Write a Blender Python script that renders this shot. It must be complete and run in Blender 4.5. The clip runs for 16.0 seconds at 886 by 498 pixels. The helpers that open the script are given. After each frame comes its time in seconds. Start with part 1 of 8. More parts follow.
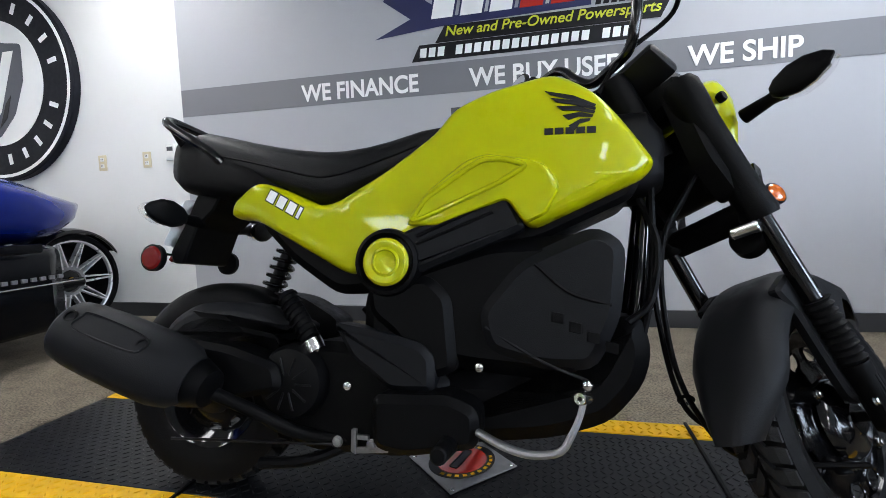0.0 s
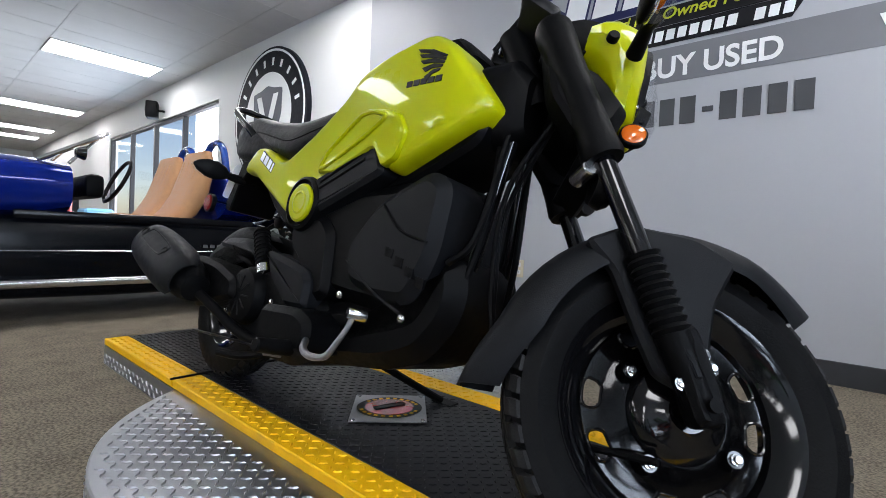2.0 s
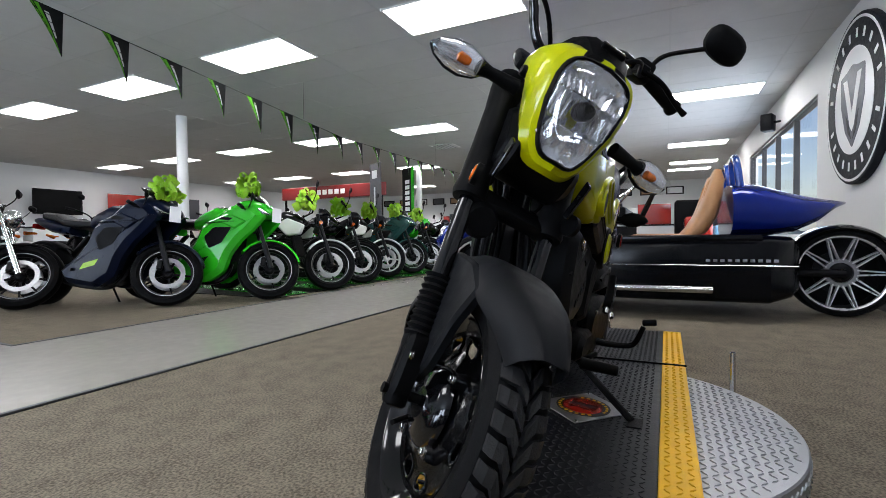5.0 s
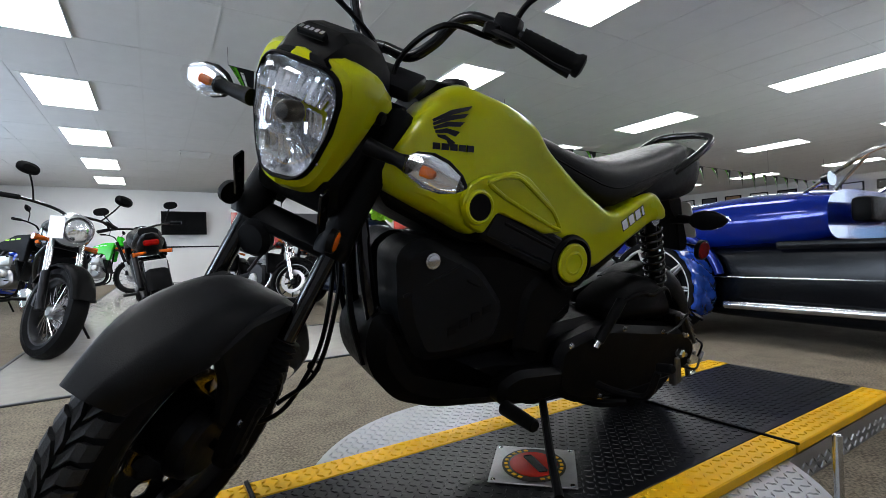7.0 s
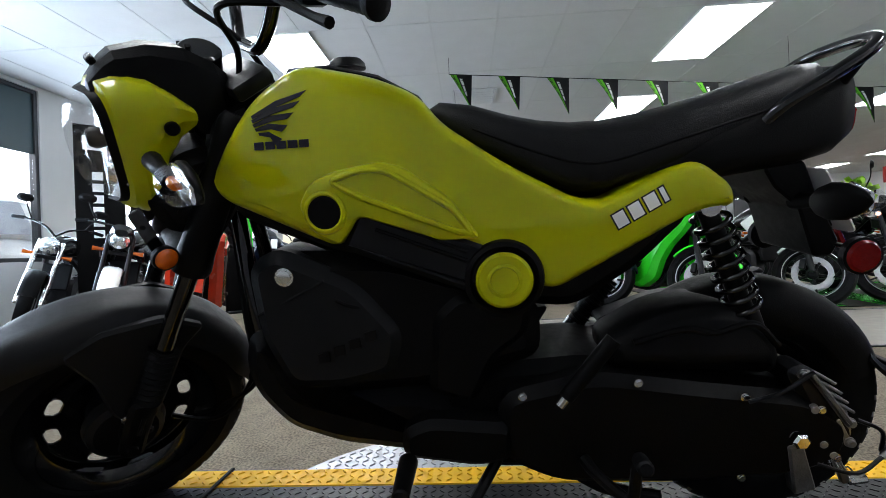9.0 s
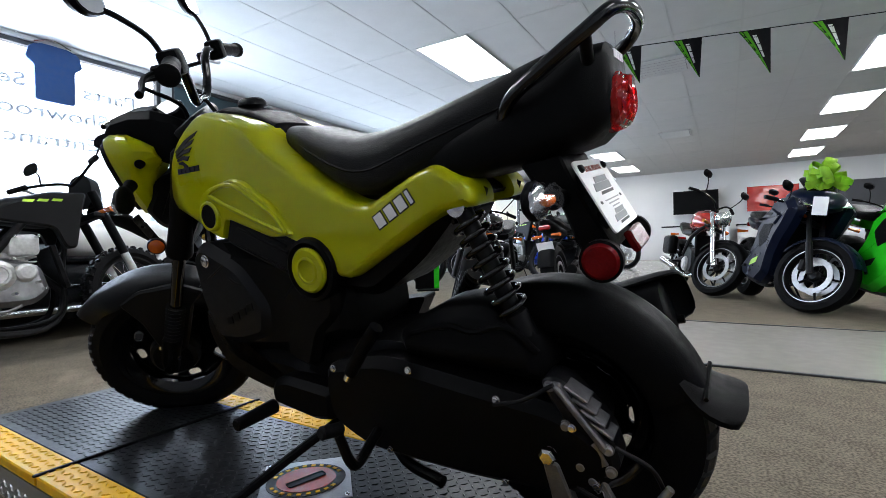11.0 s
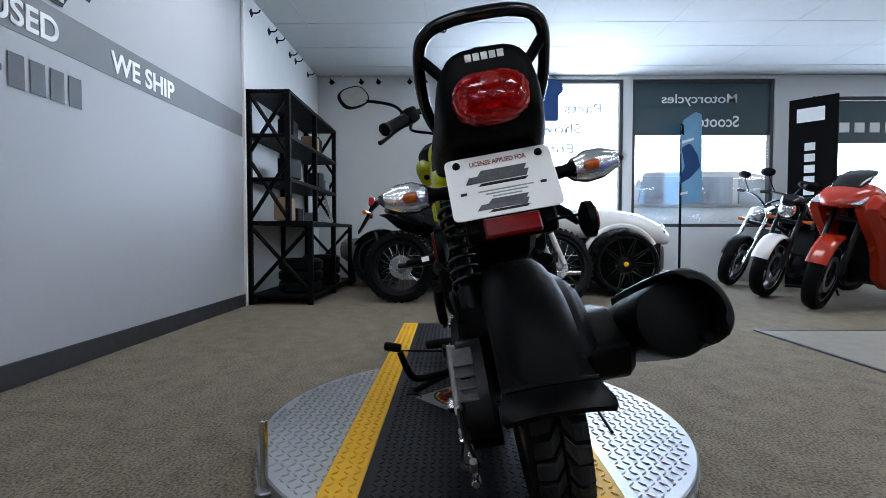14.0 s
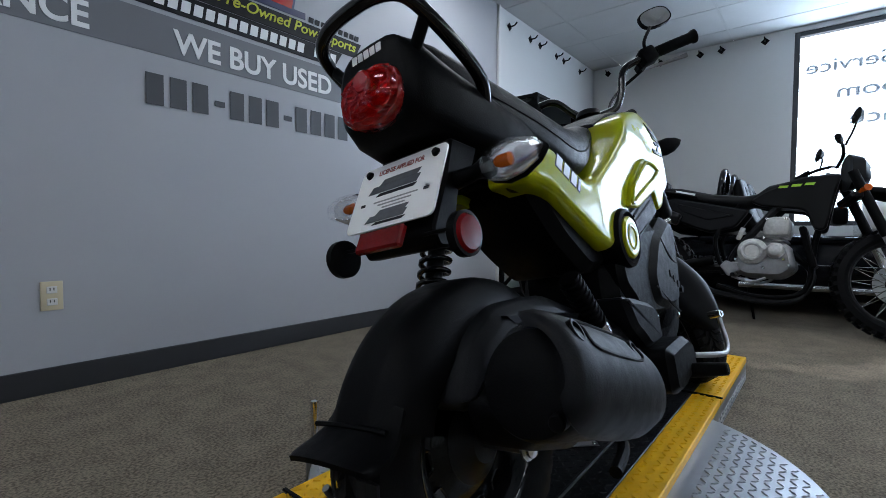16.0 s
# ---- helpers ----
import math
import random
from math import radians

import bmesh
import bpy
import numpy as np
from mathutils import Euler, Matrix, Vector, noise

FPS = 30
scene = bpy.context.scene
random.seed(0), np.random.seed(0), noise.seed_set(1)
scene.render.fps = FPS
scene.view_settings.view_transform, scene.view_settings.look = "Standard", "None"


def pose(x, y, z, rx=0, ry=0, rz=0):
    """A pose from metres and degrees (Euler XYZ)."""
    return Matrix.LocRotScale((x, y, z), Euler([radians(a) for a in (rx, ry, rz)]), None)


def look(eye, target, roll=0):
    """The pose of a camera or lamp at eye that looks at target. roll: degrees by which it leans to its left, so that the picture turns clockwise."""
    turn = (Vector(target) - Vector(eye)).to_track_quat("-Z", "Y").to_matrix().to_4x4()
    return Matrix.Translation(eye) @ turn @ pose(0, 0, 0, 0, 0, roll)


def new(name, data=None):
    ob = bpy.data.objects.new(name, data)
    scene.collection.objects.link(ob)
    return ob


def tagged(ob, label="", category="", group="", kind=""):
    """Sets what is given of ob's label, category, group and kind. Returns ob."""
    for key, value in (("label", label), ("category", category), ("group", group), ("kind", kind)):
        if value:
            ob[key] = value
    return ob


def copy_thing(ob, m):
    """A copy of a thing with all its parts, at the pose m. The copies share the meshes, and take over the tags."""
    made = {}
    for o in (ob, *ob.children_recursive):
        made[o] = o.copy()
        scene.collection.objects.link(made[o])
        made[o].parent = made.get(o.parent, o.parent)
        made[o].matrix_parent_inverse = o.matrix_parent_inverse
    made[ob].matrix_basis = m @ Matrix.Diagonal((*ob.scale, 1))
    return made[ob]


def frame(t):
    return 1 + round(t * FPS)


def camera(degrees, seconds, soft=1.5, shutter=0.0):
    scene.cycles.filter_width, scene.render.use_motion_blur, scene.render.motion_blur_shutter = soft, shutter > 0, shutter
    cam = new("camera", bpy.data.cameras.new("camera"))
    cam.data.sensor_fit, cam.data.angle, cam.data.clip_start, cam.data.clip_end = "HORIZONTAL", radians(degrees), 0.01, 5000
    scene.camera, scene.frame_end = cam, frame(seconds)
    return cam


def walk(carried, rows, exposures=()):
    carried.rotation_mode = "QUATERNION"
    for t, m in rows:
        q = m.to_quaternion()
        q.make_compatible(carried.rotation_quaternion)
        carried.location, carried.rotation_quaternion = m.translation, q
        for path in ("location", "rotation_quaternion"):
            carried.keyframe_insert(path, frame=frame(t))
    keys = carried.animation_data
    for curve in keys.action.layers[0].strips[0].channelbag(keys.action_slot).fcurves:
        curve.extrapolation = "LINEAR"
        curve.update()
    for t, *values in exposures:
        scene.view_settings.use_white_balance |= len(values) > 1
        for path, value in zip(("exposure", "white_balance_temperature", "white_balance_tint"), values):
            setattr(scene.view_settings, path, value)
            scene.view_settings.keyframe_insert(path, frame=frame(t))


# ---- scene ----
FOV = 87.00
cam = camera(FOV, 16.0, 0.8)
PATH = [
    (0.000, 0.2737, -1.0244, 0.7497, 84.90, 1.99, 12.96),
    (0.500, 0.4309, -0.9783, 0.7312, 84.71, 0.82, 18.88),
    (1.000, 0.6030, -0.8996, 0.6807, 86.23, 0.38, 26.25),
    (1.500, 0.7646, -0.8421, 0.6169, 87.59, -1.39, 31.87),
    (2.000, 0.9606, -0.7835, 0.5755, 88.56, -2.42, 40.79),
    (2.500, 1.1650, -0.6962, 0.5294, 89.86, -3.49, 51.66),
    (3.000, 1.3401, -0.5365, 0.5015, 89.73, -3.76, 65.03),
    (3.500, 1.4776, -0.3669, 0.5381, 87.78, -2.17, 78.43),
    (4.000, 1.5625, -0.1633, 0.5833, 88.96, -0.63, 93.51),
    (4.500, 1.5538, 0.0888, 0.6076, 88.59, 0.51, 104.32),
    (5.000, 1.5177, 0.3181, 0.6338, 88.58, 0.65, 115.59),
    (5.500, 1.4387, 0.5402, 0.6481, 88.66, 1.16, 125.51),
    (6.000, 1.2709, 0.7216, 0.6462, 89.16, 1.47, 133.73),
    (6.500, 1.0506, 0.8567, 0.6366, 89.81, 1.65, 141.03),
    (7.000, 0.8142, 0.9401, 0.6278, 90.40, 1.78, 148.20),
    (7.500, 0.5980, 0.9664, 0.6284, 90.67, 1.92, 156.02),
    (8.000, 0.3914, 0.9741, 0.6392, 90.69, 2.12, 163.55),
    (8.500, 0.2101, 0.9582, 0.6446, 90.75, 2.28, 172.83),
    (9.000, 0.0134, 0.9363, 0.6439, 90.35, 2.34, 183.08),
    (9.500, -0.1750, 0.9149, 0.6485, 90.06, 1.88, 193.40),
    (10.000, -0.3760, 0.8932, 0.6479, 89.78, 1.68, 201.55),
    (10.500, -0.5841, 0.8659, 0.6435, 89.60, 1.50, 206.82),
    (11.000, -0.7841, 0.8252, 0.6380, 89.51, 1.30, 211.28),
    (11.500, -0.9609, 0.7630, 0.6336, 89.46, 1.09, 216.99),
    (12.000, -1.0995, 0.6713, 0.6328, 89.45, 0.84, 226.02),
    (12.500, -1.2044, 0.5756, 0.6244, 89.50, 0.59, 236.32),
    (13.000, -1.3286, 0.4532, 0.6363, 89.42, 0.30, 248.79),
    (13.500, -1.4149, 0.3061, 0.6371, 89.20, -0.24, 260.68),
    (14.000, -1.4285, 0.1158, 0.6312, 88.08, -0.06, 270.87),
    (14.500, -1.4043, -0.0764, 0.6399, 88.09, -0.20, 280.75),
    (15.000, -1.3392, -0.2424, 0.6446, 89.05, -0.38, 291.45),
    (15.500, -1.2456, -0.3718, 0.6443, 89.00, -1.46, 300.17),
    (16.000, -1.1283, -0.4855, 0.6605, 87.64, -0.26, 309.16),
]
walk(cam, [(t, pose(x, y, z, rx, ry, rz)) for t, x, y, z, rx, ry, rz in PATH],
     [(0, 0.26, 6450, 17), (2.5, 0.15, 6480, 18), (3.5, 0.22, 6500, 18), (5.0, 0.09, 6500, 18), (7.5, 0.23, 6450, 16), (9.5, 0.44, 6350, 15), (12.5, -0.06, 6270, 18), (14.5, -0.28, 6000, 15), (16, -0.62, 5980, 15)])

# ---- world and light ----
world = bpy.data.worlds.new("daylight")
scene.world = world
world.use_nodes = True
wn = world.node_tree.nodes
sky = wn.new("ShaderNodeTexSky")
sky.sky_type, sky.sun_disc = "NISHITA", False
sky.sun_elevation, sky.sun_rotation = radians(38), radians(120)
world.node_tree.links.new(sky.outputs[0], wn["Background"].inputs[0])
wn["Background"].inputs[1].default_value = 0.1
sun = new("sun", bpy.data.lights.new("sun", "SUN"))
sun.data.energy, sun.data.angle, sun.data.color = 2.5, radians(0.5), (1, 0.95, 0.88)
sun.matrix_basis = look((9, -4, 7), (0, 0, 0))

CEIL = 2.735
EAST, NORTH, WEST, SOUTH = 4.9, 1.90, -18.6, -15.4


def daylight(name, x, y, z, w, h, rz, power):
    """Sky light that enters by a window."""
    lamp = new(name, bpy.data.lights.new(name, "AREA"))
    lamp.data.shape, lamp.data.size, lamp.data.size_y = "RECTANGLE", w, h
    lamp.data.energy, lamp.data.color = power, (0.66, 0.84, 1.0)
    lamp.matrix_basis = pose(x, y, z, 90, 0, rz)
    return lamp


daylight("window_daylight", EAST - 0.02, -1.15, 1.85, 1.9, 1.6, 90, 125)
daylight("window_daylight", EAST - 0.02, -3.2, 1.3, 1.9, 1.0, 90, 70)
daylight("window_daylight", EAST - 0.02, -7.5, 1.5, 6.0, 1.4, 90, 190)
daylight("window_daylight", -7.4, NORTH - 0.05, 1.4, 3.4, 1.6, 180, 70)

# ---- materials ----
MATS = {}


def mat(name, col, rough=0.5, metal=0.0, var=0.12, scale=30.0, bump=0.0, bscale=None, coat=0.0, col2=None, spec=0.5, detail=6.0, sharp=False, big=1.0):
    """A surface with colour variation at two scales, uneven roughness and fine relief."""
    if name in MATS:
        return MATS[name]
    m = bpy.data.materials.new(name)
    m.use_nodes = True
    nt = m.node_tree
    b = nt.nodes["Principled BSDF"]
    co = nt.nodes.new("ShaderNodeTexCoord")
    n1 = nt.nodes.new("ShaderNodeTexNoise")
    n1.inputs["Scale"].default_value, n1.inputs["Detail"].default_value = scale, detail
    n2 = nt.nodes.new("ShaderNodeTexNoise")
    n2.inputs["Scale"].default_value, n2.inputs["Detail"].default_value = scale * 0.08 + 0.4, 3
    for n in (n1, n2):
        nt.links.new(co.outputs["Object"], n.inputs["Vector"])
    add = nt.nodes.new("ShaderNodeMath")
    add.operation = "ADD"
    nt.links.new(n1.outputs[0], add.inputs[0])
    pull = nt.nodes.new("ShaderNodeMapRange")
    pull.inputs[3].default_value, pull.inputs[4].default_value = 0.5 - 0.5 * big, 0.5 + 0.5 * big
    nt.links.new(n2.outputs[0], pull.inputs[0])
    nt.links.new(pull.outputs[0], add.inputs[1])
    ramp = nt.nodes.new("ShaderNodeMapRange")
    ramp.inputs[1].default_value, ramp.inputs[2].default_value = (0.85, 1.15) if sharp else (0.6, 1.4)
    nt.links.new(add.outputs[0], ramp.inputs[0])
    mix = nt.nodes.new("ShaderNodeMix")
    mix.data_type = "RGBA"
    c2 = col2 or tuple(min(1, c * (1 + var)) for c in col)
    c1 = col if col2 else tuple(c * (1 - var) for c in col)
    mix.inputs["A"].default_value, mix.inputs["B"].default_value = (*c1, 1), (*c2, 1)
    nt.links.new(ramp.outputs[0], mix.inputs["Factor"])
    nt.links.new(mix.outputs["Result"], b.inputs["Base Color"])
    rr = nt.nodes.new("ShaderNodeMapRange")
    rr.inputs[1].default_value, rr.inputs[2].default_value = 0.3, 0.7
    rr.inputs[3].default_value, rr.inputs[4].default_value = max(0.02, rough * 0.85), min(1, rough * 1.15)
    nt.links.new(n1.outputs[0], rr.inputs[0])
    nt.links.new(rr.outputs[0], b.inputs["Roughness"])
    b.inputs["Metallic"].default_value = metal
    b.inputs["Coat Weight"].default_value = coat
    b.inputs["Coat Roughness"].default_value = 0.04
    b.inputs["Specular IOR Level"].default_value = spec
    if bump:
        nb = nt.nodes.new("ShaderNodeTexNoise")
        nb.inputs["Scale"].default_value, nb.inputs["Detail"].default_value = bscale or scale * 4, 4
        nt.links.new(co.outputs["Object"], nb.inputs["Vector"])
        bu = nt.nodes.new("ShaderNodeBump")
        bu.inputs["Strength"].default_value, bu.inputs["Distance"].default_value = bump, 0.004
        nt.links.new(nb.outputs[0], bu.inputs["Height"])
        nt.links.new(bu.outputs[0], b.inputs["Normal"])
    MATS[name] = m
    return m


def glow(name, col, strength):
    if name not in MATS:
        m = bpy.data.materials.new(name)
        m.use_nodes = True
        b = m.node_tree.nodes["Principled BSDF"]
        b.inputs["Base Color"].default_value = (*col, 1)
        b.inputs["Emission Color"].default_value = (*col, 1)
        b.inputs["Emission Strength"].default_value = strength
        MATS[name] = m
    return MATS[name]


def clear(name, gloss):
    """Thin clear plastic: mostly see-through, with a sharp reflection."""
    m = bpy.data.materials.new(name)
    m.use_nodes = True
    nt = m.node_tree
    nt.nodes.remove(nt.nodes["Principled BSDF"])
    tr, gl, mx = (nt.nodes.new("ShaderNodeBsdf" + k) for k in ("Transparent", "Glossy", "Transparent"))
    nt.nodes.remove(mx)
    mx = nt.nodes.new("ShaderNodeMixShader")
    gl.inputs["Roughness"].default_value = 0.03
    mx.inputs[0].default_value = gloss
    nt.links.new(tr.outputs[0], mx.inputs[1])
    nt.links.new(gl.outputs[0], mx.inputs[2])
    nt.links.new(mx.outputs[0], nt.nodes["Material Output"].inputs[0])
    MATS[name] = m
    return m


M_BLACK = mat("black_textured_plastic", (0.0018, 0.0018, 0.0021), 0.5, var=0.3, scale=60, bump=0.12, bscale=500, spec=0.075)
M_GREY = mat("dark_grey_plastic", (0.0062, 0.0066, 0.0078), 0.5, var=0.25, scale=40, bump=0.12, bscale=500, spec=0.11)
M_GLOSSB = mat("gloss_black_paint", (0.0025, 0.0025, 0.003), 0.10, var=0.2, scale=8, coat=0.15, spec=0.35)
M_RUBBER = mat("tyre_rubber", (0.0032, 0.0032, 0.0036), 0.6, spec=0.08, var=0.3, scale=50, bump=0.15, bscale=300)
# tread blocks coloured lighter than the tyre, so the grooves look shaded
M_TREAD = mat("lightened_tread_rubber", (0.014, 0.014, 0.0145), 0.65, spec=0.12, var=0.35, scale=40, bump=0.2, bscale=300)
M_YELLOW = mat("yellow_green_paint", (0.37, 0.385, 0.0001), 0.3, var=0.04, scale=6, coat=0.5, spec=0.06)
M_SEAT = mat("black_vinyl", (0.0036, 0.0036, 0.0042), 0.42, spec=0.16, var=0.2, scale=60, bump=0.25, bscale=420)
M_CHROME = mat("bright_steel", (0.62, 0.62, 0.62), 0.22, 1.0, var=0.12, scale=50)
M_ALU = mat("cast_aluminium", (0.30, 0.30, 0.31), 0.42, 1.0, var=0.25, scale=50, bump=0.2)
M_DARKMET = mat("dark_metal", (0.006, 0.006, 0.007), 0.4, 0.25, var=0.3, scale=60, bump=0.1, spec=0.2)
M_RED = mat("red_lens", (0.30, 0.004, 0.004), 0.12, var=0.2, scale=25, coat=0.5)
M_TAIL = clear("red_tail_lens", 0.05)
M_TAIL.node_tree.nodes["Transparent BSDF"].inputs[0].default_value = (0.90, 0.06, 0.06, 1)
M_TAILBOWL = mat("tail_light_facets", (0.27, 0.007, 0.006), 0.2, 0.0, var=0.3, scale=60)
M_REFLEX = mat("deep_red_reflector", (0.13, 0.003, 0.004), 0.14, var=0.2, scale=300, coat=0.05, bump=0.1, bscale=700, spec=0.15)
M_CAST = mat("dull_gear_casting", (0.15, 0.15, 0.155), 0.38, 0.7, var=0.35, scale=70, bump=0.3)
M_AMBER = mat("amber_lens", (0.55, 0.10, 0.004), 0.15, var=0.25, scale=40, coat=0.6)
M_MIRROR = mat("mirror_glass", (0.8, 0.8, 0.8), 0.03, 1.0, var=0.02)
M_FACET = mat("faceted_chrome", (0.82, 0.84, 0.88), 0.14, 0.85, var=0.1, scale=90)
M_LENS = clear("clear_lens", 0.13)
M_WHITE = mat("white_card", (0.78, 0.78, 0.78), 0.4, var=0.03)
M_INK = mat("dark_ink", (0.008, 0.008, 0.010), 0.5, spec=0.2)
M_WALL = mat("wall_white_paint", (0.66, 0.66, 0.65), 0.6, var=0.025, scale=4, bump=0.06, bscale=160)
M_GWALL = mat("wall_grey_paint", (0.36, 0.365, 0.385), 0.55, var=0.03, scale=4, bump=0.06, bscale=160)
M_BAND = mat("wall_dark_band", (0.155, 0.158, 0.17), 0.55, var=0.03, scale=4, bump=0.05, bscale=160)
M_CEIL = mat("ceiling_tile", (0.52, 0.52, 0.51), 0.8, var=0.05, scale=60, bump=0.15, bscale=150)
M_TBAR = mat("ceiling_grid_metal", (0.49, 0.49, 0.48), 0.7, var=0.05)
M_CARPET = mat("brown_grey_carpet", (0.086, 0.073, 0.055), 0.95, col2=(0.240, 0.204, 0.154), scale=120, bump=0.55, bscale=260, sharp=True, spec=0.08, detail=10, big=0.25)
M_TILE = mat("vinyl_floor_tile", (0.33, 0.31, 0.275), 0.2, var=0.06, scale=14, spec=0.35)
M_BASE = mat("rubber_baseboard", (0.022, 0.023, 0.026), 0.5, var=0.15)
M_STEEL = mat("galvanised_tread_plate", (0.36, 0.37, 0.39), 0.40, 1.0, var=0.10, scale=60, bump=0.06)
M_PLATB = mat("black_tread_plate", (0.0046, 0.0050, 0.0062), 0.33, 0.0, spec=0.17, var=0.3, scale=30, bump=0.1)
M_STRIPE = mat("yellow_safety_paint", (0.76, 0.41, 0.002), 0.45, var=0.14, scale=30, bump=0.1, spec=0.2)
M_BLUE = mat("metallic_blue_paint", (0.003, 0.016, 0.19), 0.14, 0.3, var=0.12, scale=200, coat=0.45, spec=0.2)
M_TAN = mat("tan_leather", (0.42, 0.20, 0.08), 0.5, var=0.12, scale=30, bump=0.15)
M_FRAME = mat("dark_window_frame", (0.03, 0.032, 0.035), 0.4, var=0.15)
M_GREEN = mat("lime_green_paint", (0.012, 0.42, 0.010), 0.22, var=0.05, scale=8, coat=0.4, spec=0.3)
M_LIMEBOW = mat("lime_ribbon", (0.42, 0.72, 0.045), 0.4, var=0.25, scale=20)
M_WPAINT = mat("white_gloss_paint", (0.72, 0.72, 0.70), 0.2, var=0.03, scale=8, coat=0.8)
M_RPAINT = mat("red_gloss_paint", (0.36, 0.02, 0.012), 0.2, var=0.08, scale=8, coat=0.8)
M_ORANGE = mat("orange_red_paint", (0.36, 0.022, 0.007), 0.25, var=0.08, scale=8, coat=0.4, spec=0.3)
M_DISC = mat("brushed_steel_disc", (0.34, 0.34, 0.35), 0.35, 0.8, var=0.25, scale=60)
M_DBLUE = mat("dark_blue_paint", (0.0022, 0.005, 0.016), 0.3, var=0.1, scale=8, coat=0.04, spec=0.12)
M_TEAL = mat("dark_teal_paint", (0.005, 0.045, 0.042), 0.22, var=0.08, scale=8, coat=0.3, spec=0.3)
M_CARBLK = mat("black_car_panel", (0.0025, 0.003, 0.0045), 0.22, var=0.2, scale=8, spec=0.16)
M_SILVER = mat("silver_paint", (0.42, 0.43, 0.44), 0.25, 0.6, var=0.06, scale=8, coat=0.6)
M_BLUEW = mat("bright_blue_paint", (0.01, 0.05, 0.42), 0.2, var=0.08, scale=8, coat=0.8)
M_DIRT = mat("satin_black_plastic", (0.004, 0.0042, 0.0048), 0.4, var=0.15, scale=20, spec=0.14)
M_ALLOY = mat("machined_alloy", (0.72, 0.72, 0.73), 0.3, 0.6, var=0.1, scale=30)
M_ENGINE = mat("bright_engine_casting", (0.50, 0.50, 0.49), 0.40, 0.45, var=0.3, scale=60, bump=0.25)
M_FILM = mat("blue_protective_film", (0.008, 0.045, 0.26), 0.2, var=0.6, scale=26, coat=0.6, bump=0.8, bscale=30)
M_NAVYCLOTH = mat("navy_cloth", (0.012, 0.05, 0.16), 0.8, var=0.15, scale=20)
M_SKYB = mat("pale_blue_print", (0.16, 0.36, 0.55), 0.5, var=0.25, scale=3)
M_CLOTHK = mat("black_printed_cloth", (0.010, 0.010, 0.011), 0.8, var=0.2, scale=30, spec=0.2)
M_LIMECLOTH = mat("lime_green_cloth", (0.10, 0.42, 0.02), 0.8, var=0.15, scale=30, spec=0.2)
M_OUT = glow("bright_outdoors", (0.86, 0.94, 1.0), 4.5)
M_LAMP = glow("lit_diffuser", (0.95, 1.0, 0.98), 14.0)

from mathutils import geometry

# ---- mesh tools ----
def obj(name, bm, material, parent=None, label="", smooth=35, m=None):
    """Links a bmesh as one mesh object."""
    if m is not None:
        bm.transform(m)
    bmesh.ops.recalc_face_normals(bm, faces=bm.faces)
    me = bpy.data.meshes.new(name)
    bm.to_mesh(me)
    bm.free()
    if smooth:
        me.shade_smooth()
        me.set_sharp_from_angle(angle=radians(smooth))
    me.materials.append(material)
    ob = new(name, me)
    if parent is not None:
        ob.parent = parent
    if label:
        tagged(ob, label)
    return ob


part = obj


def empty(name, m, label, category, group="", kind=""):
    e = new(name)
    e.empty_display_size = 0.1
    e.matrix_basis = m
    return tagged(e, label, category, group, kind)


def box(c, s, bev=0.0, seg=2, rot=None):
    bm = bmesh.new()
    bmesh.ops.create_cube(bm, size=1, matrix=Matrix.Diagonal((*s, 1)))
    if bev:
        bmesh.ops.bevel(bm, geom=bm.edges[:], offset=bev, segments=seg, affect="EDGES", profile=0.5)
    bm.transform(Matrix.Translation(c) @ (rot or Matrix()))
    return bm


def join(*bms):
    out = bms[0]
    for b in bms[1:]:
        me = bpy.data.meshes.new("tmp")
        b.to_mesh(me)
        b.free()
        out.from_mesh(me)
        bpy.data.meshes.remove(me)
    return out


def spline(pts, n=6):
    """A smooth line through the points."""
    P = [Vector(p) for p in pts]
    if len(P) < 3:
        return P
    Q = [P[0] * 2 - P[1], *P, P[-1] * 2 - P[-2]]
    out = []
    for i in range(1, len(Q) - 2):
        a, b, c, d = Q[i - 1 : i + 3]
        for k in range(n):
            t = k / n
            out.append(0.5 * (2 * b + (c - a) * t + (2 * a - 5 * b + 4 * c - d) * t * t + (3 * b - a - 3 * c + d) * t**3))
    return out + [P[-1]]


def tube(pts, r, seg=8, n=6, caps=True, smooth=True):
    """A round bar swept along the points; r is one radius or one for each point."""
    P = spline(pts, n) if smooth else [Vector(p) for p in pts]
    if isinstance(r, (int, float)):
        R = [r] * len(P)
    else:
        R = [float(np.interp(i / (len(P) - 1) * (len(r) - 1), range(len(r)), r)) for i in range(len(P))]
    bm = bmesh.new()
    rings, up = [], Vector((0, 0, 1))
    for i, p in enumerate(P):
        d = (P[min(i + 1, len(P) - 1)] - P[max(i - 1, 0)]).normalized()
        a = d.cross(up)
        if a.length < 0.05:
            a = d.cross(Vector((0, 1, 0)))
        a.normalize()
        b = a.cross(d).normalized()
        up = b
        rings.append([bm.verts.new(p + R[i] * (a * math.cos(2 * math.pi * k / seg) + b * math.sin(2 * math.pi * k / seg))) for k in range(seg)])
    for q, s in zip(rings, rings[1:]):
        for k in range(seg):
            bm.faces.new((q[k], q[(k + 1) % seg], s[(k + 1) % seg], s[k]))
    if caps:
        bm.faces.new(rings[0])
        bm.faces.new(rings[-1])
    return bm


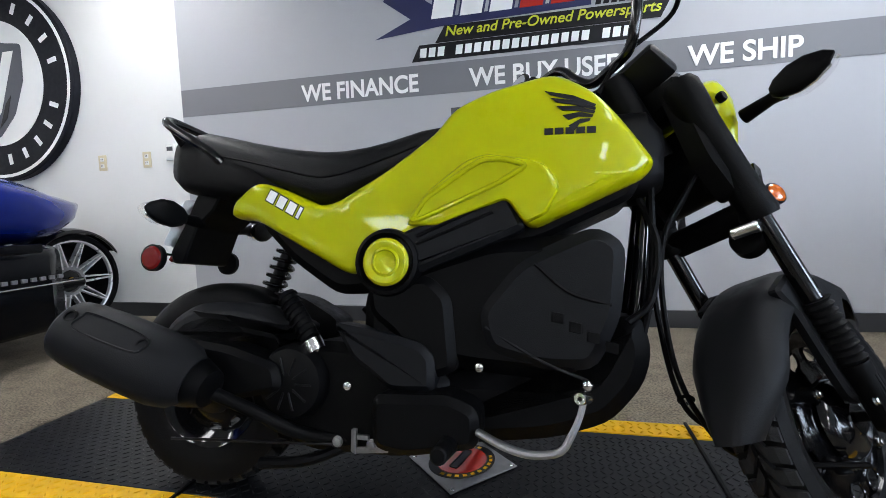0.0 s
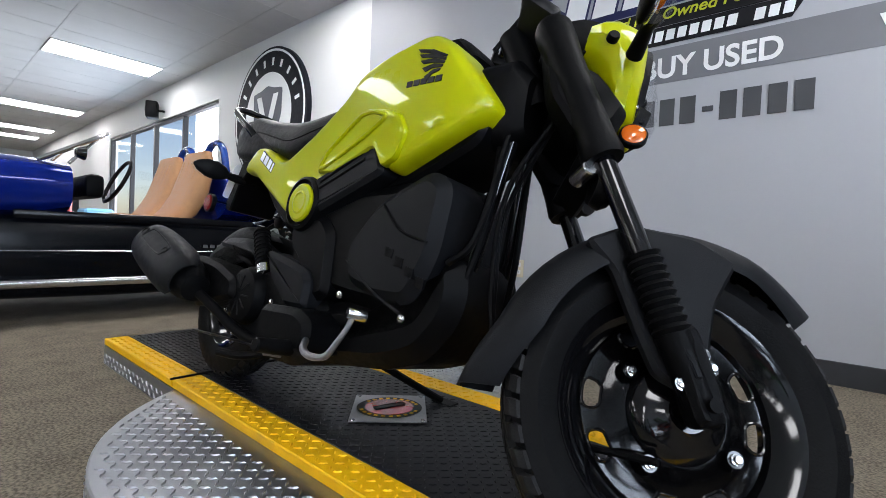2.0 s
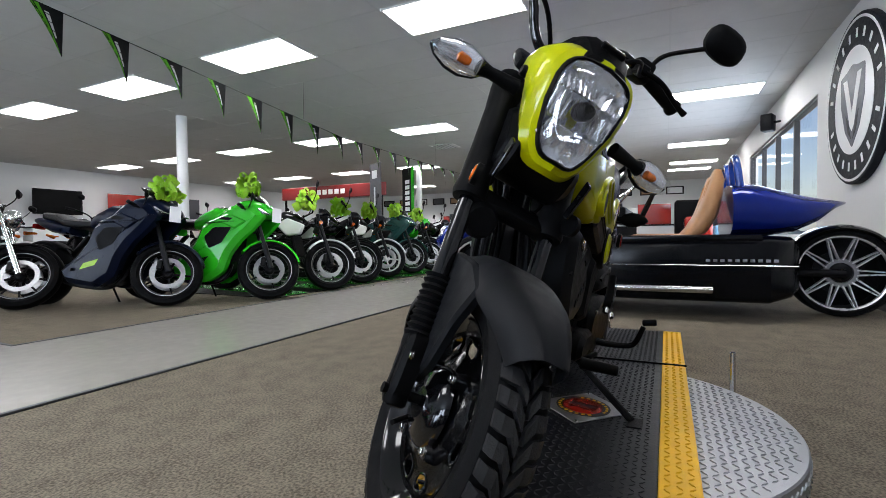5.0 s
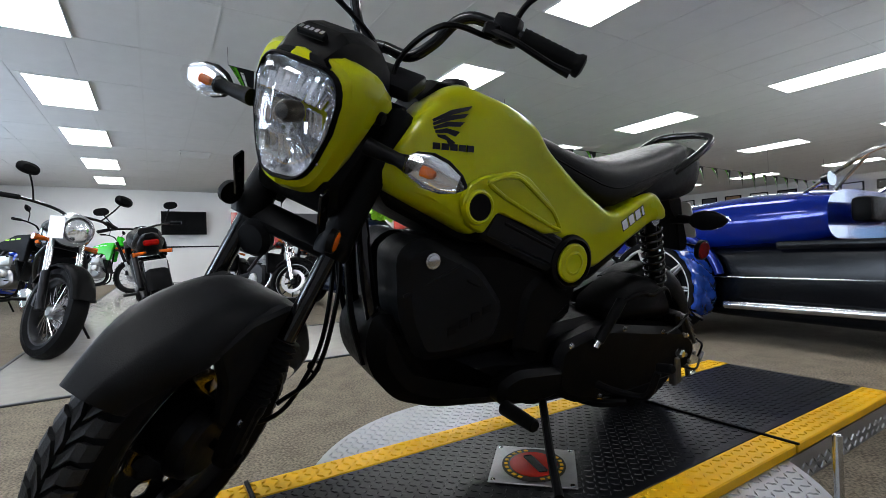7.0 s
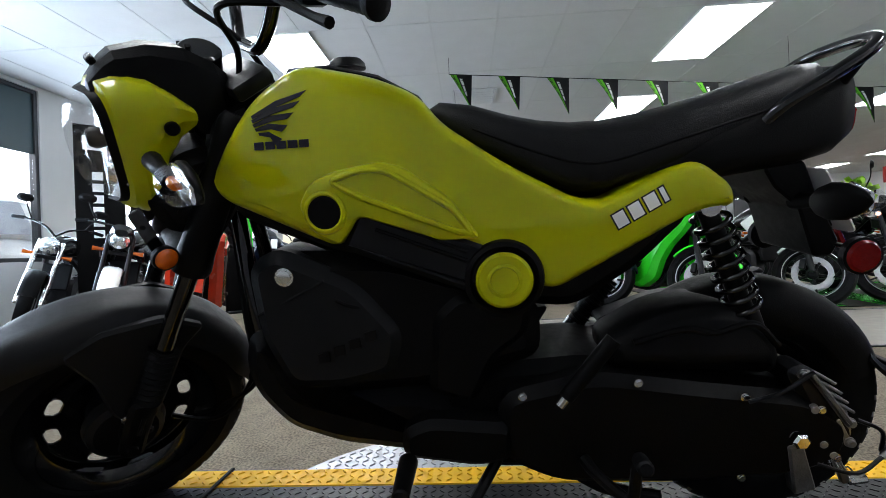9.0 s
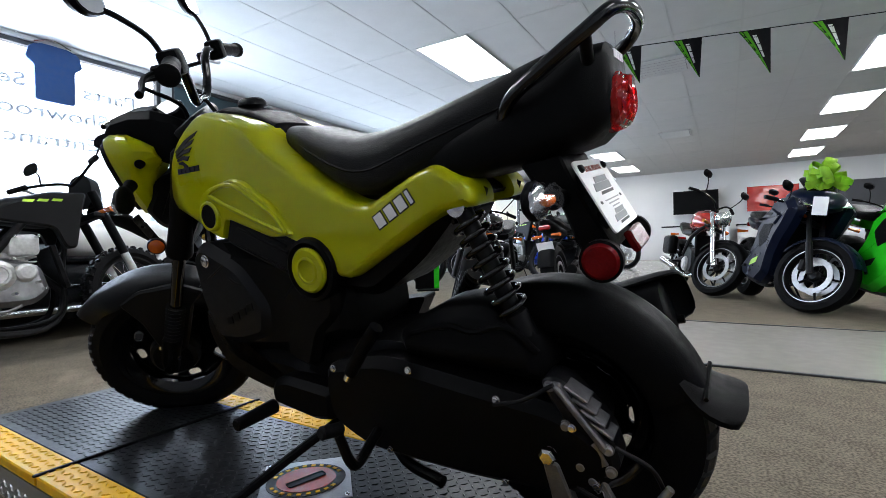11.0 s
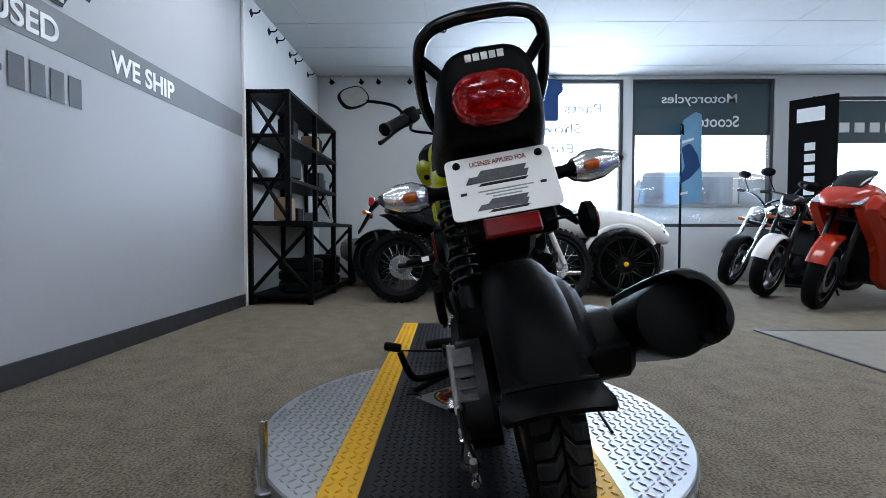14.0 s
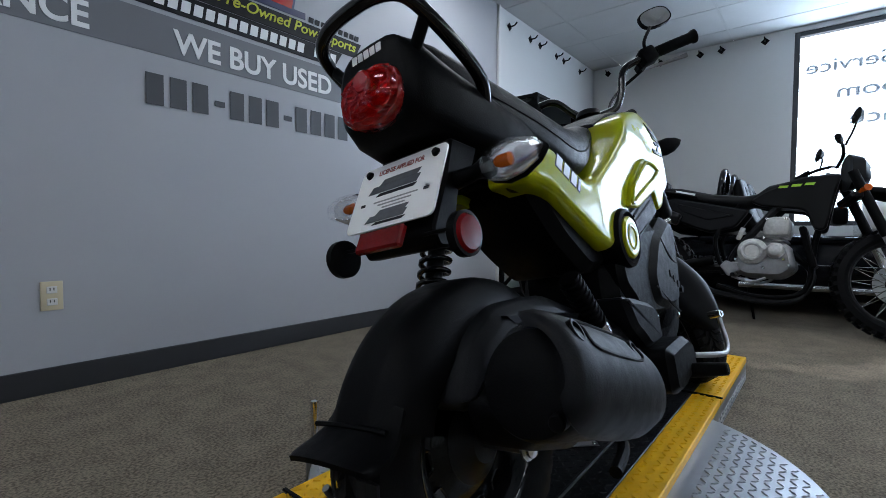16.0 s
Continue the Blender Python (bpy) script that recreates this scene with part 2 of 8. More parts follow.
def lathe(profile, seg=32, m=None, closed=False):
    """Turns a profile of (radius, height) about the y axis."""
    bm = bmesh.new()
    rings = []
    for r, h in profile:
        if r < 1e-6:
            rings.append([bm.verts.new((0, h, 0))])
        else:
            rings.append([bm.verts.new((r * math.cos(2 * math.pi * k / seg), h, r * math.sin(2 * math.pi * k / seg))) for k in range(seg)])
    pairs = list(zip(rings, rings[1:])) + ([(rings[-1], rings[0])] if closed else [])
    for q, s in pairs:
        for k in range(seg):
            k2 = (k + 1) % seg
            if len(q) == 1 and len(s) > 1:
                bm.faces.new((q[0], s[k2], s[k]))
            elif len(s) == 1 and len(q) > 1:
                bm.faces.new((q[k], q[k2], s[0]))
            elif len(q) > 1:
                bm.faces.new((q[k], q[k2], s[k2], s[k]))
    if m is not None:
        bm.transform(m)
    return bm


def loft(sections, cap=True):
    """Skins closed cross-sections with equal numbers of points."""
    bm = bmesh.new()
    rings = [[bm.verts.new(p) for p in s] for s in sections]
    n = len(rings[0])
    for q, s in zip(rings, rings[1:]):
        for k in range(n):
            bm.faces.new((q[k], q[(k + 1) % n], s[(k + 1) % n], s[k]))
    if cap:
        bm.faces.new(rings[0])
        bm.faces.new(rings[-1])
    return bm


def rounded(poly, r=0.02, n=3):
    """Rounds the corners of a closed polygon."""
    out, N = [], len(poly)
    for i in range(N):
        a, b, c = (Vector(poly[(i + k) % N]) for k in (-1, 0, 1))
        u, v = a - b, c - b
        d = min(r, u.length * 0.45, v.length * 0.45)
        p, q = b + u.normalized() * d, b + v.normalized() * d
        for k in range(n + 1):
            t = k / n
            out.append(tuple((1 - t) ** 2 * p + 2 * t * (1 - t) * b + t * t * q))
    return out


def inset(poly, d):
    N, out = len(poly), []
    area = sum(poly[i][0] * poly[(i + 1) % N][1] - poly[(i + 1) % N][0] * poly[i][1] for i in range(N))
    sg = 1 if area > 0 else -1
    for i in range(N):
        a, b, c = (Vector(poly[(i + k) % N]) for k in (-1, 0, 1))
        u, v = (b - a).normalized(), (c - b).normalized()
        n = (Vector((-u.y, u.x)) + Vector((-v.y, v.x))) * sg
        n = n.normalized() if n.length > 1e-6 else Vector((-u.y, u.x)) * sg
        out.append(tuple(b + n * d))
    return out


def slab(poly, y0, y1, edge=0.0, corner=0.0, n=3, both=False):
    """A polygon in x and z with thickness from y0 to y1, its outer edge rounded over."""
    P = rounded(poly, corner, n) if corner else list(poly)
    sg = 1 if y1 > y0 else -1
    rings = []
    steps = [(0.0, 1.0), (0.3, 0.71), (0.71, 0.3), (1.0, 0.0)] if edge else [(0, 0)]
    if both and edge:
        rings += [(inset(P, edge * a), y0 + sg * edge * b) for a, b in ((1, 0), (0.71, 0.3), (0.3, 0.71))]
    rings.append((P, y0 + (sg * edge if both else 0)))
    if edge:
        rings += [(inset(P, edge * a), y1 - sg * edge * b) for a, b in steps]
    else:
        rings.append((P, y1))
    return loft([[(p[0], y, p[1]) for p in ring] for ring, y in rings])


def lettering(name, text, size, m, material, parent, mirror=False, depth=0.002, bold=0.0, shear=0.0, width=None):
    cu = bpy.data.curves.new(name, "FONT")
    cu.body, cu.size, cu.extrude, cu.offset, cu.shear = text, size, depth, bold, shear
    tmp = new("tmp", cu)
    bpy.context.view_layer.update()
    me = bpy.data.meshes.new_from_object(tmp.evaluated_get(bpy.context.evaluated_depsgraph_get()))
    bpy.data.objects.remove(tmp)
    bpy.data.curves.remove(cu)
    if width:
        w = max(v.co.x for v in me.vertices) - min(v.co.x for v in me.vertices)
        me.transform(Matrix.Diagonal((width / w, 1, 1, 1)))
    if mirror:
        me.transform(Matrix.Diagonal((-1, 1, 1, 1)))
    me.transform(m)
    me.name = name
    me.materials.clear()
    me.materials.append(material)
    ob = new(name, me)
    if parent:
        ob.parent = parent
    return ob

# ---- setting ----
def wall(name, x0, x1, y0, y1, z0, z1, material, label, parent=None):
    ob = obj(name, box(((x0 + x1) / 2, (y0 + y1) / 2, (z0 + z1) / 2), (x1 - x0, y1 - y0, z1 - z0)), material, parent, smooth=0)
    return ob if parent else tagged(ob, label, "wall", kind="structure")


floor = tagged(obj("floor", box((-6.8, -6.8, -0.06), (23.9, 17.7, 0.12)), M_CARPET, smooth=0), "brown-grey speckled carpet covering the showroom floor", "floor", kind="structure")


def tile_strip(name, x0, x1, y0, y1):
    return tagged(obj(name, box(((x0 + x1) / 2, (y0 + y1) / 2, 0.003), (x1 - x0, y1 - y0, 0.006)), M_TILE, smooth=0), "polished cream vinyl tile aisle let into the carpet", "floor", kind="structure")


tile_strip("floor_aisle_1", WEST + 0.2, 1.6, -3.25, -1.88)
tile_strip("floor_aisle_2", 0.12, 1.6, SOUTH + 0.3, -3.25)
# metal strips along the carpet edges
for x0, x1, y0, y1 in ((WEST + 0.2, 1.62, -1.88, -1.855), (WEST + 0.2, 0.12, -3.275, -3.25), (1.6, 1.625, -15, -1.88), (0.095, 0.12, -15, -3.25)):
    tagged(obj("trim", box(((x0 + x1) / 2, (y0 + y1) / 2, 0.005), (x1 - x0, y1 - y0, 0.01), 0.003, 1), M_BASE, smooth=0), "dark edging strip between carpet and tile", "trim", kind="structure")

wall("wall_north_west", -5.3, -2.29, NORTH, NORTH + 0.15, 0, CEIL, M_WALL, "white painted wall behind the round sign")
wall("wall_north_grey", -2.29, 2.59, NORTH, NORTH + 0.15, 0, CEIL, M_GWALL, "light grey painted wall with advertising lettering")
wall("wall_north_east", 2.59, EAST + 0.15, NORTH, NORTH + 0.15, 0, CEIL, M_WALL, "white painted wall behind the parts shelf")
wall("wall_band", -2.288, 2.588, NORTH - 0.003, NORTH, 1.456, 1.643, M_BAND, "darker grey painted band across the wall")
obj("baseboard_1", box((-1.355, NORTH - 0.006, 0.052), (7.89, 0.012, 0.104), 0.003, 1), M_BASE, smooth=0)
tagged(bpy.data.objects["baseboard_1"], "black rubber baseboard along the grey wall", "baseboard", kind="structure")
tagged(obj("trim", box((2.595, NORTH - 0.012, 1.365), (0.03, 0.024, 2.73), 0.003, 1), M_WALL, smooth=0), "narrow white corner trim at the end of the grey wall", "trim", kind="structure")
# north windows at the west
wall("wall_north_sill", -10.2, -5.3, NORTH, NORTH + 0.15, 0, 0.62, M_WALL, "white wall under the windows")
wall("wall_north_header", -10.2, -5.3, NORTH, NORTH + 0.15, 2.25, CEIL, M_WALL, "white wall over the windows")
wall("wall_north_far", WEST, -10.2, NORTH, NORTH + 0.15, 0, CEIL, M_WALL, "white painted far wall")
wall("wall_south", WEST, EAST + 0.15, SOUTH - 0.15, SOUTH, 0, CEIL, M_WALL, "white painted back wall")
wall("wall_west", WEST - 0.15, WEST, SOUTH - 0.15, NORTH + 0.15, 0, CEIL, M_WALL, "white painted far end wall")
# east wall with its row of shop windows
WINDOWS = [(-0.2, -2.2, 0.72, 2.69), (-2.32, -4.2, 0.72, 2.69), (-4.75, -6.6, 0.72, 2.45), (-6.72, -8.5, 0.72, 2.45), (-8.62, -10.4, 0.72, 2.45), (-11.2, -13.4, 0.72, 2.45)]
wall("wall_east_1", EAST, EAST + 0.15, -0.2, NORTH, 0, CEIL, M_WALL, "white painted wall with black coat hooks")
ys = [(w[0], w[1]) for w in WINDOWS]
for i, (y1, y0, z0, z1) in enumerate(WINDOWS):
    wall("wall_east_sill_%d" % i, EAST, EAST + 0.15, y0, y1, 0, z0, M_WALL, "white wall under the shop window")
    wall("wall_east_header_%d" % i, EAST, EAST + 0.15, y0, y1, z1, CEIL, M_WALL, "white wall over the shop window")
    nxt = WINDOWS[i + 1][0] if i + 1 < len(WINDOWS) else SOUTH
    wall("wall_east_pier_%d" % i, EAST, EAST + 0.15, nxt, y0, 0, CEIL, M_WALL, "white wall pier between shop windows")


def window(name, m, w, h, label, panes=1):
    root = tagged(new(name), label, "window", kind="structure")
    root.matrix_basis = m
    f = 0.045
    for sx in (-1, 1):
        part("window_frame", box((sx * (w / 2 - f / 2), 0, 0), (f, 0.08, h), 0.004, 1), M_FRAME, root)
        part("window_frame", box((0, 0, sx * (h / 2 - f / 2)), (w - 2 * f, 0.08, f), 0.004, 1), M_FRAME, root)
    for i in range(panes):
        x0, x1 = -w / 2 + f + (w - 2 * f) * i / panes, -w / 2 + f + (w - 2 * f) * (i + 1) / panes
        if i:
            part("mullion", box((x0, 0, 0), (0.05, 0.07, h - 2 * f), 0.004, 1), M_FRAME, root)
        g = part("pane", box(((x0 + x1) / 2, 0, 0), (x1 - x0 - 0.002, 0.006, h - 2 * f)), M_PANE, root, smooth=0)
        g.visible_shadow = False
    return root


M_PANE = clear("window_glass", 0.06)
for i, (y1, y0, z0, z1) in enumerate(WINDOWS):
    window("window_%d" % (i + 1), pose(EAST + 0.06, (y0 + y1) / 2, (z0 + z1) / 2, 0, 0, 90), y1 - y0, z1 - z0, "dark-framed shop window full of daylight")
window("window_7", pose(-7.75, NORTH + 0.06, 1.435), 4.9, 1.63, "dark-framed side windows full of daylight", 4)
for c, s in (((EAST + 2.6, -7, 1.6), (0.05, 20, 5)), ((-7.7, NORTH + 2.4, 1.6), (9, 0.05, 5))):
    tagged(obj("backdrop", box(c, s), M_OUT, smooth=0), "overexposed bright street outside the windows", "backdrop", kind="structure")

# ceiling with its grid, one mesh for the tiles
bm = bmesh.new()
LIGHTS = [(x, y) for x in (1.71, -2.47, -6.55, -10.8, -15.4) for y in (0.95, -1.45, -3.92, -6.37, -8.8, -11.3, -13.7)] + [(-13.8, 1.0)]
GX, GY = 0.61, 1.22
x = -2.47 - GX / 2 - GX * 26
while x < EAST + 0.1:
    y = -3.92 - GY / 2 - GY * 9
    while y < NORTH:
        x1, y1 = min(x + GX - 0.014, EAST + 0.1), min(y + GY - 0.014, NORTH + 0.1)
        if x1 - x > 0.05 and y1 - y > 0.05:
            dz = random.uniform(-0.0015, 0.0015)
            v = [bm.verts.new(p) for p in ((x + 0.007, y + 0.007, CEIL + 0.003 + dz), (x1, y + 0.007, CEIL + 0.003), (x1, y1, CEIL + 0.003 - dz), (x + 0.007, y1, CEIL + 0.003))]
            bm.faces.new(v)
        y += GY
    x += GX
ceiling = tagged(obj("ceiling", bm, M_CEIL, smooth=0), "white suspended tile ceiling", "ceiling", kind="structure")
bm = join(*[box((-2.47 - GX / 2 + GX * k, -6.8, CEIL + 0.0032), (0.02, 17.5, 0.004)) for k in range(-26, 13)], *[box((-6.8, -3.92 - GY / 2 + GY * k, CEIL + 0.0030), (23.6, 0.02, 0.0036)) for k in range(-9, 6)])
tagged(obj("ceiling_grid", bm, M_TBAR, smooth=0), "painted metal grid of the suspended ceiling", "ceiling", kind="structure")
tagged(obj("ceiling_slab", box((-6.8, -6.8, CEIL + 0.16), (23.9, 17.7, 0.12)), M_CEIL, smooth=0), "plain slab above the tile ceiling", "ceiling", kind="structure")


def ceiling_light():
    root = empty("ceiling_light", pose(0, 0, 0), "lit white fluorescent panel light set in the ceiling grid", "light", "ceiling lights")
    part("diffuser", box((0, 0, -0.004), (0.58, 1.19, 0.008), 0.002, 1), M_LAMP, root, "glowing prismatic diffuser")
    for s in (-1, 1):
        part("frame", box((s * 0.298, 0, -0.002), (0.016, 1.22, 0.02), 0.002, 1), M_WPAINT, root)
        part("frame", box((0, s * 0.603, -0.002), (0.58, 0.016, 0.02), 0.002, 1), M_WPAINT, root)
    return root


lamp = ceiling_light()
lamp.matrix_basis = pose(*LIGHTS[0], CEIL)
for x, y in LIGHTS[1:]:
    copy_thing(lamp, pose(x, y, CEIL))

# ---- the yellow-green mini motorcycle ----
bike = empty("motorcycle", pose(-0.014, -0.096, 0.101, -10.3, 0.6, -0.7) @ Matrix.Scale(1.047, 4), "yellow-green and black mini motorcycle on its side stand", "motorcycle")
AXIS, HEAD = Vector((-0.454, 0, 0.891)), Vector((0.43, 0, 0.80))
STEER = Matrix.Translation(HEAD) @ Matrix.Rotation(radians(45), 4, AXIS) @ Matrix.Translation(-HEAD)


def both(fn):
    for s in (1, -1):
        fn(s)


def flip(s):
    return Matrix.Diagonal((1, s, 1, 1))


def to_line(a, b):
    """The pose that lays the y axis along a to b, at a."""
    d = (Vector(b) - Vector(a)).normalized()
    return Matrix.Translation(a) @ d.to_track_quat("Y", "Z").to_matrix().to_4x4()


def rod(a, b, r, seg=14, r2=None, bev=0.0):
    L = (Vector(b) - Vector(a)).length
    r2 = r if r2 is None else r2
    pr = [(0, 0), (r - bev, 0), (r, bev), (r2, L - bev), (r2 - bev, L), (0, L)] if bev else [(0, 0), (r, 0), (r2, L), (0, L)]
    return lathe(pr, seg, to_line(a, b))


def bolt(p, d, r=0.008, h=0.006, parent=None, m=None, material=None, seg=6):
    q = Vector(p) + Vector(d).normalized() * h
    b = lathe([(0, 0), (r * 1.35, 0), (r * 1.35, h * 0.3), (r, h * 0.35), (r, h * 0.9), (r * 0.85, h), (0, h)], 12, to_line(p, q))
    return part("bolt", b, material or M_CHROME, parent, m=m)


def ellipse(c, a, b, n=24, power=2.0, x=Vector((0, 1, 0)), y=Vector((0, 0, 1))):
    out = []
    for k in range(n):
        t = 2 * math.pi * k / n
        u, v = math.cos(t), math.sin(t)
        u, v = math.copysign(abs(u) ** (2 / power), u), math.copysign(abs(v) ** (2 / power), v)
        out.append(Vector(c) + x * (a * u) + y * (b * v))
    return out


def wheel(parent, c, R, W, rim_r, slots, m=None, tag="wheel", treads=44):
    """Tyre, pressed rim with slots, hub; axis along y."""
    root = new(tag)
    root.parent = parent
    T = (m or Matrix()) @ Matrix.Translation(c)
    h = W / 2
    prof = [(rim_r - 0.004, h * 0.62), (rim_r + 0.006, h * 0.8), ((R + rim_r) / 2, h), (R * 0.950, h * 0.86), (R * 0.970, h * 0.6), (R * 0.978, h * 0.3), (R * 0.980, 0)]
    prof = prof + [(r, -y) for r, y in prof[-2::-1]] + [(rim_r - 0.012, -h * 0.5), (rim_r - 0.012, h * 0.5)]
    part("tyre", lathe(prof, 64, closed=True), M_RUBBER, root, "worn black rubber tyre", m=T)
    # tread blocks
    bms = bmesh.new()
    for k in range(treads):
        for s in (-1, 1):
            a0 = 2 * math.pi * (k + 0.5 * (s > 0)) / treads
            rows = []
            for j, (f, sk) in enumerate(((0.06, 0.0), (0.36, 0.35), (0.62, 0.8), (0.84, 0.95))):
                rad = R * (1.0 if f < 0.4 else 0.987 if f < 0.7 else 0.968) + (0.0045 if f < 0.7 else 0.001)
                wd = 2 * math.pi / treads * (0.345 if j else 0.30)
                ctr = a0 + sk * 0.13 + (0.05 if j == 1 else 0)
                rows.append([bms.verts.new(((rad * math.cos(ctr + e * wd)), s * h * f, rad * math.sin(ctr + e * wd))) for e in (-1, 1)] + [bms.verts.new((((rad - 0.013) * math.cos(ctr + e * wd * 1.04)), s * h * f, (rad - 0.013) * math.sin(ctr + e * wd * 1.04))) for e in (1, -1)])
            for p, q in zip(rows, rows[1:]):
                for e in range(4):
                    bms.faces.new((p[e], p[(e + 1) % 4], q[(e + 1) % 4], q[e]))
            bms.faces.new(rows[0])
            bms.faces.new(rows[-1])
    t = part("tread", bms, M_TREAD, root, "zigzag tread blocks of the tyre", smooth=0, m=T)
    t["kind"] = "stuff"
    lip = [(rim_r + 0.004, h * 0.8), (rim_r + 0.008, h * 0.66), (rim_r - 0.01, h * 0.55), (rim_r - 0.022, h * 0.2), (rim_r - 0.022, -h * 0.2), (rim_r - 0.01, -h * 0.55), (rim_r + 0.008, -h * 0.66), (rim_r + 0.004, -h * 0.8), (rim_r - 0.006, -h * 0.72), (rim_r - 0.03, -h * 0.25), (rim_r - 0.03, h * 0.25), (rim_r - 0.006, h * 0.72)]
    part("rim", lathe(lip, 64, closed=True), M_GLOSSB, root, "gloss black steel rim", m=T)
    # slotted disc: four pairs of rounded openings
    bm = bmesh.new()
    n = 96
    q = min(1.0, rim_r / 0.155)
    radii = [0.040, 0.074 * q, 0.097 * q, 0.1025 * q, 0.108 * q, 0.124 * q, 0.1295 * q, 0.134 * q, rim_r - 0.018]
    off = [h * 0.50, h * 0.42, h * 0.28, h * 0.24, h * 0.22, h * 0.20, h * 0.20, h * 0.34, h * 0.10]
    V = [[bm.verts.new((r * math.cos(2 * math.pi * k / n), -o, r * math.sin(2 * math.pi * k / n))) for k in range(n)] for r, o in zip(radii, off)]
    for j in range(len(radii) - 1):
        for k in range(n):
            da = abs(((k + 0.5) * 3.75 - 18 + 45) % 90 - 45)
            if (j == 4 and abs(da - 16.9) < 10) or (j in (3, 5) and abs(da - 16.9) < 7):
                continue
            bm.faces.new((V[j][k], V[j][(k + 1) % n], V[j + 1][(k + 1) % n], V[j + 1][k]))
    bmesh.ops.solidify(bm, geom=bm.faces[:], thickness=0.006)
    disc = part("wheel_disc", bm, M_GLOSSB, root, "gloss black wheel disc with paired slots", m=T)
    for k in range(8):
        c0 = radians(18 + 90 * (k // 2) + (16.9 if k % 2 else -16.9))
        ring = []
        for da, r in ((-9.5, 0.111), (-6.5, 0.1035), (0, 0.1025), (6.5, 0.1035), (9.5, 0.111), (9.8, 0.121), (7.0, 0.1285), (0, 0.1295), (-7.0, 0.1285), (-9.8, 0.121)):
            ring.append((r * q * math.cos(c0 + radians(da)), -h * 0.225, r * q * math.sin(c0 + radians(da))))
        part("slot_lip", tube(ring + [ring[0]], 0.0024, 6, 3), M_GLOSSB, disc, m=T)
    part("hub", lathe([(0, -h * 0.9), (0.03, -h * 0.9), (0.034, -h * 0.8), (0.05, -h * 0.55), (0.062, -h * 0.45), (0.062, h * 0.45), (0.05, h * 0.6), (0.03, h * 0.8), (0, h * 0.8)], 32), M_DARKMET, root, m=T)
    return root, T


# side panels, both with the same outline
PANEL = [(0.29, 0.857), (0.345, 0.82), (0.405, 0.748), (0.455, 0.685), (0.425, 0.654), (0.228, 0.562), (0.198, 0.612), (-0.04, 0.525), (-0.113, 0.470), (-0.35, 0.593), (-0.41, 0.598), (-0.405, 0.632), (-0.35, 0.677), (-0.30, 0.665), (-0.195, 0.619), (-0.155, 0.627), (-0.05, 0.686), (0.05, 0.756), (0.084, 0.802), (0.156, 0.837), (0.26, 0.862)]


def pillow(poly, y0, ys, corner, n=3):
    """Panel with a domed outer face: rings of growing inset at growing y, the face between them finely meshed."""
    P = rounded(poly, corner, n)
    rings = [(P, y0)] + [(inset(P, d), y) for d, y in ys]
    bm = loft([[(p[0], y, p[1]) for p in r] for r, y in rings])
    last, yl = rings[-1]
    bm.faces.ensure_lookup_table()
    bmesh.ops.delete(bm, geom=[bm.faces[-1]], context="FACES_ONLY")
    xs, zs = [p[0] for p in last], [p[1] for p in last]

    def inside(x, z):
        c = False
        for k in range(len(last)):
            (x1, z1), (x2, z2) = last[k - 1][:2], last[k][:2]
            if (z1 > z) != (z2 > z) and x < (x2 - x1) * (z - z1) / (z2 - z1) + x1:
                c = not c
        return c

    pts = [Vector(p[:2]) for p in last]
    nb, step = len(pts), 0.014
    for i in range(int((max(xs) - min(xs)) / step) + 1):
        for j in range(int((max(zs) - min(zs)) / step) + 1):
            x, z = min(xs) + (i + 0.5) * step, min(zs) + (j + 0.5 + 0.5 * (i % 2)) * step
            if inside(x, z) and min((x - p[0]) ** 2 + (z - p[1]) ** 2 for p in last) > 0.00004:
                pts.append(Vector((x, z)))
    vs, _, fs, *_ = geometry.delaunay_2d_cdt(pts, [(k, (k + 1) % nb) for k in range(nb)], [], 1, 1e-6)
    V = [bm.verts.new((v[0], yl, v[1])) for v in vs]
    for t in fs:
        bm.faces.new([V[k] for k in t])
    bmesh.ops.remove_doubles(bm, verts=bm.verts[:], dist=1e-5)
    return bm


def bulge(bm):
    """The tank swells at the front, the tail of the panel tucks in."""
    for v in bm.verts:
        x, z = v.co.x, v.co.z
        if v.co.y > 0.1:
            v.co.y += 0.012 * math.exp(-((x - 0.25) / 0.16) ** 2 - ((z - 0.70) / 0.10) ** 2) - 0.03 * max(0, min(1, (z - 0.76) / 0.12)) ** 2 - 0.012 * max(0, (-x - 0.15) / 0.3)
            v.co.y -= 0.03 * max(0, (x - 0.36) / 0.09) ** 1.5
    return bm


def skin(name, poly, material, parent, label, s, lift):
    """A thin printed shape that follows the panel's surface."""
    def y(x, z):
        return 0.149 + 0.012 * math.exp(-((x - 0.25) / 0.16) ** 2 - ((z - 0.70) / 0.10) ** 2) - 0.03 * max(0, min(1, (z - 0.76) / 0.12)) ** 2 - 0.012 * max(0, (-x - 0.15) / 0.3) - 0.03 * max(0, (x - 0.36) / 0.09) ** 1.5
    return part(name, loft([[(p[0], y(p[0], p[1]) + e, p[1]) for p in poly] for e in (-0.012, lift)]), material, parent, label, smooth=0, m=flip(0.89 * s))


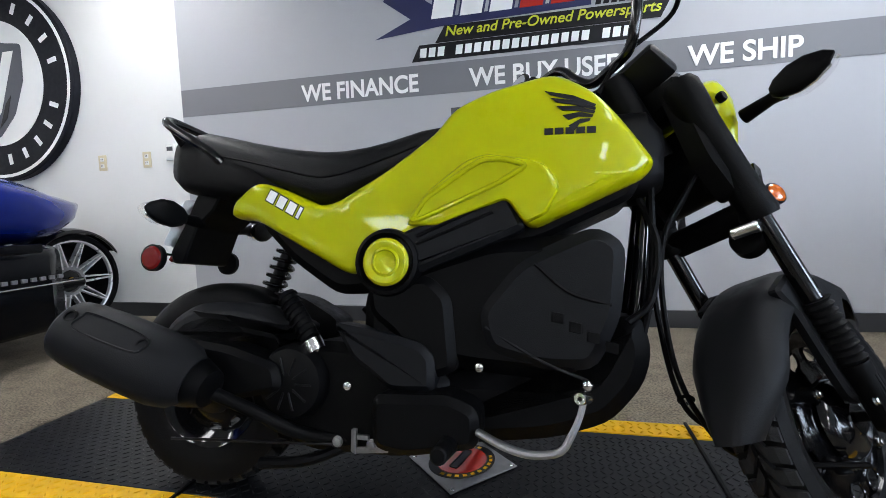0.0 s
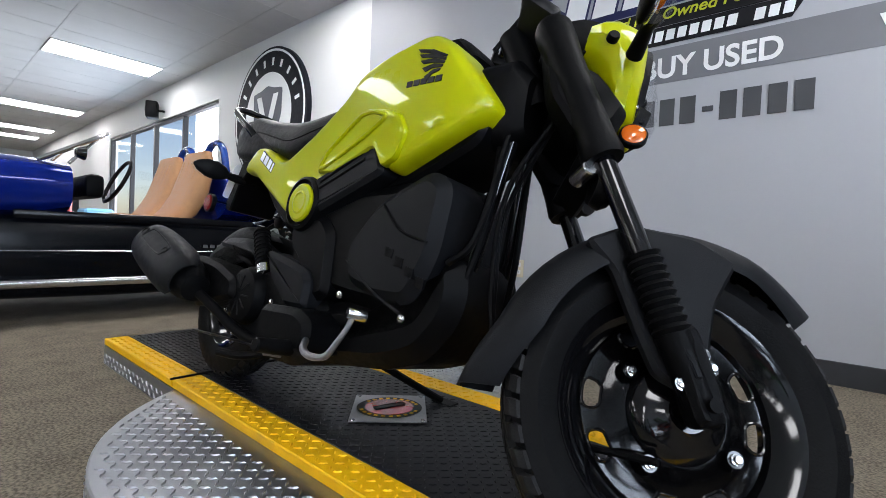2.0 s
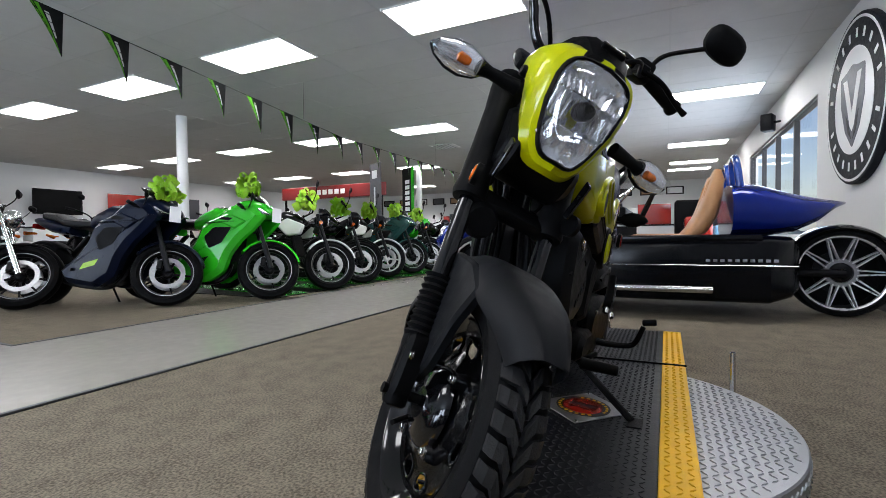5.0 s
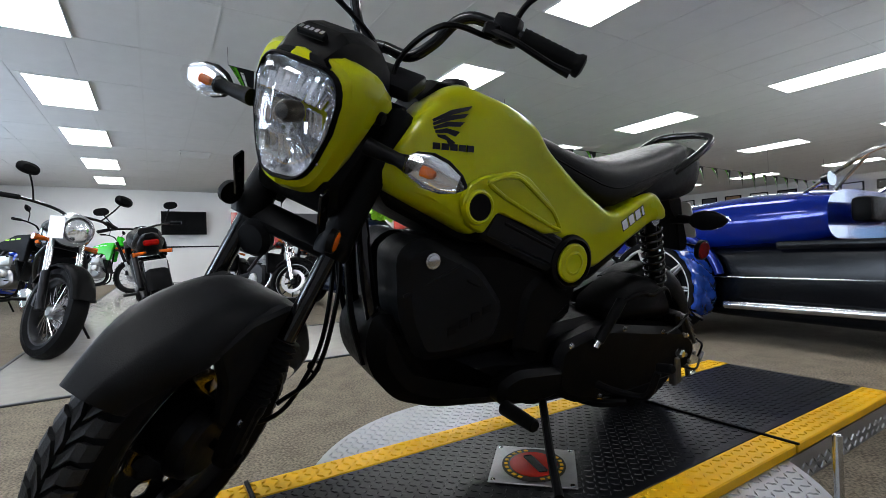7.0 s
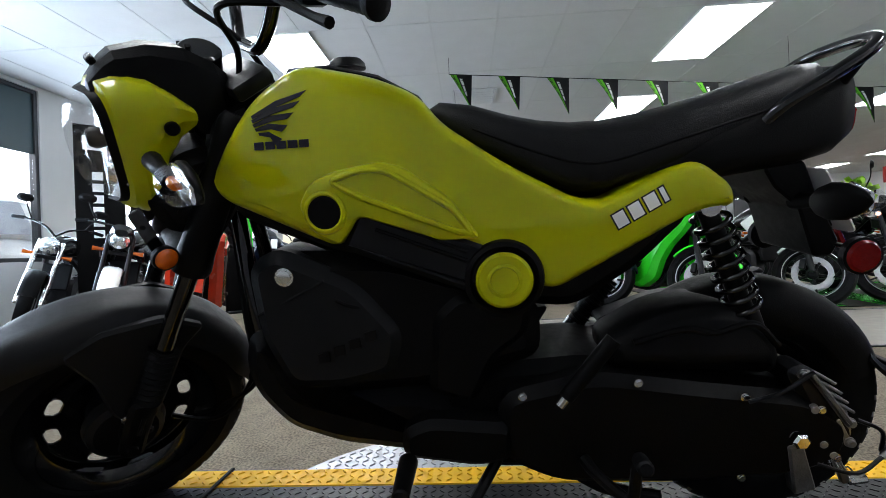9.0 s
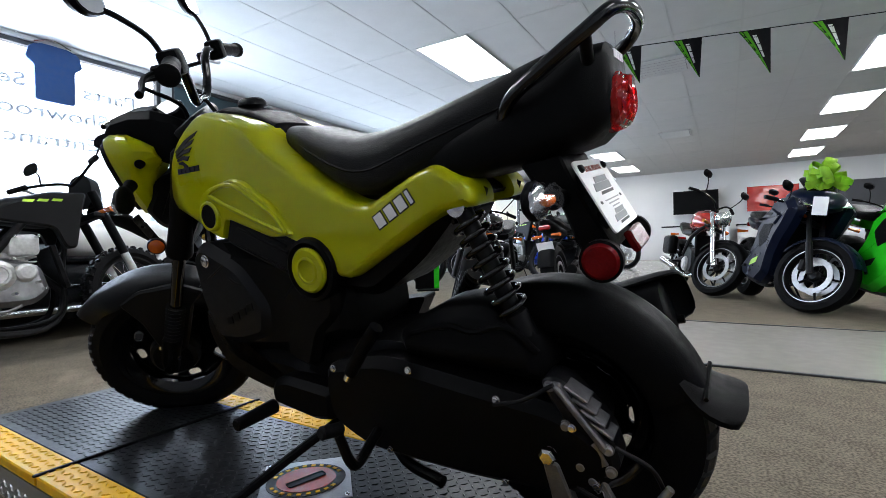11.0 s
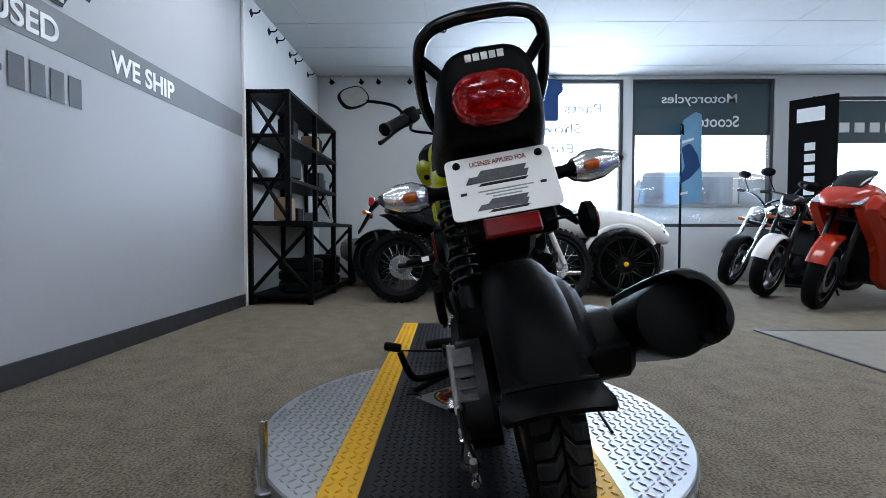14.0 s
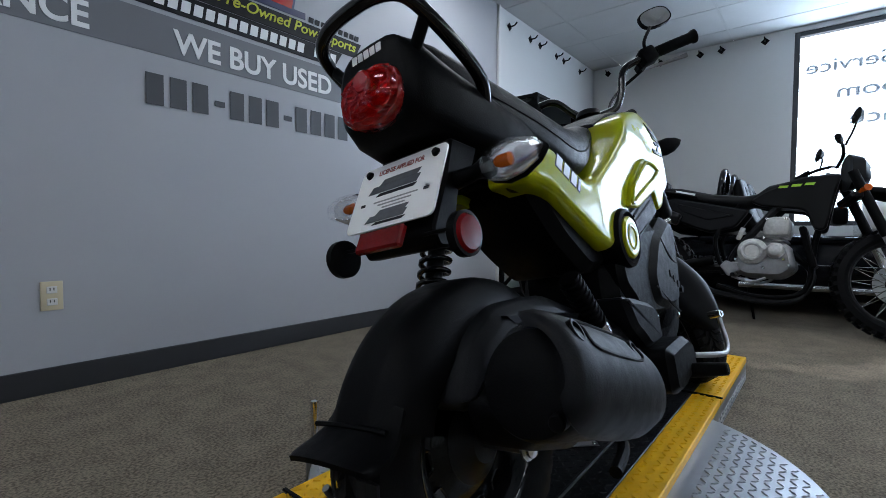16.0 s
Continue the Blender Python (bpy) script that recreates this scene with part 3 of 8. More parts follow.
def side(s):
    w = "left" if s > 0 else "right"
    p = part("side_panel", bulge(pillow(PANEL, 0.05, [(0.0, 0.118), (0.0015, 0.130), (0.005, 0.140), (0.010, 0.146), (0.016, 0.149)], 0.035, 5)), M_YELLOW, bike, "glossy yellow-green body panel and tank side", m=flip(0.89 * s))
    # raised plate over the tool tube, with a moulded slot in it
    plate_out = [(0.262, 0.676), (0.228, 0.690), (0.151, 0.703), (0.114, 0.692), (0.043, 0.640), (-0.004, 0.572), (0.06, 0.570), (0.19, 0.618), (0.222, 0.572), (0.262, 0.590), (0.285, 0.640)]
    pl = part("raised_plate", bulge(pillow(plate_out, 0.140, [(0.0, 0.1500), (0.0012, 0.1555), (0.0035, 0.1590), (0.009, 0.1605)], 0.012, 4)), M_YELLOW, p, m=flip(0.89 * s))
    slot = [(0.228, 0.676), (0.183, 0.690), (0.146, 0.690), (0.120, 0.676), (0.038, 0.622), (0.010, 0.580), (0.030, 0.584), (0.180, 0.648)]
    lip = [(x, 0.1612 + 0.012 * math.exp(-((x - 0.25) / 0.16) ** 2 - ((z - 0.70) / 0.10) ** 2), z) for x, z in rounded(slot, 0.012, 3)]
    part("slot_lip", tube(lip + [lip[0]], 0.0052, 8, 2), M_YELLOW, pl, m=flip(0.89 * s))
    # wing-shaped emblem: five separate feathers over a row of block shapes
    for k in range(5):
        tip = (0.2575 + 0.0105 * k, 0.8185 - 0.0148 * k - 0.0008 * k * k)
        root = (0.3470 - 0.0020 * k * (k - 1) * 0.4, 0.7835 - 0.0066 * k)
        mid = (tip[0] * 0.45 + root[0] * 0.55, tip[1] * 0.45 + root[1] * 0.55 + 0.0025)
        q = [tip, (mid[0], mid[1] + 0.0035), (root[0], root[1] + 0.0010), (root[0] - 0.002, root[1] - 0.0034), (mid[0] - 0.002, mid[1] - 0.0052), (tip[0] + 0.0105, tip[1] - 0.0095)]
        skin("emblem_feather", q, M_INK, p, "dark wing-shaped emblem stripe", s, 0.0024)
    for k in range(5):
        x0 = 0.346 - 0.0184 * k
        skin("emblem_block", [(x0, 0.7315), (x0 - 0.0150, 0.7315), (x0 - 0.0150, 0.7435), (x0, 0.7435)], M_INK, p, "dark emblem block", s, 0.0022)
    # slanted white block marks on the tail of the panel
    for k in range(4):
        u = k * 0.024
        a = Vector((-0.222 - u, 0.574 + u * 0.53)) if s > 0 else Vector((-0.315 + u, 0.632 - u * 0.53))
        e = Vector((-0.883, 0.468)) if s > 0 else Vector((0.883, -0.468))
        w0 = 0.019 if k < 3 else 0.007
        up = Vector((0.468, 0.883))
        for mt, g, yy in ((M_INK, 0.0025, 0.0), (M_WHITE, 0.0, 0.0012)):
            c = [a - e * g - up * g, a + e * (w0 + g) - up * g, a + e * (w0 + g) + up * (0.024 + g), a - e * g + up * (0.024 + g)]
            skin("mark", [tuple(v) for v in c], mt, p, "white slanted block lettering mark" if mt is M_WHITE else "", s, 0.0006 + yy * 0.6)
    # tool tube and cap
    tool = part("tool_tube", slab([(0.186, 0.640), (0.224, 0.567), (0.196, 0.553), (0.02, 0.482), (-0.075, 0.46), (-0.03, 0.55), (-0.01, 0.562)], 0.07, 0.156, 0.010, 0.012), M_GREY, bike, "dark grey ribbed plastic tube cover", m=flip(0.89 * s))
    for dz in (0.0, 0.014):
        part("groove", tube([(0.165, 0.1555, 0.613 - dz * 1.3), (0.08, 0.1560, 0.577 - dz * 1.2), (0.02, 0.1560, 0.551 - dz)], 0.0035, 8), M_BLACK, tool, m=flip(0.89 * s))
    cap = part("round_cap", lathe([(0.0, 0.16), (0.040, 0.16), (0.046, 0.158), (0.050, 0.152), (0.052, 0.157), (0.056, 0.164), (0.063, 0.160), (0.066, 0.148), (0.066, 0.10), (0, 0.10)], 48), M_BLACK, bike, "thick black ring of the tube cover", m=flip(0.89 * s) @ Matrix.Translation((-0.038, 0, 0.502)))
    part("cap_disc", lathe([(0, 0.1635), (0.012, 0.1635), (0.02, 0.1655), (0.028, 0.1665), (0.034, 0.168), (0.041, 0.1675), (0.046, 0.163), (0.046, 0.15), (0, 0.15)], 40), M_YELLOW, cap, "yellow-green dished disc", m=flip(0.89 * s) @ Matrix.Translation((-0.038, 0, 0.502)))
    part("cap_ring", lathe([(0.021, 0.1650), (0.023, 0.1685), (0.027, 0.1675), (0.029, 0.166)], 32), M_YELLOW, cap, m=flip(0.89 * s) @ Matrix.Translation((-0.038, 0, 0.502)))
    # storage box between tank and engine
    boxp = [(0.398, 0.540), (0.345, 0.572), (0.208, 0.510), (0.130, 0.415), (0.150, 0.336), (0.25, 0.312), (0.345, 0.315), (0.388, 0.410)]
    bx = part("storage_cover", slab(boxp, 0.02, 0.146, 0.022, 0.03), M_GREY, bike, "dark grey moulded storage box side", m=flip(0.89 * s))
    part("ridge", tube([(0.385, 0.1395, 0.455), (0.30, 0.1465, 0.493), (0.262, 0.1465, 0.512)] if s > 0 else [(0.15, 0.142, 0.385), (0.25, 0.1465, 0.330), (0.33, 0.142, 0.30)], 0.003, 6), M_GREY, bx, m=flip(0.89 * s))
    part("ridge", tube([(0.245, 0.1465, 0.478), (0.225, 0.1465, 0.468), (0.205, 0.143, 0.462)] if s > 0 else [(0.37, 0.143, 0.43), (0.30, 0.1465, 0.45), (0.24, 0.145, 0.50)], 0.0035, 6), M_BLACK, bx, m=flip(0.89 * s))
    for k in range(4):
        c = Vector((0.28 - 0.03 * k * s, 0.405 - 0.016 * k)) if s < 0 else Vector((0.275 - 0.028 * k, 0.375 + 0.012 * k))
        part("mark", slab([(c.x - 0.011, c.y - 0.006), (c.x + 0.010, c.y - 0.010), (c.x + 0.011, c.y + 0.008), (c.x - 0.010, c.y + 0.012)], 0.14, 0.1485, 0.001), M_BLACK, bx, m=flip(0.89 * s))


both(side)
# no opening is cut: a black disc stands for the shade inside
part("hole_shade_disc", lathe([(0.0, 0.1730), (0.0255, 0.1730), (0.027, 0.1715), (0.027, 0.15), (0, 0.15)], 32), M_BLACK, bike, "black disc standing for the shaded opening in the panel", m=flip(0.89) @ Matrix.Translation((0.241, 0, 0.628)))
part("hole_rim", lathe([(0.0265, 0.150), (0.0265, 0.1738), (0.0295, 0.1752), (0.0335, 0.1725), (0.038, 0.160)], 36), M_YELLOW, bike, "moulded rim round the opening", m=flip(0.89) @ Matrix.Translation((0.241, 0, 0.628)))
bolt((0.328, 0.131, 0.522), (0, 1, 0), 0.012, 0.006, bike)
# dark core behind the panels
part("under_tank", slab([(0.43, 0.668), (0.415, 0.625), (0.25, 0.548), (0.10, 0.52), (0.10, 0.56), (0.22, 0.585), (0.41, 0.68)], -0.09, 0.09, 0.01, 0.02, both=True), M_BLACK, bike, "black cover under the tank")
part("under_tail", slab([(-0.36, 0.592), (-0.27, 0.505), (-0.16, 0.435), (-0.02, 0.45), (-0.02, 0.56), (-0.30, 0.635)], -0.10, 0.10, 0.02, 0.03, both=True), M_BLACK, bike, "black frame cover under the tail")
part("core", slab(inset(rounded(PANEL, 0.035, 5), 0.020), -0.072, 0.072, 0.02, both=True), M_BLACK, bike, "black inner frame cover")
part("tank_cover", loft([ellipse((x, 0, z), w, h, 20, 3, Vector((0, 1, 0)), Vector((0.35, 0, 0.94))) for x, z, w, h in ((0.335, 0.822, 0.06, 0.012), (0.30, 0.852, 0.075, 0.022), (0.23, 0.852, 0.078, 0.022), (0.15, 0.832, 0.072, 0.020), (0.085, 0.798, 0.058, 0.016))]), M_BLACK, bike, "black tank top cover")
part("fuel_cap", lathe([(0, 0.012), (0.026, 0.012), (0.032, 0.006), (0.034, -0.004), (0, -0.004)], 28), M_DARKMET, bike, m=pose(0.22, 0, 0.876, 90 + 0))
part("radiator_shroud", loft([ellipse((x, 0, z), w, h, 20, 3.5) for x, z, w, h in ((0.28, 0.69, 0.080, 0.08), (0.38, 0.712, 0.080, 0.088), (0.445, 0.715, 0.072, 0.088), (0.475, 0.71, 0.048, 0.06))]), M_BLACK, bike, "black front filler under the tank")
part("core_box", slab([(0.385, 0.53), (0.34, 0.56), (0.15, 0.55), (0.0, 0.50), (-0.1, 0.45), (-0.1, 0.35), (0.1, 0.30), (0.33, 0.285)], -0.115, 0.115, 0.03, 0.03, both=True), M_BLACK, bike, "black storage box body")

# seat
def section(x, zt, zb, w, n=28):
    out = []
    for k in range(n):
        t = 2 * math.pi * k / n
        u, v = math.cos(t), math.sin(t)
        p = 0.55 if v > 0 else 0.4
        yy = w * math.copysign(abs(u) ** p, u)
        zz = (zt if v > 0 else zb)
        mid = zb + (zt - zb) * 0.35
        out.append((x, yy, mid + (zz - mid) * abs(v) ** (0.75 if v > 0 else 0.6)))
    return out


SEAT = [(0.073, 0.790, 0.772, 0.048), (0.055, 0.800, 0.752, 0.064), (0.0, 0.791, 0.715, 0.082), (-0.06, 0.770, 0.682, 0.102), (-0.11, 0.757, 0.655, 0.118), (-0.16, 0.750, 0.632, 0.128), (-0.21, 0.750, 0.628, 0.130), (-0.27, 0.757, 0.648, 0.128), (-0.33, 0.768, 0.668, 0.122), (-0.40, 0.784, 0.688, 0.110), (-0.47, 0.803, 0.705, 0.096), (-0.53, 0.818, 0.735, 0.080), (-0.565, 0.820, 0.772, 0.062), (-0.578, 0.808, 0.785, 0.045)]
seat = part("seat", loft([section(x, zt, zb, 0.93 * w) for x, zt, zb, w in SEAT]), M_SEAT, bike, "black vinyl two-up seat", smooth=50)
both(lambda s: part("seam", tube([(x, s * (w * 0.916), zb + (zt - zb) * 0.42) for x, zt, zb, w in SEAT[2:-2]], 0.0025, 6, 4), M_BLACK, seat))
# tail
tail = part("tail_cowl", loft([[(x, y, z) for x, y, z in section(x, zt, zb, w)] for x, zt, zb, w in ((-0.28, 0.70, 0.62, 0.105), (-0.36, 0.735, 0.635, 0.112), (-0.44, 0.755, 0.645, 0.108), (-0.52, 0.785, 0.655, 0.098), (-0.575, 0.812, 0.668, 0.088), (-0.603, 0.812, 0.690, 0.078), (-0.612, 0.80, 0.71, 0.06))]), M_BLACK, bike, "black plastic tail cowl", smooth=50)
rail = [(-0.455, 0.090, 0.722), (-0.48, 0.104, 0.750), (-0.53, 0.108, 0.780), (-0.595, 0.102, 0.818), (-0.622, 0.086, 0.838), (-0.634, 0.05, 0.847), (-0.637, 0, 0.849)]
part("grab_rail", tube(rail + [(x, -y, z) for x, y, z in rail[-2::-1]], 0.0105, 12, 5), M_GLOSSB, bike, "black tubular grab rail", smooth=60)
both(lambda s: part("rail_mount", rod((-0.585, s * 0.07, 0.78), (-0.59, s * 0.100, 0.814), 0.009), M_BLACK, bike))
lens = part("tail_light", loft([ellipse((-0.597 - d, 0, 0.727 + 0.1 * d), w * 0.88, h * 0.90, 28, 2.5) for d, w, h in ((-0.032, 0.080, 0.045), (0, 0.076, 0.048), (0.014, 0.072, 0.046), (0.026, 0.061, 0.038), (0.033, 0.042, 0.025), (0.036, 0.016, 0.010))]), M_TAIL, bike, "glossy translucent red tail light lens", smooth=60)
lens.visible_shadow = False
rng = random.Random(8)
part("tail_light_bowl", loft([[(p[0] + rng.uniform(-0.0015, 0.0015), p[1] + rng.uniform(-0.0015, 0.0015), p[2] + rng.uniform(-0.0015, 0.0015)) for p in ellipse((-0.597 - d, 0, 0.727 + 0.1 * d), w * 0.88, h * 0.90, 40, 2.5)] for d, w, h in [(0.004 + 0.025 * (1 - (1 - k / 9) ** 2) + 0.003 * (k % 2), 0.0715 * math.cos(1.45 * (k / 9) ** 1.6), 0.0455 * math.cos(1.45 * (k / 9) ** 1.6)) for k in range(10)]]), M_TAILBOWL, lens, "faceted reflector inside the lens", smooth=0)
for k in range(-2, 3):
    part("lens_facet", box((-0.6265 + abs(k) * 0.0028, k * 0.016, 0.738), (0.006, 0.013, 0.036 - 0.006 * abs(k)), 0.002, 1), M_RED, lens)
part("lens_bulb", lathe([(0, 0.004), (0.014, 0.003), (0.017, 0), (0.017, -0.01)], 20), M_RED, lens, m=pose(-0.6285, 0, 0.748, 0, 0, 90))
bd = part("tail_badge", box((-0.607, 0, 0.793), (0.006, 0.078, 0.018), 0.002, 1), M_BLACK, bike)
for k in range(5):
    part("emblem_bar", box((-0.6115, 0.026 - 0.013 * k, 0.794), (0.003, 0.0100, 0.0115)), M_WHITE, bd, smooth=0)
# plate holder and plate
up = Vector((0.46, 0, 0.888))
xx = Vector((0, -1, 0))
nn = xx.cross(up)
PL = Matrix((tuple((xx.x, up.x, nn.x, -0.582)), tuple((xx.y, up.y, nn.y, 0.003)), tuple((xx.z, up.z, nn.z, 0.594)), (0, 0, 0, 1)))
holder = part("plate_bracket", slab([(-0.47, 0.655), (-0.535, 0.662), (-0.560, 0.60), (-0.60, 0.525), (-0.59, 0.50), (-0.56, 0.50), (-0.53, 0.585), (-0.49, 0.62)], -0.075, 0.075, 0.004, 0.008, both=True), M_BLACK, bike, "black number plate bracket")
for yy, zz in ((0.04, 0.03), (-0.04, 0.03), (0.045, -0.035), (-0.045, -0.035)):
    part("bracket_web", box((yy, zz, -0.012), (0.03, 0.028, 0.006), 0.006, 1), M_GREY, holder, m=PL)
bm = bmesh.new()
pts = rounded([(-0.09, -0.06), (0.09, -0.06), (0.09, 0.06), (-0.09, 0.06)], 0.012)
bm = loft([[(p[0], p[1], z) for p in pts] for z in (0.0, 0.0025)])
plate = part("licence_plate", bm, M_WHITE, bike, "white temporary dealer licence plate", m=PL)
lettering("wording", "LICENSE APPLIED FOR", 0.0125, PL @ Matrix.Translation((-0.048, 0.040, 0.003)), mat("red_ink", (0.25, 0.03, 0.02), 0.5), plate, depth=0.0003, bold=0.0002, width=0.096)
for y0, sc in ((0.012, 1.0), (-0.042, 0.8)):
    for j, (w, hh, dy, dx) in enumerate(((0.085, 0.010, 0.012, 0.004), (0.108, 0.013, 0.0, -0.006), (0.085, 0.005, -0.011, 0.002))):
        q = [(-w / 2 * sc + dx, y0 + (dy - hh / 2) * sc), (w / 2 * sc + dx - 0.006, y0 + (dy - hh / 2) * sc), (w / 2 * sc + dx, y0 + (dy + hh / 2) * sc), (-w / 2 * sc + dx + 0.008, y0 + (dy + hh / 2) * sc)]
        part("logo_bar", loft([[(p[0], p[1], z) for p in q] for z in (0.002, 0.0030 + 0.0002 * j)]), mat("plate_logo_ink", (0.06, 0.065, 0.075), 0.4, var=0.5, scale=120) if j < 2 else M_INK, plate, "plain bars of dark printing", smooth=0, m=PL)
for j in range(3):
    part("text_bar", box((0.004, -0.012 - 0.006 * j, 0.0026), (0.092 - 0.022 * j, 0.0022, 0.001)), mat("grey_ink", (0.25, 0.25, 0.26), 0.5), plate, smooth=0, m=PL)
for sx in (-1, 1):
    part("plate_bolt", lathe([(0, 0.006), (0.005, 0.006), (0.007, 0.002), (0.007, 0)], 10), M_BLACK, plate, m=PL @ Matrix.Translation((sx * 0.070, 0.046, 0.002)) @ pose(0, 0, 0, 90))
    part("plate_slot", box((sx * 0.066, -0.012, 0.0025), (0.010, 0.005, 0.001)), M_INK, plate, smooth=0, m=PL)
part("rear_reflector", box((0.0, -0.083, 0.004), (0.090, 0.034, 0.012), 0.003, 1), M_REFLEX, bike, "red rectangular rear reflector", m=PL)


def side_reflector(s):
    b = part("side_reflector", lathe([(0, 0.012), (0.022, 0.011), (0.027, 0.006), (0.027, 0), (0.018, -0.010), (0, -0.010)], 24), M_REFLEX, bike, "round red side reflector on a black back", m=Matrix.Translation((-0.596, s * 0.122, 0.510)) @ flip(s))
    part("reflector_rim", lathe([(0.026, 0.007), (0.030, 0.006), (0.030, -0.006), (0.018, -0.012), (0, -0.012)], 24), M_BLACK, b, m=Matrix.Translation((-0.596, s * 0.122, 0.510)) @ flip(s))
    part("reflector_stay", box((-0.595, s * 0.085, 0.520), (0.012, 0.06, 0.005), 0.001, 1), M_BLACK, b)


both(side_reflector)


def indicator(base, tip, size, m=None):
    """Turn signal: rubber stalk, pointed clear lens, amber bulb and reflector."""
    a, b = Vector(base), Vector(tip)
    d = (b - a).normalized()
    st = part("indicator", tube([a, a + (b - a) * 0.5, b - d * size * 0.30], [0.015, 0.011, 0.016], 12, 4), M_BLACK, bike, "black stalk with a clear turn signal", m=m)
    up = Vector((0, 0, 1))
    fw = Vector((1 if base[0] > 0 else -1, 0, 0))
    secs = [(-0.42, 0.30), (-0.30, 0.62), (-0.05, 0.86), (0.22, 0.80), (0.48, 0.45), (0.60, 0.08)]
    L = [ellipse(b + d * (k * size), r * size * 0.27, r * size * 0.31, 12, 2.2, fw, up) for k, r in secs]
    part("indicator_housing", loft([ellipse(b + d * (k * size) - fw * 0.017, r * size * 0.13, r * size * 0.335, 18, 2.2, fw, up) for k, r in secs]), M_BLACK, st, smooth=60, m=m)
    part("indicator_lens", loft(L), M_LENS, st, "clear faceted lens", smooth=0, m=m)
    part("indicator_bulb", lathe([(0, 0.015), (0.006, 0.013), (0.009, 0.006), (0.009, -0.010), (0, -0.014)], 16), M_AMBER, st, "amber bulb", m=(m or Matrix()) @ Matrix.Translation(b))
    part("indicator_reflector", loft([ellipse(b + d * (k * size) - fw * 0.008, r * size * 0.08, r * size * 0.30, 18, 2.2, fw, up) for k, r in secs[:5]]), M_FACET, st, smooth=60, m=m)


both(lambda s: indicator((-0.532, s * 0.06, 0.596), (-0.540, s * 0.160, 0.602), 0.100))

# rear wheel, fender, shock, muffler, engine
RC = (-0.503, 0, 0.215)
rw, RT = wheel(bike, RC, 0.217, 0.094, 0.130, 5, tag="rear_wheel", treads=40)


def arc_shell(c, r, a0, a1, hw, drop, th=0.004, n=26, flare=None):
    """A mudguard: an arc with rounded sides."""
    secs = []
    for k in range(n + 1):
        a = radians(a0 + (a1 - a0) * k / n)
        f = flare(k / n) if flare else (0, 1)
        o, i = [], []
        for j in range(13):
            u = -1 + j / 6
            yy = hw * f[1] * math.copysign(min(1, abs(u) * 1.12), u) if abs(u) < 0.89 else hw * f[1] * math.copysign(1, u)
            dr = f[0] - drop * max(0, (abs(u) - 0.35) / 0.65) ** 2.2
            for lst, e in ((o, 0), (i, -th)):
                rr = r + dr + e
                lst.append((c[0] + rr * math.cos(a), yy * (1 + e * 4), c[2] + rr * math.sin(a)))
        secs.append(o + i[::-1])
    return loft(secs)


part("rear_fender", arc_shell((-0.478, 0, 0.208), 0.249, 58, 160, 0.069, 0.072, n=40), M_BLACK, bike, "broad black plastic rear mudguard", smooth=70)
flap = []
for x, z, w in ((-0.690, 0.318, 0.062), (-0.702, 0.302, 0.066), (-0.714, 0.290, 0.071), (-0.728, 0.282, 0.076), (-0.742, 0.277, 0.079), (-0.754, 0.274, 0.078), (-0.764, 0.272, 0.072)):
    us = np.linspace(-1, 1, 15)
    flap.append([(x + 0.012 * abs(u) ** 4, u * w, z + 0.004 - 0.010 * abs(u) ** 3) for u in us] + [(x + 0.002 + 0.012 * abs(u) ** 4, u * w, z - 0.003 - 0.010 * abs(u) ** 3) for u in us[::-1]])
part("mud_flap", loft(flap), M_BLACK, bike, "black flared mud flap", smooth=60)
part("fender_crease", tube([(-0.712, y, 0.296 - 7 * y * y * abs(y)) for y in np.linspace(-0.066, 0.066, 9)], 0.0035, 6, 2), M_BLACK, bike)
air = part("air_cleaner", slab([(-0.500, 0.305), (-0.492, 0.372), (-0.445, 0.420), (-0.38, 0.440), (-0.30, 0.428), (-0.205, 0.375), (-0.215, 0.325), (-0.40, 0.315)], 0.01, 0.122, 0.025, 0.03), M_BLACK, bike, "black air cleaner case", smooth=60)
part("case_rib", tube([(-0.486, 0.114, 0.362), (-0.44, 0.122, 0.405), (-0.38, 0.124, 0.392), (-0.33, 0.124, 0.400), (-0.25, 0.119, 0.378)], 0.006, 8), M_BLACK, air)
rg = part("hugger", slab([(-0.62, 0.290), (-0.57, 0.372), (-0.50, 0.412), (-0.36, 0.415), (-0.22, 0.37), (-0.26, 0.335), (-0.42, 0.370), (-0.52, 0.345), (-0.56, 0.28)], -0.03, -0.104, 0.022, 0.03), M_GREY, bike, "dark grey slotted rear hugger", smooth=60)
for k in range(2):
    part("slot", slab([(-0.50 + 0.12 * k, 0.395 - 0.03 * k), (-0.42 + 0.12 * k, 0.388 - 0.035 * k), (-0.40 + 0.12 * k, 0.376 - 0.035 * k), (-0.48 + 0.12 * k, 0.382 - 0.03 * k)], -0.09, -0.1055), M_BLACK, rg, smooth=0)
A, B = Vector((-0.37, 0.095, 0.600)), Vector((-0.475, 0.085, 0.335))
sh = part("rear_shock", rod(A, B, 0.016, 16), M_DARKMET, bike, "rear shock absorber with a black coil spring")
d = (B - A)
ax = d.normalized()
u1 = ax.cross(Vector((0, 1, 0))).normalized()
u2 = ax.cross(u1)
part("spring", tube([A + d * (0.06 + 0.62 * k / 96) + (u1 * math.cos(k * 0.5236) + u2 * math.sin(k * 0.5236)) * 0.027 for k in range(97)], 0.0052, 7, 1, smooth=False), M_GLOSSB, sh, smooth=60)
part("shock_body", rod(A + d * 0.68, B, 0.022, 16, bev=0.004), M_DARKMET, sh)
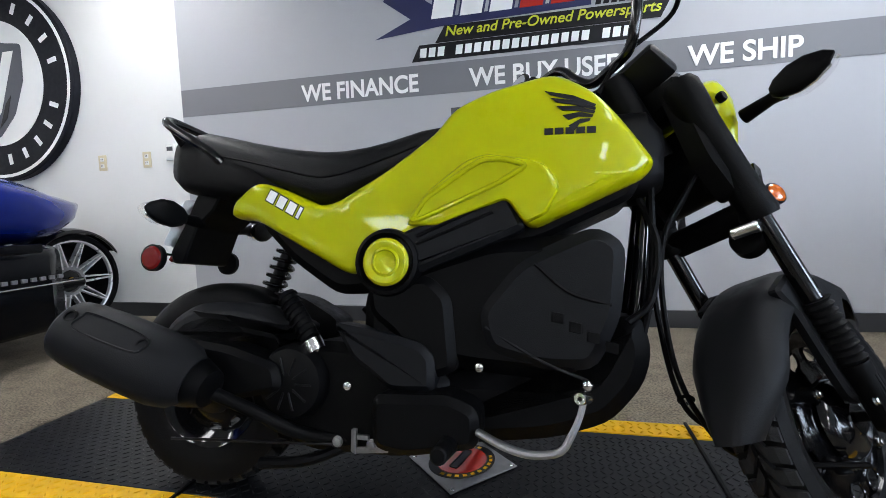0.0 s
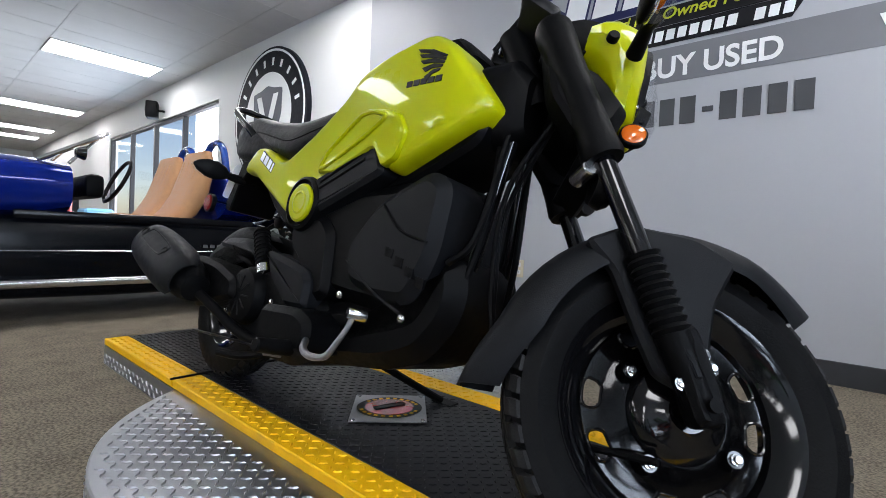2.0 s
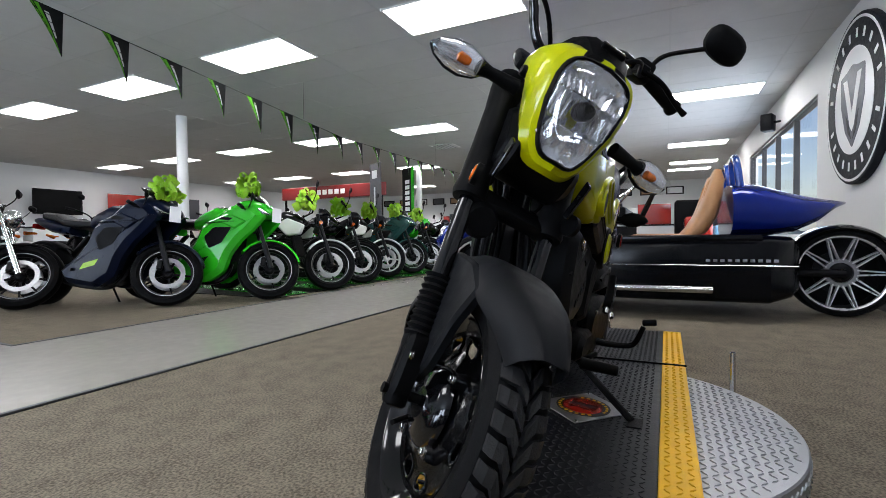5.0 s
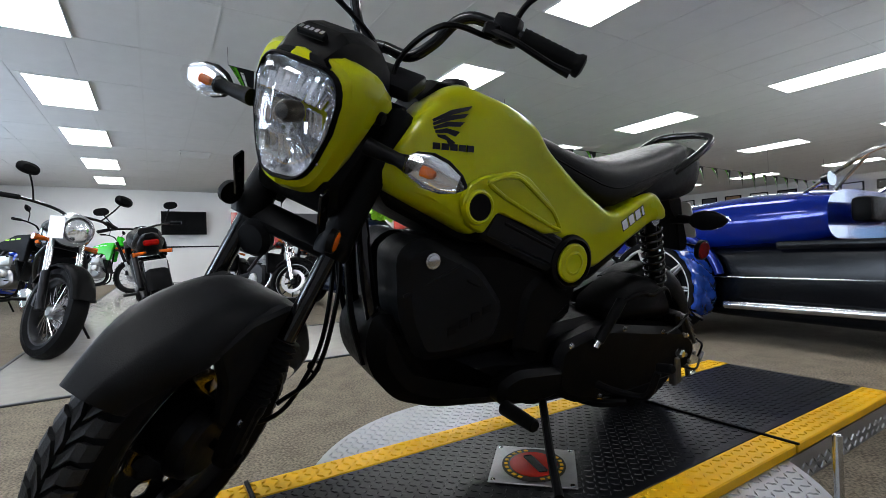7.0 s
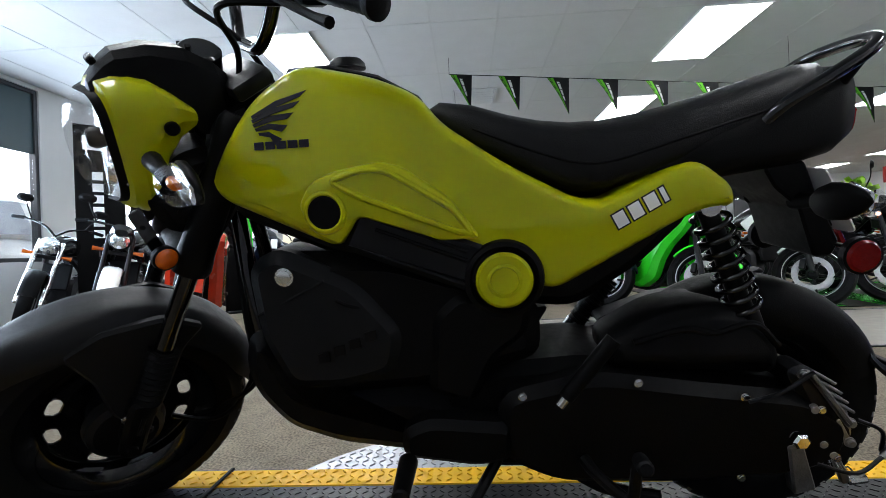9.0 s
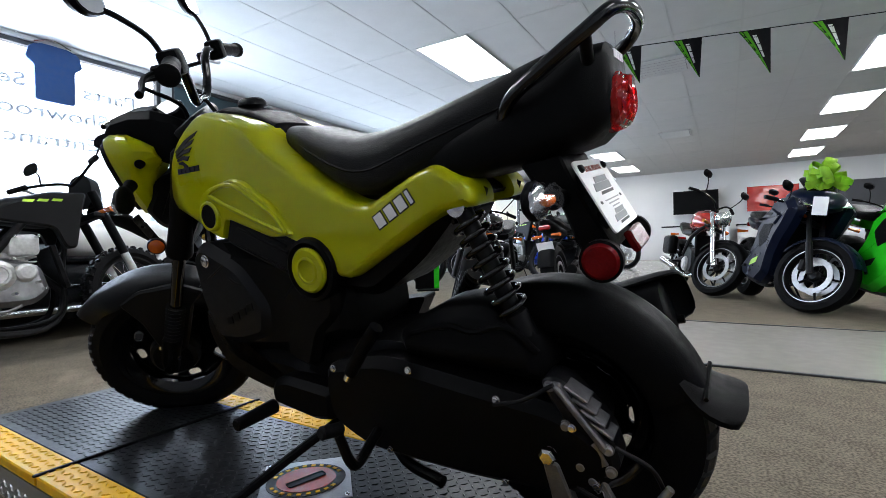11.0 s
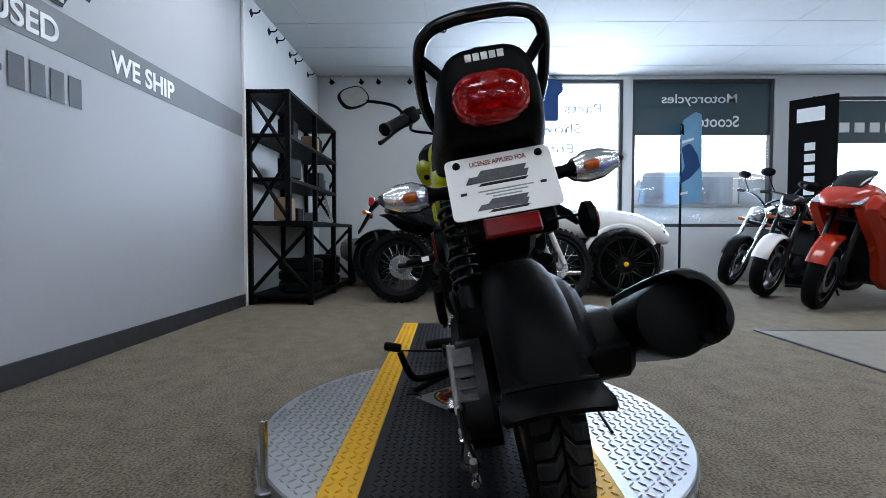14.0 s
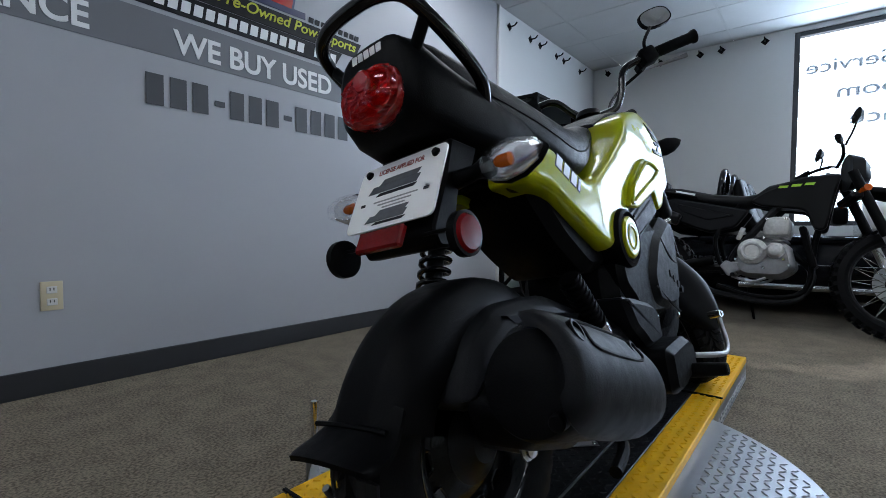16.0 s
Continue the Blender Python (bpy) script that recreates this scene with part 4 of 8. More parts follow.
part("shock_eye", lathe([(0, -0.02), (0.017, -0.02), (0.017, 0.02), (0, 0.02)], 16), M_CHROME, sh, m=Matrix.Translation(A))
# muffler on the right
ma, mb = Vector((-0.640, -0.212, 0.338)), Vector((-0.385, -0.203, 0.262))
ML = to_line(ma, mb)
muf = part("muffler", lathe([(0, 0.0), (0.049, 0.0), (0.056, 0.003), (0.059, 0.010), (0.060, 0.05), (0.060, 0.15), (0.057, 0.20), (0.050, 0.25), (0.036, 0.29), (0, 0.30)], 40, ML), M_BLACK, bike, "matt black exhaust muffler", smooth=40)
out = (ML.to_3x3().inverted() @ Vector((0, -1, 0.55)))
rot = Matrix.Rotation(math.atan2(out.z, out.x) - math.pi, 4, "Y").inverted()
shd = []
for yv, r0, half in ((-0.040, 0.062, 42), (-0.037, 0.069, 52), (-0.028, 0.074, 60), (0.0, 0.076, 68), (0.06, 0.077, 76), (0.14, 0.077, 80), (0.200, 0.076, 78), (0.245, 0.070, 68), (0.268, 0.060, 56)):
    o = []
    for k in range(19):
        u = -1 + k / 9
        a = radians(180 + half * u)
        r = r0 * (1 - 0.07 * max(0, abs(u) - 0.72) / 0.28)
        o.append((r * math.cos(a), yv, r * math.sin(a)))
    shd.append(o + [(p[0] * 0.94, p[1], p[2] * 0.94) for p in o[::-1]])
sp = part("heat_shield", loft(shd), M_GREY, muf, "dark grey plastic heat shield with a recessed panel", m=ML @ rot, smooth=45)
for yv in (-0.008, 0.165):
    part("shield_hole", lathe([(0, -0.004), (0.009, -0.004), (0.0095, 0.001), (0.0125, 0.001), (0.013, -0.006)], 20), M_BLACK, sp, m=ML @ rot @ Matrix.Translation((-0.0745, yv, -0.018)) @ pose(0, 0, 0, 0, 0, 90))
# raised rim round the recessed upper panel
rec = []
for yv, a in ((0.012, 146), (0.02, 128), (0.15, 128), (0.172, 140), (0.155, 156), (0.025, 158)):
    a = radians(a + 52)
    rec.append(Vector((0.0772 * math.cos(a), yv, 0.0772 * math.sin(a))))
part("panel_rim", tube(rec + [rec[0]], 0.0022, 6, 4), M_GREY, sp, m=ML @ rot)
part("tail_pipe", rod((0.034, 0.006, -0.034), (0.036, -0.014, -0.038), 0.009, 16, bev=0.002), M_BLACK, muf, m=ML)
part("exhaust_pipe", tube([mb - Vector((0.02, 0, 0)), (-0.30, -0.17, 0.215), (-0.20, -0.13, 0.165), (-0.06, -0.08, 0.15), (0.05, -0.02, 0.17)], 0.013, 12), M_BLACK, bike, "dark steel exhaust pipe")
# black slab added to keep the gap by the muffler dark
part("muffler_filler", slab([(-0.60, 0.30), (-0.50, 0.345), (-0.36, 0.33), (-0.25, 0.30), (-0.24, 0.25), (-0.45, 0.20), (-0.58, 0.24)], -0.09, -0.165, 0.012, 0.02), M_BLACK, bike, "black filler slab added beside the muffler")
# engine
eng = part("crankcase", slab([(0.08, 0.29), (-0.02, 0.335), (-0.18, 0.345), (-0.30, 0.32), (-0.36, 0.25), (-0.33, 0.165), (-0.20, 0.125), (0.0, 0.13), (0.10, 0.18)], -0.115, 0.10, 0.02, 0.03, both=True), M_BLACK, bike, "black-painted engine crankcase")
part("belt_case", slab([(-0.02, 0.30), (-0.18, 0.335), (-0.38, 0.305), (-0.53, 0.285), (-0.60, 0.235), (-0.59, 0.165), (-0.52, 0.135), (-0.34, 0.125), (-0.12, 0.130), (-0.02, 0.18)], 0.075, 0.145, 0.018, 0.04), M_BLACK, bike, "black belt drive case")
for x, z in ((-0.06, 0.30), (-0.25, 0.318), (-0.42, 0.288), (-0.54, 0.262), (-0.57, 0.175), (-0.42, 0.142), (-0.18, 0.148)):
    bolt((x, 0.143, z), (0, 1, 0), 0.0055, 0.006, bike)
fan = part("fan_cover", lathe([(0, -0.148), (0.05, -0.148), (0.066, -0.140), (0.075, -0.122), (0.078, -0.08)], 36), M_BLACK, bike, "round black cooling fan cover", m=Matrix.Translation((-0.235, 0, 0.262)))
for k in range(10):
    a = 2 * math.pi * k / 10
    part("fan_slat", box((-0.235 + 0.035 * math.cos(a), -0.1485, 0.262 + 0.035 * math.sin(a)), (0.036, 0.004, 0.004), 0.001, 1, Matrix.Rotation(-a, 4, "Y")), M_DARKMET, fan)
part("engine_side_cover", slab([(-0.145, 0.385), (-0.06, 0.372), (0.035, 0.352), (0.06, 0.328), (0.062, 0.265), (-0.025, 0.262), (-0.06, 0.29), (-0.10, 0.315)], -0.09, -0.150, 0.012, 0.015), M_GREY, bike, "dark grey engine side cover")
part("engine_upper_cover", slab([(-0.085, 0.455), (0.04, 0.48), (0.085, 0.44), (0.10, 0.30), (0.02, 0.275), (-0.02, 0.36), (-0.075, 0.40)], 0.128, -0.132, 0.015, 0.02, both=True), M_BLACK, bike, "black moulded engine cowl")
part("footrest_step", slab([(-0.045, 0.262), (0.10, 0.270), (0.15, 0.250), (0.15, 0.185), (0.02, 0.160), (-0.04, 0.170)], -0.10, -0.190, 0.014, 0.02), M_BLACK, bike, "black moulded footrest step")
part("footrest_step", slab([(-0.045, 0.248), (0.10, 0.262), (0.15, 0.242), (0.15, 0.190), (0.02, 0.170), (-0.04, 0.180)], 0.10, 0.150, 0.014, 0.02), M_BLACK, bike, "black moulded footrest step")
part("belly_pan", slab([(0.425, 0.412), (0.443, 0.352), (0.428, 0.290), (0.372, 0.222), (0.275, 0.186), (0.12, 0.163), (0.0, 0.15), (0.0, 0.27), (0.12, 0.30), (0.33, 0.30), (0.38, 0.41)], -0.108, 0.108, 0.03, 0.03, both=True), M_BLACK, bike, "black rounded belly pan")
bp = part("foot_peg", rod((0.14, 0.15, 0.19), (0.14, 0.25, 0.195), 0.017, 14, 0.014, 0.003), M_BLACK, bike, "ribbed rubber foot peg")
part("foot_peg", rod((0.10, -0.18, 0.19), (0.10, -0.26, 0.195), 0.017, 14, 0.014, 0.003), M_BLACK, bike, "ribbed rubber foot peg")
pedal = part("brake_pedal", tube([(0.150, -0.185, 0.215), (0.199, -0.220, 0.207), (0.240, -0.232, 0.203), (0.282, -0.232, 0.211), (0.300, -0.228, 0.236), (0.312, -0.222, 0.262), (0.318, -0.218, 0.284)], [0.007, 0.007, 0.0065, 0.006, 0.0055, 0.005, 0.005], 10), M_ALU, bike, "bright aluminium brake pedal")
part("pedal_tip", lathe([(0.004, 0), (0.009, 0), (0.010, 0.003), (0.010, 0.030), (0.009, 0.033), (0.004, 0.033)], 18, to_line((0.312, -0.226, 0.290), (0.325, -0.196, 0.286)), closed=True), M_CHROME, pedal)
part("brake_rod", rod((-0.52, -0.12, 0.125), (-0.13, -0.13, 0.152), 0.003), M_DARKMET, bike)
for x in (-0.13, -0.06):
    bolt((x, -0.13, 0.158), (0, -1, 0), 0.008, 0.008, bike, material=M_ALU)
for q in ([(-0.105, 0.182), (-0.095, 0.182), (-0.095, 0.135), (-0.105, 0.14)], [(-0.094, 0.148), (-0.03, 0.155), (-0.03, 0.144), (-0.094, 0.137)], [(-0.094, 0.172), (-0.07, 0.172), (-0.07, 0.163), (-0.094, 0.163)], [(-0.042, 0.176), (-0.03, 0.176), (-0.03, 0.1555), (-0.042, 0.1545)]):
    part("bracket", slab(q, -0.118, -0.126, 0.001, 0.002), M_ALU, bike, "pressed steel bracket")
for x, z in ((-0.36, 0.30), (-0.345, 0.21), (-0.19, 0.33), (0.0, 0.20), (0.14, 0.31), (0.33, 0.29), (-0.12, 0.26)):
    bolt((x, -0.118, z), (0, -1, 0), 0.006, 0.006, bike)
hose = part("intake_hose", tube([(-0.275, -0.10, 0.435), (-0.235, -0.105, 0.385), (-0.198, -0.11, 0.330)], 0.019, 14), M_BLACK, bike, "black ribbed rubber intake hose")
for k in range(9):
    c = Vector((-0.270, -0.1005, 0.428)).lerp(Vector((-0.210, -0.109, 0.347)), k / 8)
    part("hose_rib", lathe([(0.018, -0.003), (0.0225, -0.0015), (0.0225, 0.0015), (0.018, 0.003)], 16, to_line(c, c + Vector((0.08, -0.009, -0.08)))), M_BLACK, hose)
part("hose_clamp", rod((-0.206, -0.109, 0.342), (-0.192, -0.111, 0.322), 0.0215, 16), M_CHROME, hose)
part("rear_axle", rod((-0.503, -0.11, 0.215), (-0.503, 0.15, 0.215), 0.010), M_ALU, bike)
bolt((-0.503, -0.11, 0.215), (0, -1, 0), 0.014, 0.012, bike)
part("brake_arm", slab([(-0.54, 0.12), (-0.515, 0.20), (-0.49, 0.20), (-0.505, 0.11)], 0.13, 0.150, 0.003, 0.005), M_CAST, bike)
gear = part("gear_case", slab([(-0.490, 0.325), (-0.515, 0.335), (-0.540, 0.320), (-0.592, 0.255), (-0.605, 0.205), (-0.585, 0.175), (-0.55, 0.17), (-0.535, 0.22), (-0.520, 0.265)], 0.085, 0.138, 0.010, 0.012), M_DARKMET, bike, "dark cast gear case with bright ribs")
part("case_rib", slab([(-0.512, 0.328), (-0.525, 0.326), (-0.592, 0.238), (-0.585, 0.228)], 0.13, 0.148, 0.003, 0.004), M_CAST, gear)
for k in range(4):
    c = Vector((-0.548 - 0.011 * k, 0.121, 0.312 - 0.017 * k))
    part("case_rib", box(tuple(c), (0.040, 0.036, 0.005), 0.0015, 1, Matrix.Rotation(radians(-32), 4, "Y")), M_CAST, gear, "bright cast cooling rib")
# axle nut, cam arm, adjuster and spring: bright pieces added for glints
part("axle_nut", lathe([(0, 0.014), (0.010, 0.014), (0.014, 0.010), (0.014, 0)], 6, Matrix.Translation((-0.503, 0.150, 0.215))), M_CHROME, gear)
arm = part("brake_cam_arm", slab([(-0.575, 0.185), (-0.560, 0.192), (-0.592, 0.118), (-0.607, 0.122)], 0.128, 0.136, 0.002, 0.004), M_ALU, bike, "bright brake cam arm")
part("adjuster_nut", rod((-0.600, 0.132, 0.124), (-0.630, 0.132, 0.128), 0.008, 8, bev=0.002), M_CHROME, arm)
part("return_spring", tube([Vector((-0.605 + 0.0022 * k, 0.132 + 0.006 * math.cos(k * 1.05), 0.140 + 0.0012 * k + 0.006 * math.sin(k * 1.05))) for k in range(31)], 0.0016, 5, 1, smooth=False), M_CHROME, arm)
part("maker_plate", box((-0.572, 0.141, 0.222), (0.020, 0.004, 0.036), 0.001, 1, Matrix.Rotation(radians(28), 4, "Y")), M_ALU, gear, "small bright data plate")
for x, z in ((-0.510, 0.322), (-0.590, 0.235), (-0.592, 0.200), (-0.565, 0.180), (-0.548, 0.20), (-0.53, 0.262)):
    bolt((x, 0.139, z), (0, 1, 0), 0.0065, 0.008, bike, material=M_ALU)
for q in ([(-0.54, 0.145, 0.165), (-0.60, 0.150, 0.150), (-0.655, 0.13, 0.165)], [(-0.60, 0.14, 0.24), (-0.645, 0.135, 0.215), (-0.66, 0.12, 0.17)], [(-0.52, 0.15, 0.33), (-0.47, 0.155, 0.30), (-0.42, 0.155, 0.285)]):
    part("brake_cable", tube(q, 0.0035, 8, 5), M_DARKMET, bike)
part("cable_end", rod((-0.655, 0.13, 0.165), (-0.668, 0.128, 0.185), 0.006, 12), M_ALU, bike)
# kick-start lever and breather on the left
kk = part("kick_lever", tube([(-0.16, 0.150, 0.185), (-0.17, 0.185, 0.183), (-0.195, 0.245, 0.187), (-0.20, 0.268, 0.205), (-0.20, 0.283, 0.262)], [0.011, 0.010, 0.009, 0.009, 0.008], 10), M_BLACK, bike, "black kick-start lever")
part("kick_pedal", rod((-0.205, 0.278, 0.272), (-0.20, 0.318, 0.284), 0.011, 14, bev=0.003), M_RUBBER, kk)
part("breather_hose", tube([(-0.205, 0.160, 0.402), (-0.165, 0.165, 0.355), (-0.128, 0.165, 0.308)], 0.013, 12), M_BLACK, bike)
part("hose_clamp", rod((-0.128, 0.165, 0.308), (-0.118, 0.165, 0.294), 0.009, 12), M_CHROME, bike)
# stands
stand = part("side_stand", tube([(-0.02, 0.10, 0.165), (0.06, 0.22, 0.105), (0.112, 0.305, 0.064)], 0.010, 10, 4), M_BLACK, bike, "black steel side stand")
part("stand_foot", box((0.118, 0.314, 0.060), (0.07, 0.04, 0.008), 0.003, 1, Matrix.Rotation(radians(9.7), 4, "X")), M_BLACK, stand)
both(lambda s: part("centre_stand", tube([(-0.10, s * 0.06, 0.15), (-0.19, s * 0.12, 0.115), (-0.29, s * 0.14, 0.105)], 0.011, 10, 4), M_BLACK, bike, "black folded centre stand"))
# frame tubes in front of the box
both(lambda s: part("frame_tube", tube([(0.46, s * 0.02, 0.74), (0.44, s * 0.035, 0.60), (0.425, s * 0.05, 0.45), (0.40, s * 0.06, 0.30)], 0.014, 12), M_GLOSSB, bike, "gloss black frame tube"))
part("head_tube", rod(HEAD - AXIS * 0.10, HEAD + AXIS * 0.09, 0.030, 20), M_BLACK, bike)

# ---- steered front end ----
FC = Vector((0.758, 0, 0.2335))
fw, FT = wheel(bike, FC, 0.2335, 0.096, 0.166, 8, STEER, "front_wheel", 46)


def fork_at(z, y=0.0):
    return Vector((0.752 - 0.5095 * (z - 0.235), y, z))


def fork(s):
    y = 0.092 * s
    leg = part("fork_leg", lathe([(0, 0), (0.019, 0), (0.021, 0.004), (0.022, 0.09), (0.024, 0.10), (0.024, 0.115), (0, 0.115)], 20, to_line(fork_at(0.215, y), fork_at(0.42, y))), M_BLACK, bike, "black fork lower leg", m=STEER)
    part("fork_clamp", slab([(0.772, 0.214), (0.742, 0.206), (0.707, 0.29), (0.708, 0.33), (0.734, 0.335), (0.772, 0.252)], s * 0.078, s * 0.112, 0.008, 0.012), M_BLACK, leg, m=STEER)
    boot = part("fork_boot", lathe([(0, 0)] + [(0.0205 + 0.0055 * (k % 2), 0.006 * k) for k in range(20)] + [(0, 0.114)], 20, to_line(fork_at(0.318, y), fork_at(0.5, y))), M_RUBBER, bike, "ribbed rubber fork boot", smooth=25, m=STEER)
    part("fork_tube", rod(fork_at(0.40, y), fork_at(0.62, y), 0.0165, 20), M_GLOSSB, bike, "gloss black fork tube", m=STEER)
    part("fork_cover", lathe([(0, 0), (0.031, 0), (0.034, 0.01), (0.031, 0.04), (0.029, 0.10), (0.030, 0.20), (0.034, 0.25), (0.034, 0.28), (0.027, 0.293), (0, 0.293)], 24, to_line(fork_at(0.565, y), fork_at(0.9, y))), M_BLACK, bike, "black plastic upper fork cover", m=STEER)
    part("cover_fin", slab([(0.495, 0.82), (0.435, 0.845), (0.48, 0.67), (0.535, 0.60), (0.565, 0.61)], s * 0.055, s * 0.10, 0.008, 0.02), M_BLACK, bike, m=STEER)
    r = part("side_reflector", lathe([(0, 0.008), (0.014, 0.007), (0.019, 0.003), (0.019, -0.004), (0, -0.004)], 24), M_AMBER, bike, "round amber reflector", m=STEER @ Matrix.Translation((0.616, s * 0.112, 0.612)) @ Matrix.Rotation(radians(14 * s), 4, "Z") @ flip(s))
    part("reflector_rim", lathe([(0.0185, 0.004), (0.0215, 0.002), (0.0215, -0.008), (0, -0.008)], 24), M_BLACK, r, m=STEER @ Matrix.Translation((0.616, s * 0.112, 0.612)) @ Matrix.Rotation(radians(14 * s), 4, "Z") @ flip(s))
    br = part("reflector_bracket", slab([(0.630, 0.700), (0.650, 0.690), (0.632, 0.618), (0.612, 0.622)], s * 0.084, s * 0.089, 0.001, 0.004), M_GLOSSB, bike, "gloss black bracket strip", m=STEER)
    part("bracket_hole", rod((0.634, s * 0.0825, 0.665), (0.634, s * 0.0905, 0.665), 0.004, 10), M_RUBBER, br, m=STEER)
    indicator((0.598, s * 0.115, 0.780), (0.590, s * 0.222, 0.776), 0.104, STEER)
    for p in ((0.748, 0.300), (0.722, 0.255), (0.700, 0.315)):
        bolt((p[0], s * 0.098, p[1]), (0, s, 0), 0.0065, 0.006, bike, STEER)
    # fender stay
    part("fender_stay", slab([(0.805, 0.46), (0.775, 0.385), (0.768, 0.30), (0.742, 0.252), (0.70, 0.262), (0.668, 0.315), (0.625, 0.395), (0.58, 0.432), (0.64, 0.476), (0.74, 0.484)], s * 0.062, s * 0.080, 0.006, 0.012), M_GREY, bike, "dark grey fender side plate", m=STEER)
    part("leg_recess", box(tuple(fork_at(0.285, s * 0.1125)), (0.011, 0.003, 0.05), 0.003, 1, Matrix.Rotation(radians(-27), 4, "Y")), M_GREY, leg, m=STEER)
    # bars, grips, levers, mirrors
    part("handlebar", tube([(0.40, 0, 0.925), (0.395, s * 0.05, 0.925), (0.385, s * 0.085, 0.96), (0.375, s * 0.12, 1.015), (0.365, s * 0.18, 1.025), (0.335, s * 0.345, 1.006)], 0.011, 12), M_GLOSSB, bike, "gloss black handlebar", m=STEER)
    g = part("grip", lathe([(0, 0), (0.017, 0)] + [(0.0165 + 0.001 * (k % 2), 0.004 + 0.006 * k) for k in range(18)] + [(0.021, 0.112), (0.021, 0.120), (0.012, 0.124), (0, 0.124)], 18, to_line((0.357, s * 0.235, 1.02), (0.335, s * 0.355, 1.006))), M_RUBBER, bike, "ribbed black rubber grip", m=STEER)
    part("switch_box", box((0.363, s * 0.205, 1.022), (0.045, 0.05, 0.052), 0.010, 2), M_BLACK, bike, m=STEER)
    part("lever_perch", box((0.395, s * 0.19, 1.012), (0.035, 0.03, 0.024), 0.005, 1), M_BLACK, bike, m=STEER)
    part("brake_lever", tube([(0.405, s * 0.19, 1.01), (0.418, s * 0.24, 1.005), (0.405, s * 0.31, 0.99), (0.40, s * 0.345, 0.985)], [0.007, 0.006, 0.006, 0.008], 8), M_ALU if s < 0 else M_BLACK, bike, "curved brake lever", m=STEER)
    mr = part("mirror", loft([ellipse((0.418 + dx, s * 0.335, 1.155), w, h, 20, 2.6, Vector((0, 1, 0)), Vector((0.1, 0, 0.995))) for dx, w, h in ((-0.008, 0.055, 0.036), (0.002, 0.056, 0.037), (0.012, 0.046, 0.029), (0.018, 0.028, 0.017))]), M_BLACK, bike, "oval black rear-view mirror", m=STEER)
    part("mirror_glass", loft([ellipse((x, s * 0.335, 1.155), 0.050, 0.032, 20, 2.6, Vector((0, 1, 0)), Vector((0.1, 0, 0.995))) for x in (-0.0085 + 0.418, -0.0095 + 0.418)]), M_MIRROR, mr, m=STEER)
    part("mirror_stem", tube([(0.372, s * 0.215, 1.03), (0.378, s * 0.232, 1.075), (0.40, s * 0.285, 1.118), (0.426, s * 0.318, 1.140)], 0.0055, 8), M_BLACK, mr, m=STEER)


both(fork)
FEND = arc_shell(FC, 0.274, 47, 188, 0.078, 0.052, flare=lambda t: (0.010 * max(0, 1 - t * 5) + 0.030 * max(0, (t - 0.86) / 0.14), 0.45 + 0.55 * min(1, t * 5 + 0.1) - 0.62 * max(0, (t - 0.80) / 0.2) ** 1.5))
part("front_fender", FEND, M_GREY, bike, "dark grey plastic front mudguard", smooth=50, m=STEER)
part("fork_bridge", box((0.574, 0, 0.578), (0.055, 0.19, 0.032), 0.012, 2, Matrix.Rotation(radians(27), 4, "Y")), M_BLACK, bike, m=STEER)
part("top_clamp", box((0.425, 0, 0.875), (0.075, 0.20, 0.03), 0.010, 2, Matrix.Rotation(radians(27), 4, "Y")), M_DARKMET, bike, m=STEER)
part("front_axle", rod((0.755, -0.12, 0.235), (0.755, 0.12, 0.235), 0.009), M_BLACK, bike, m=STEER)
drum = part("brake_plate", lathe([(0, -0.052), (0.026, -0.052), (0.030, -0.048), (0.052, -0.044), (0.066, -0.036), (0.071, -0.026), (0.0, -0.022)], 48), M_GLOSSB, bike, "gloss black hub plate", m=STEER @ Matrix.Translation(FC))
for k in range(4):
    a = radians(63 + 90 * k)
    bolt(FC + Vector((0.083 * math.cos(a), -0.036, 0.083 * math.sin(a))), (0, -1, 0), 0.0055, 0.008, bike, STEER)
    part("lug", rod(FC + Vector((0.083 * math.cos(a), -0.016, 0.083 * math.sin(a))), FC + Vector((0.083 * math.cos(a), -0.036, 0.083 * math.sin(a))), 0.015, 16, 0.011), M_GLOSSB, bike, m=STEER)
part("brake_drum", lathe([(0, 0.060), (0.055, 0.060), (0.066, 0.052), (0.072, 0.03), (0, 0.03)], 36), M_DARKMET, bike, m=STEER @ Matrix.Translation(FC))
# headlight and cowl
def hs(x, hw, z0, z1, p=4.2):
    """Cowl cross-section, narrower at its foot."""
    out = []
    for v in ellipse((x, 0, (z0 + z1) / 2), hw, (z1 - z0) / 2, 28, p):
        t = (v.z - z0) / (z1 - z0)
        out.append((v.x - 0.02 * abs(v.y) / hw, v.y * (0.62 + 0.38 * min(1, t * 1.7)), v.z))
    return out


cowl = part("headlight_cowl", loft([hs(*q) for q in ((0.596, 0.070, 0.704, 0.862), (0.640, 0.072, 0.694, 0.872), (0.655, 0.074, 0.692, 0.874), (0.648, 0.089, 0.678, 0.888), (0.628, 0.103, 0.668, 0.896), (0.606, 0.108, 0.694, 0.895), (0.586, 0.110, 0.752, 0.890), (0.562, 0.110, 0.788, 0.872), (0.540, 0.104, 0.806, 0.850))]), M_YELLOW, bike, "yellow-green headlight cowl", smooth=30, m=STEER)
both(lambda s: part("cowl_hole", lathe([(0, 0.003), (0.009, 0.003), (0.011, 0.0), (0.011, -0.01)], 16), M_BLACK, cowl, m=STEER @ Matrix.Translation((0.560, s * 0.110, 0.822)) @ flip(s)))
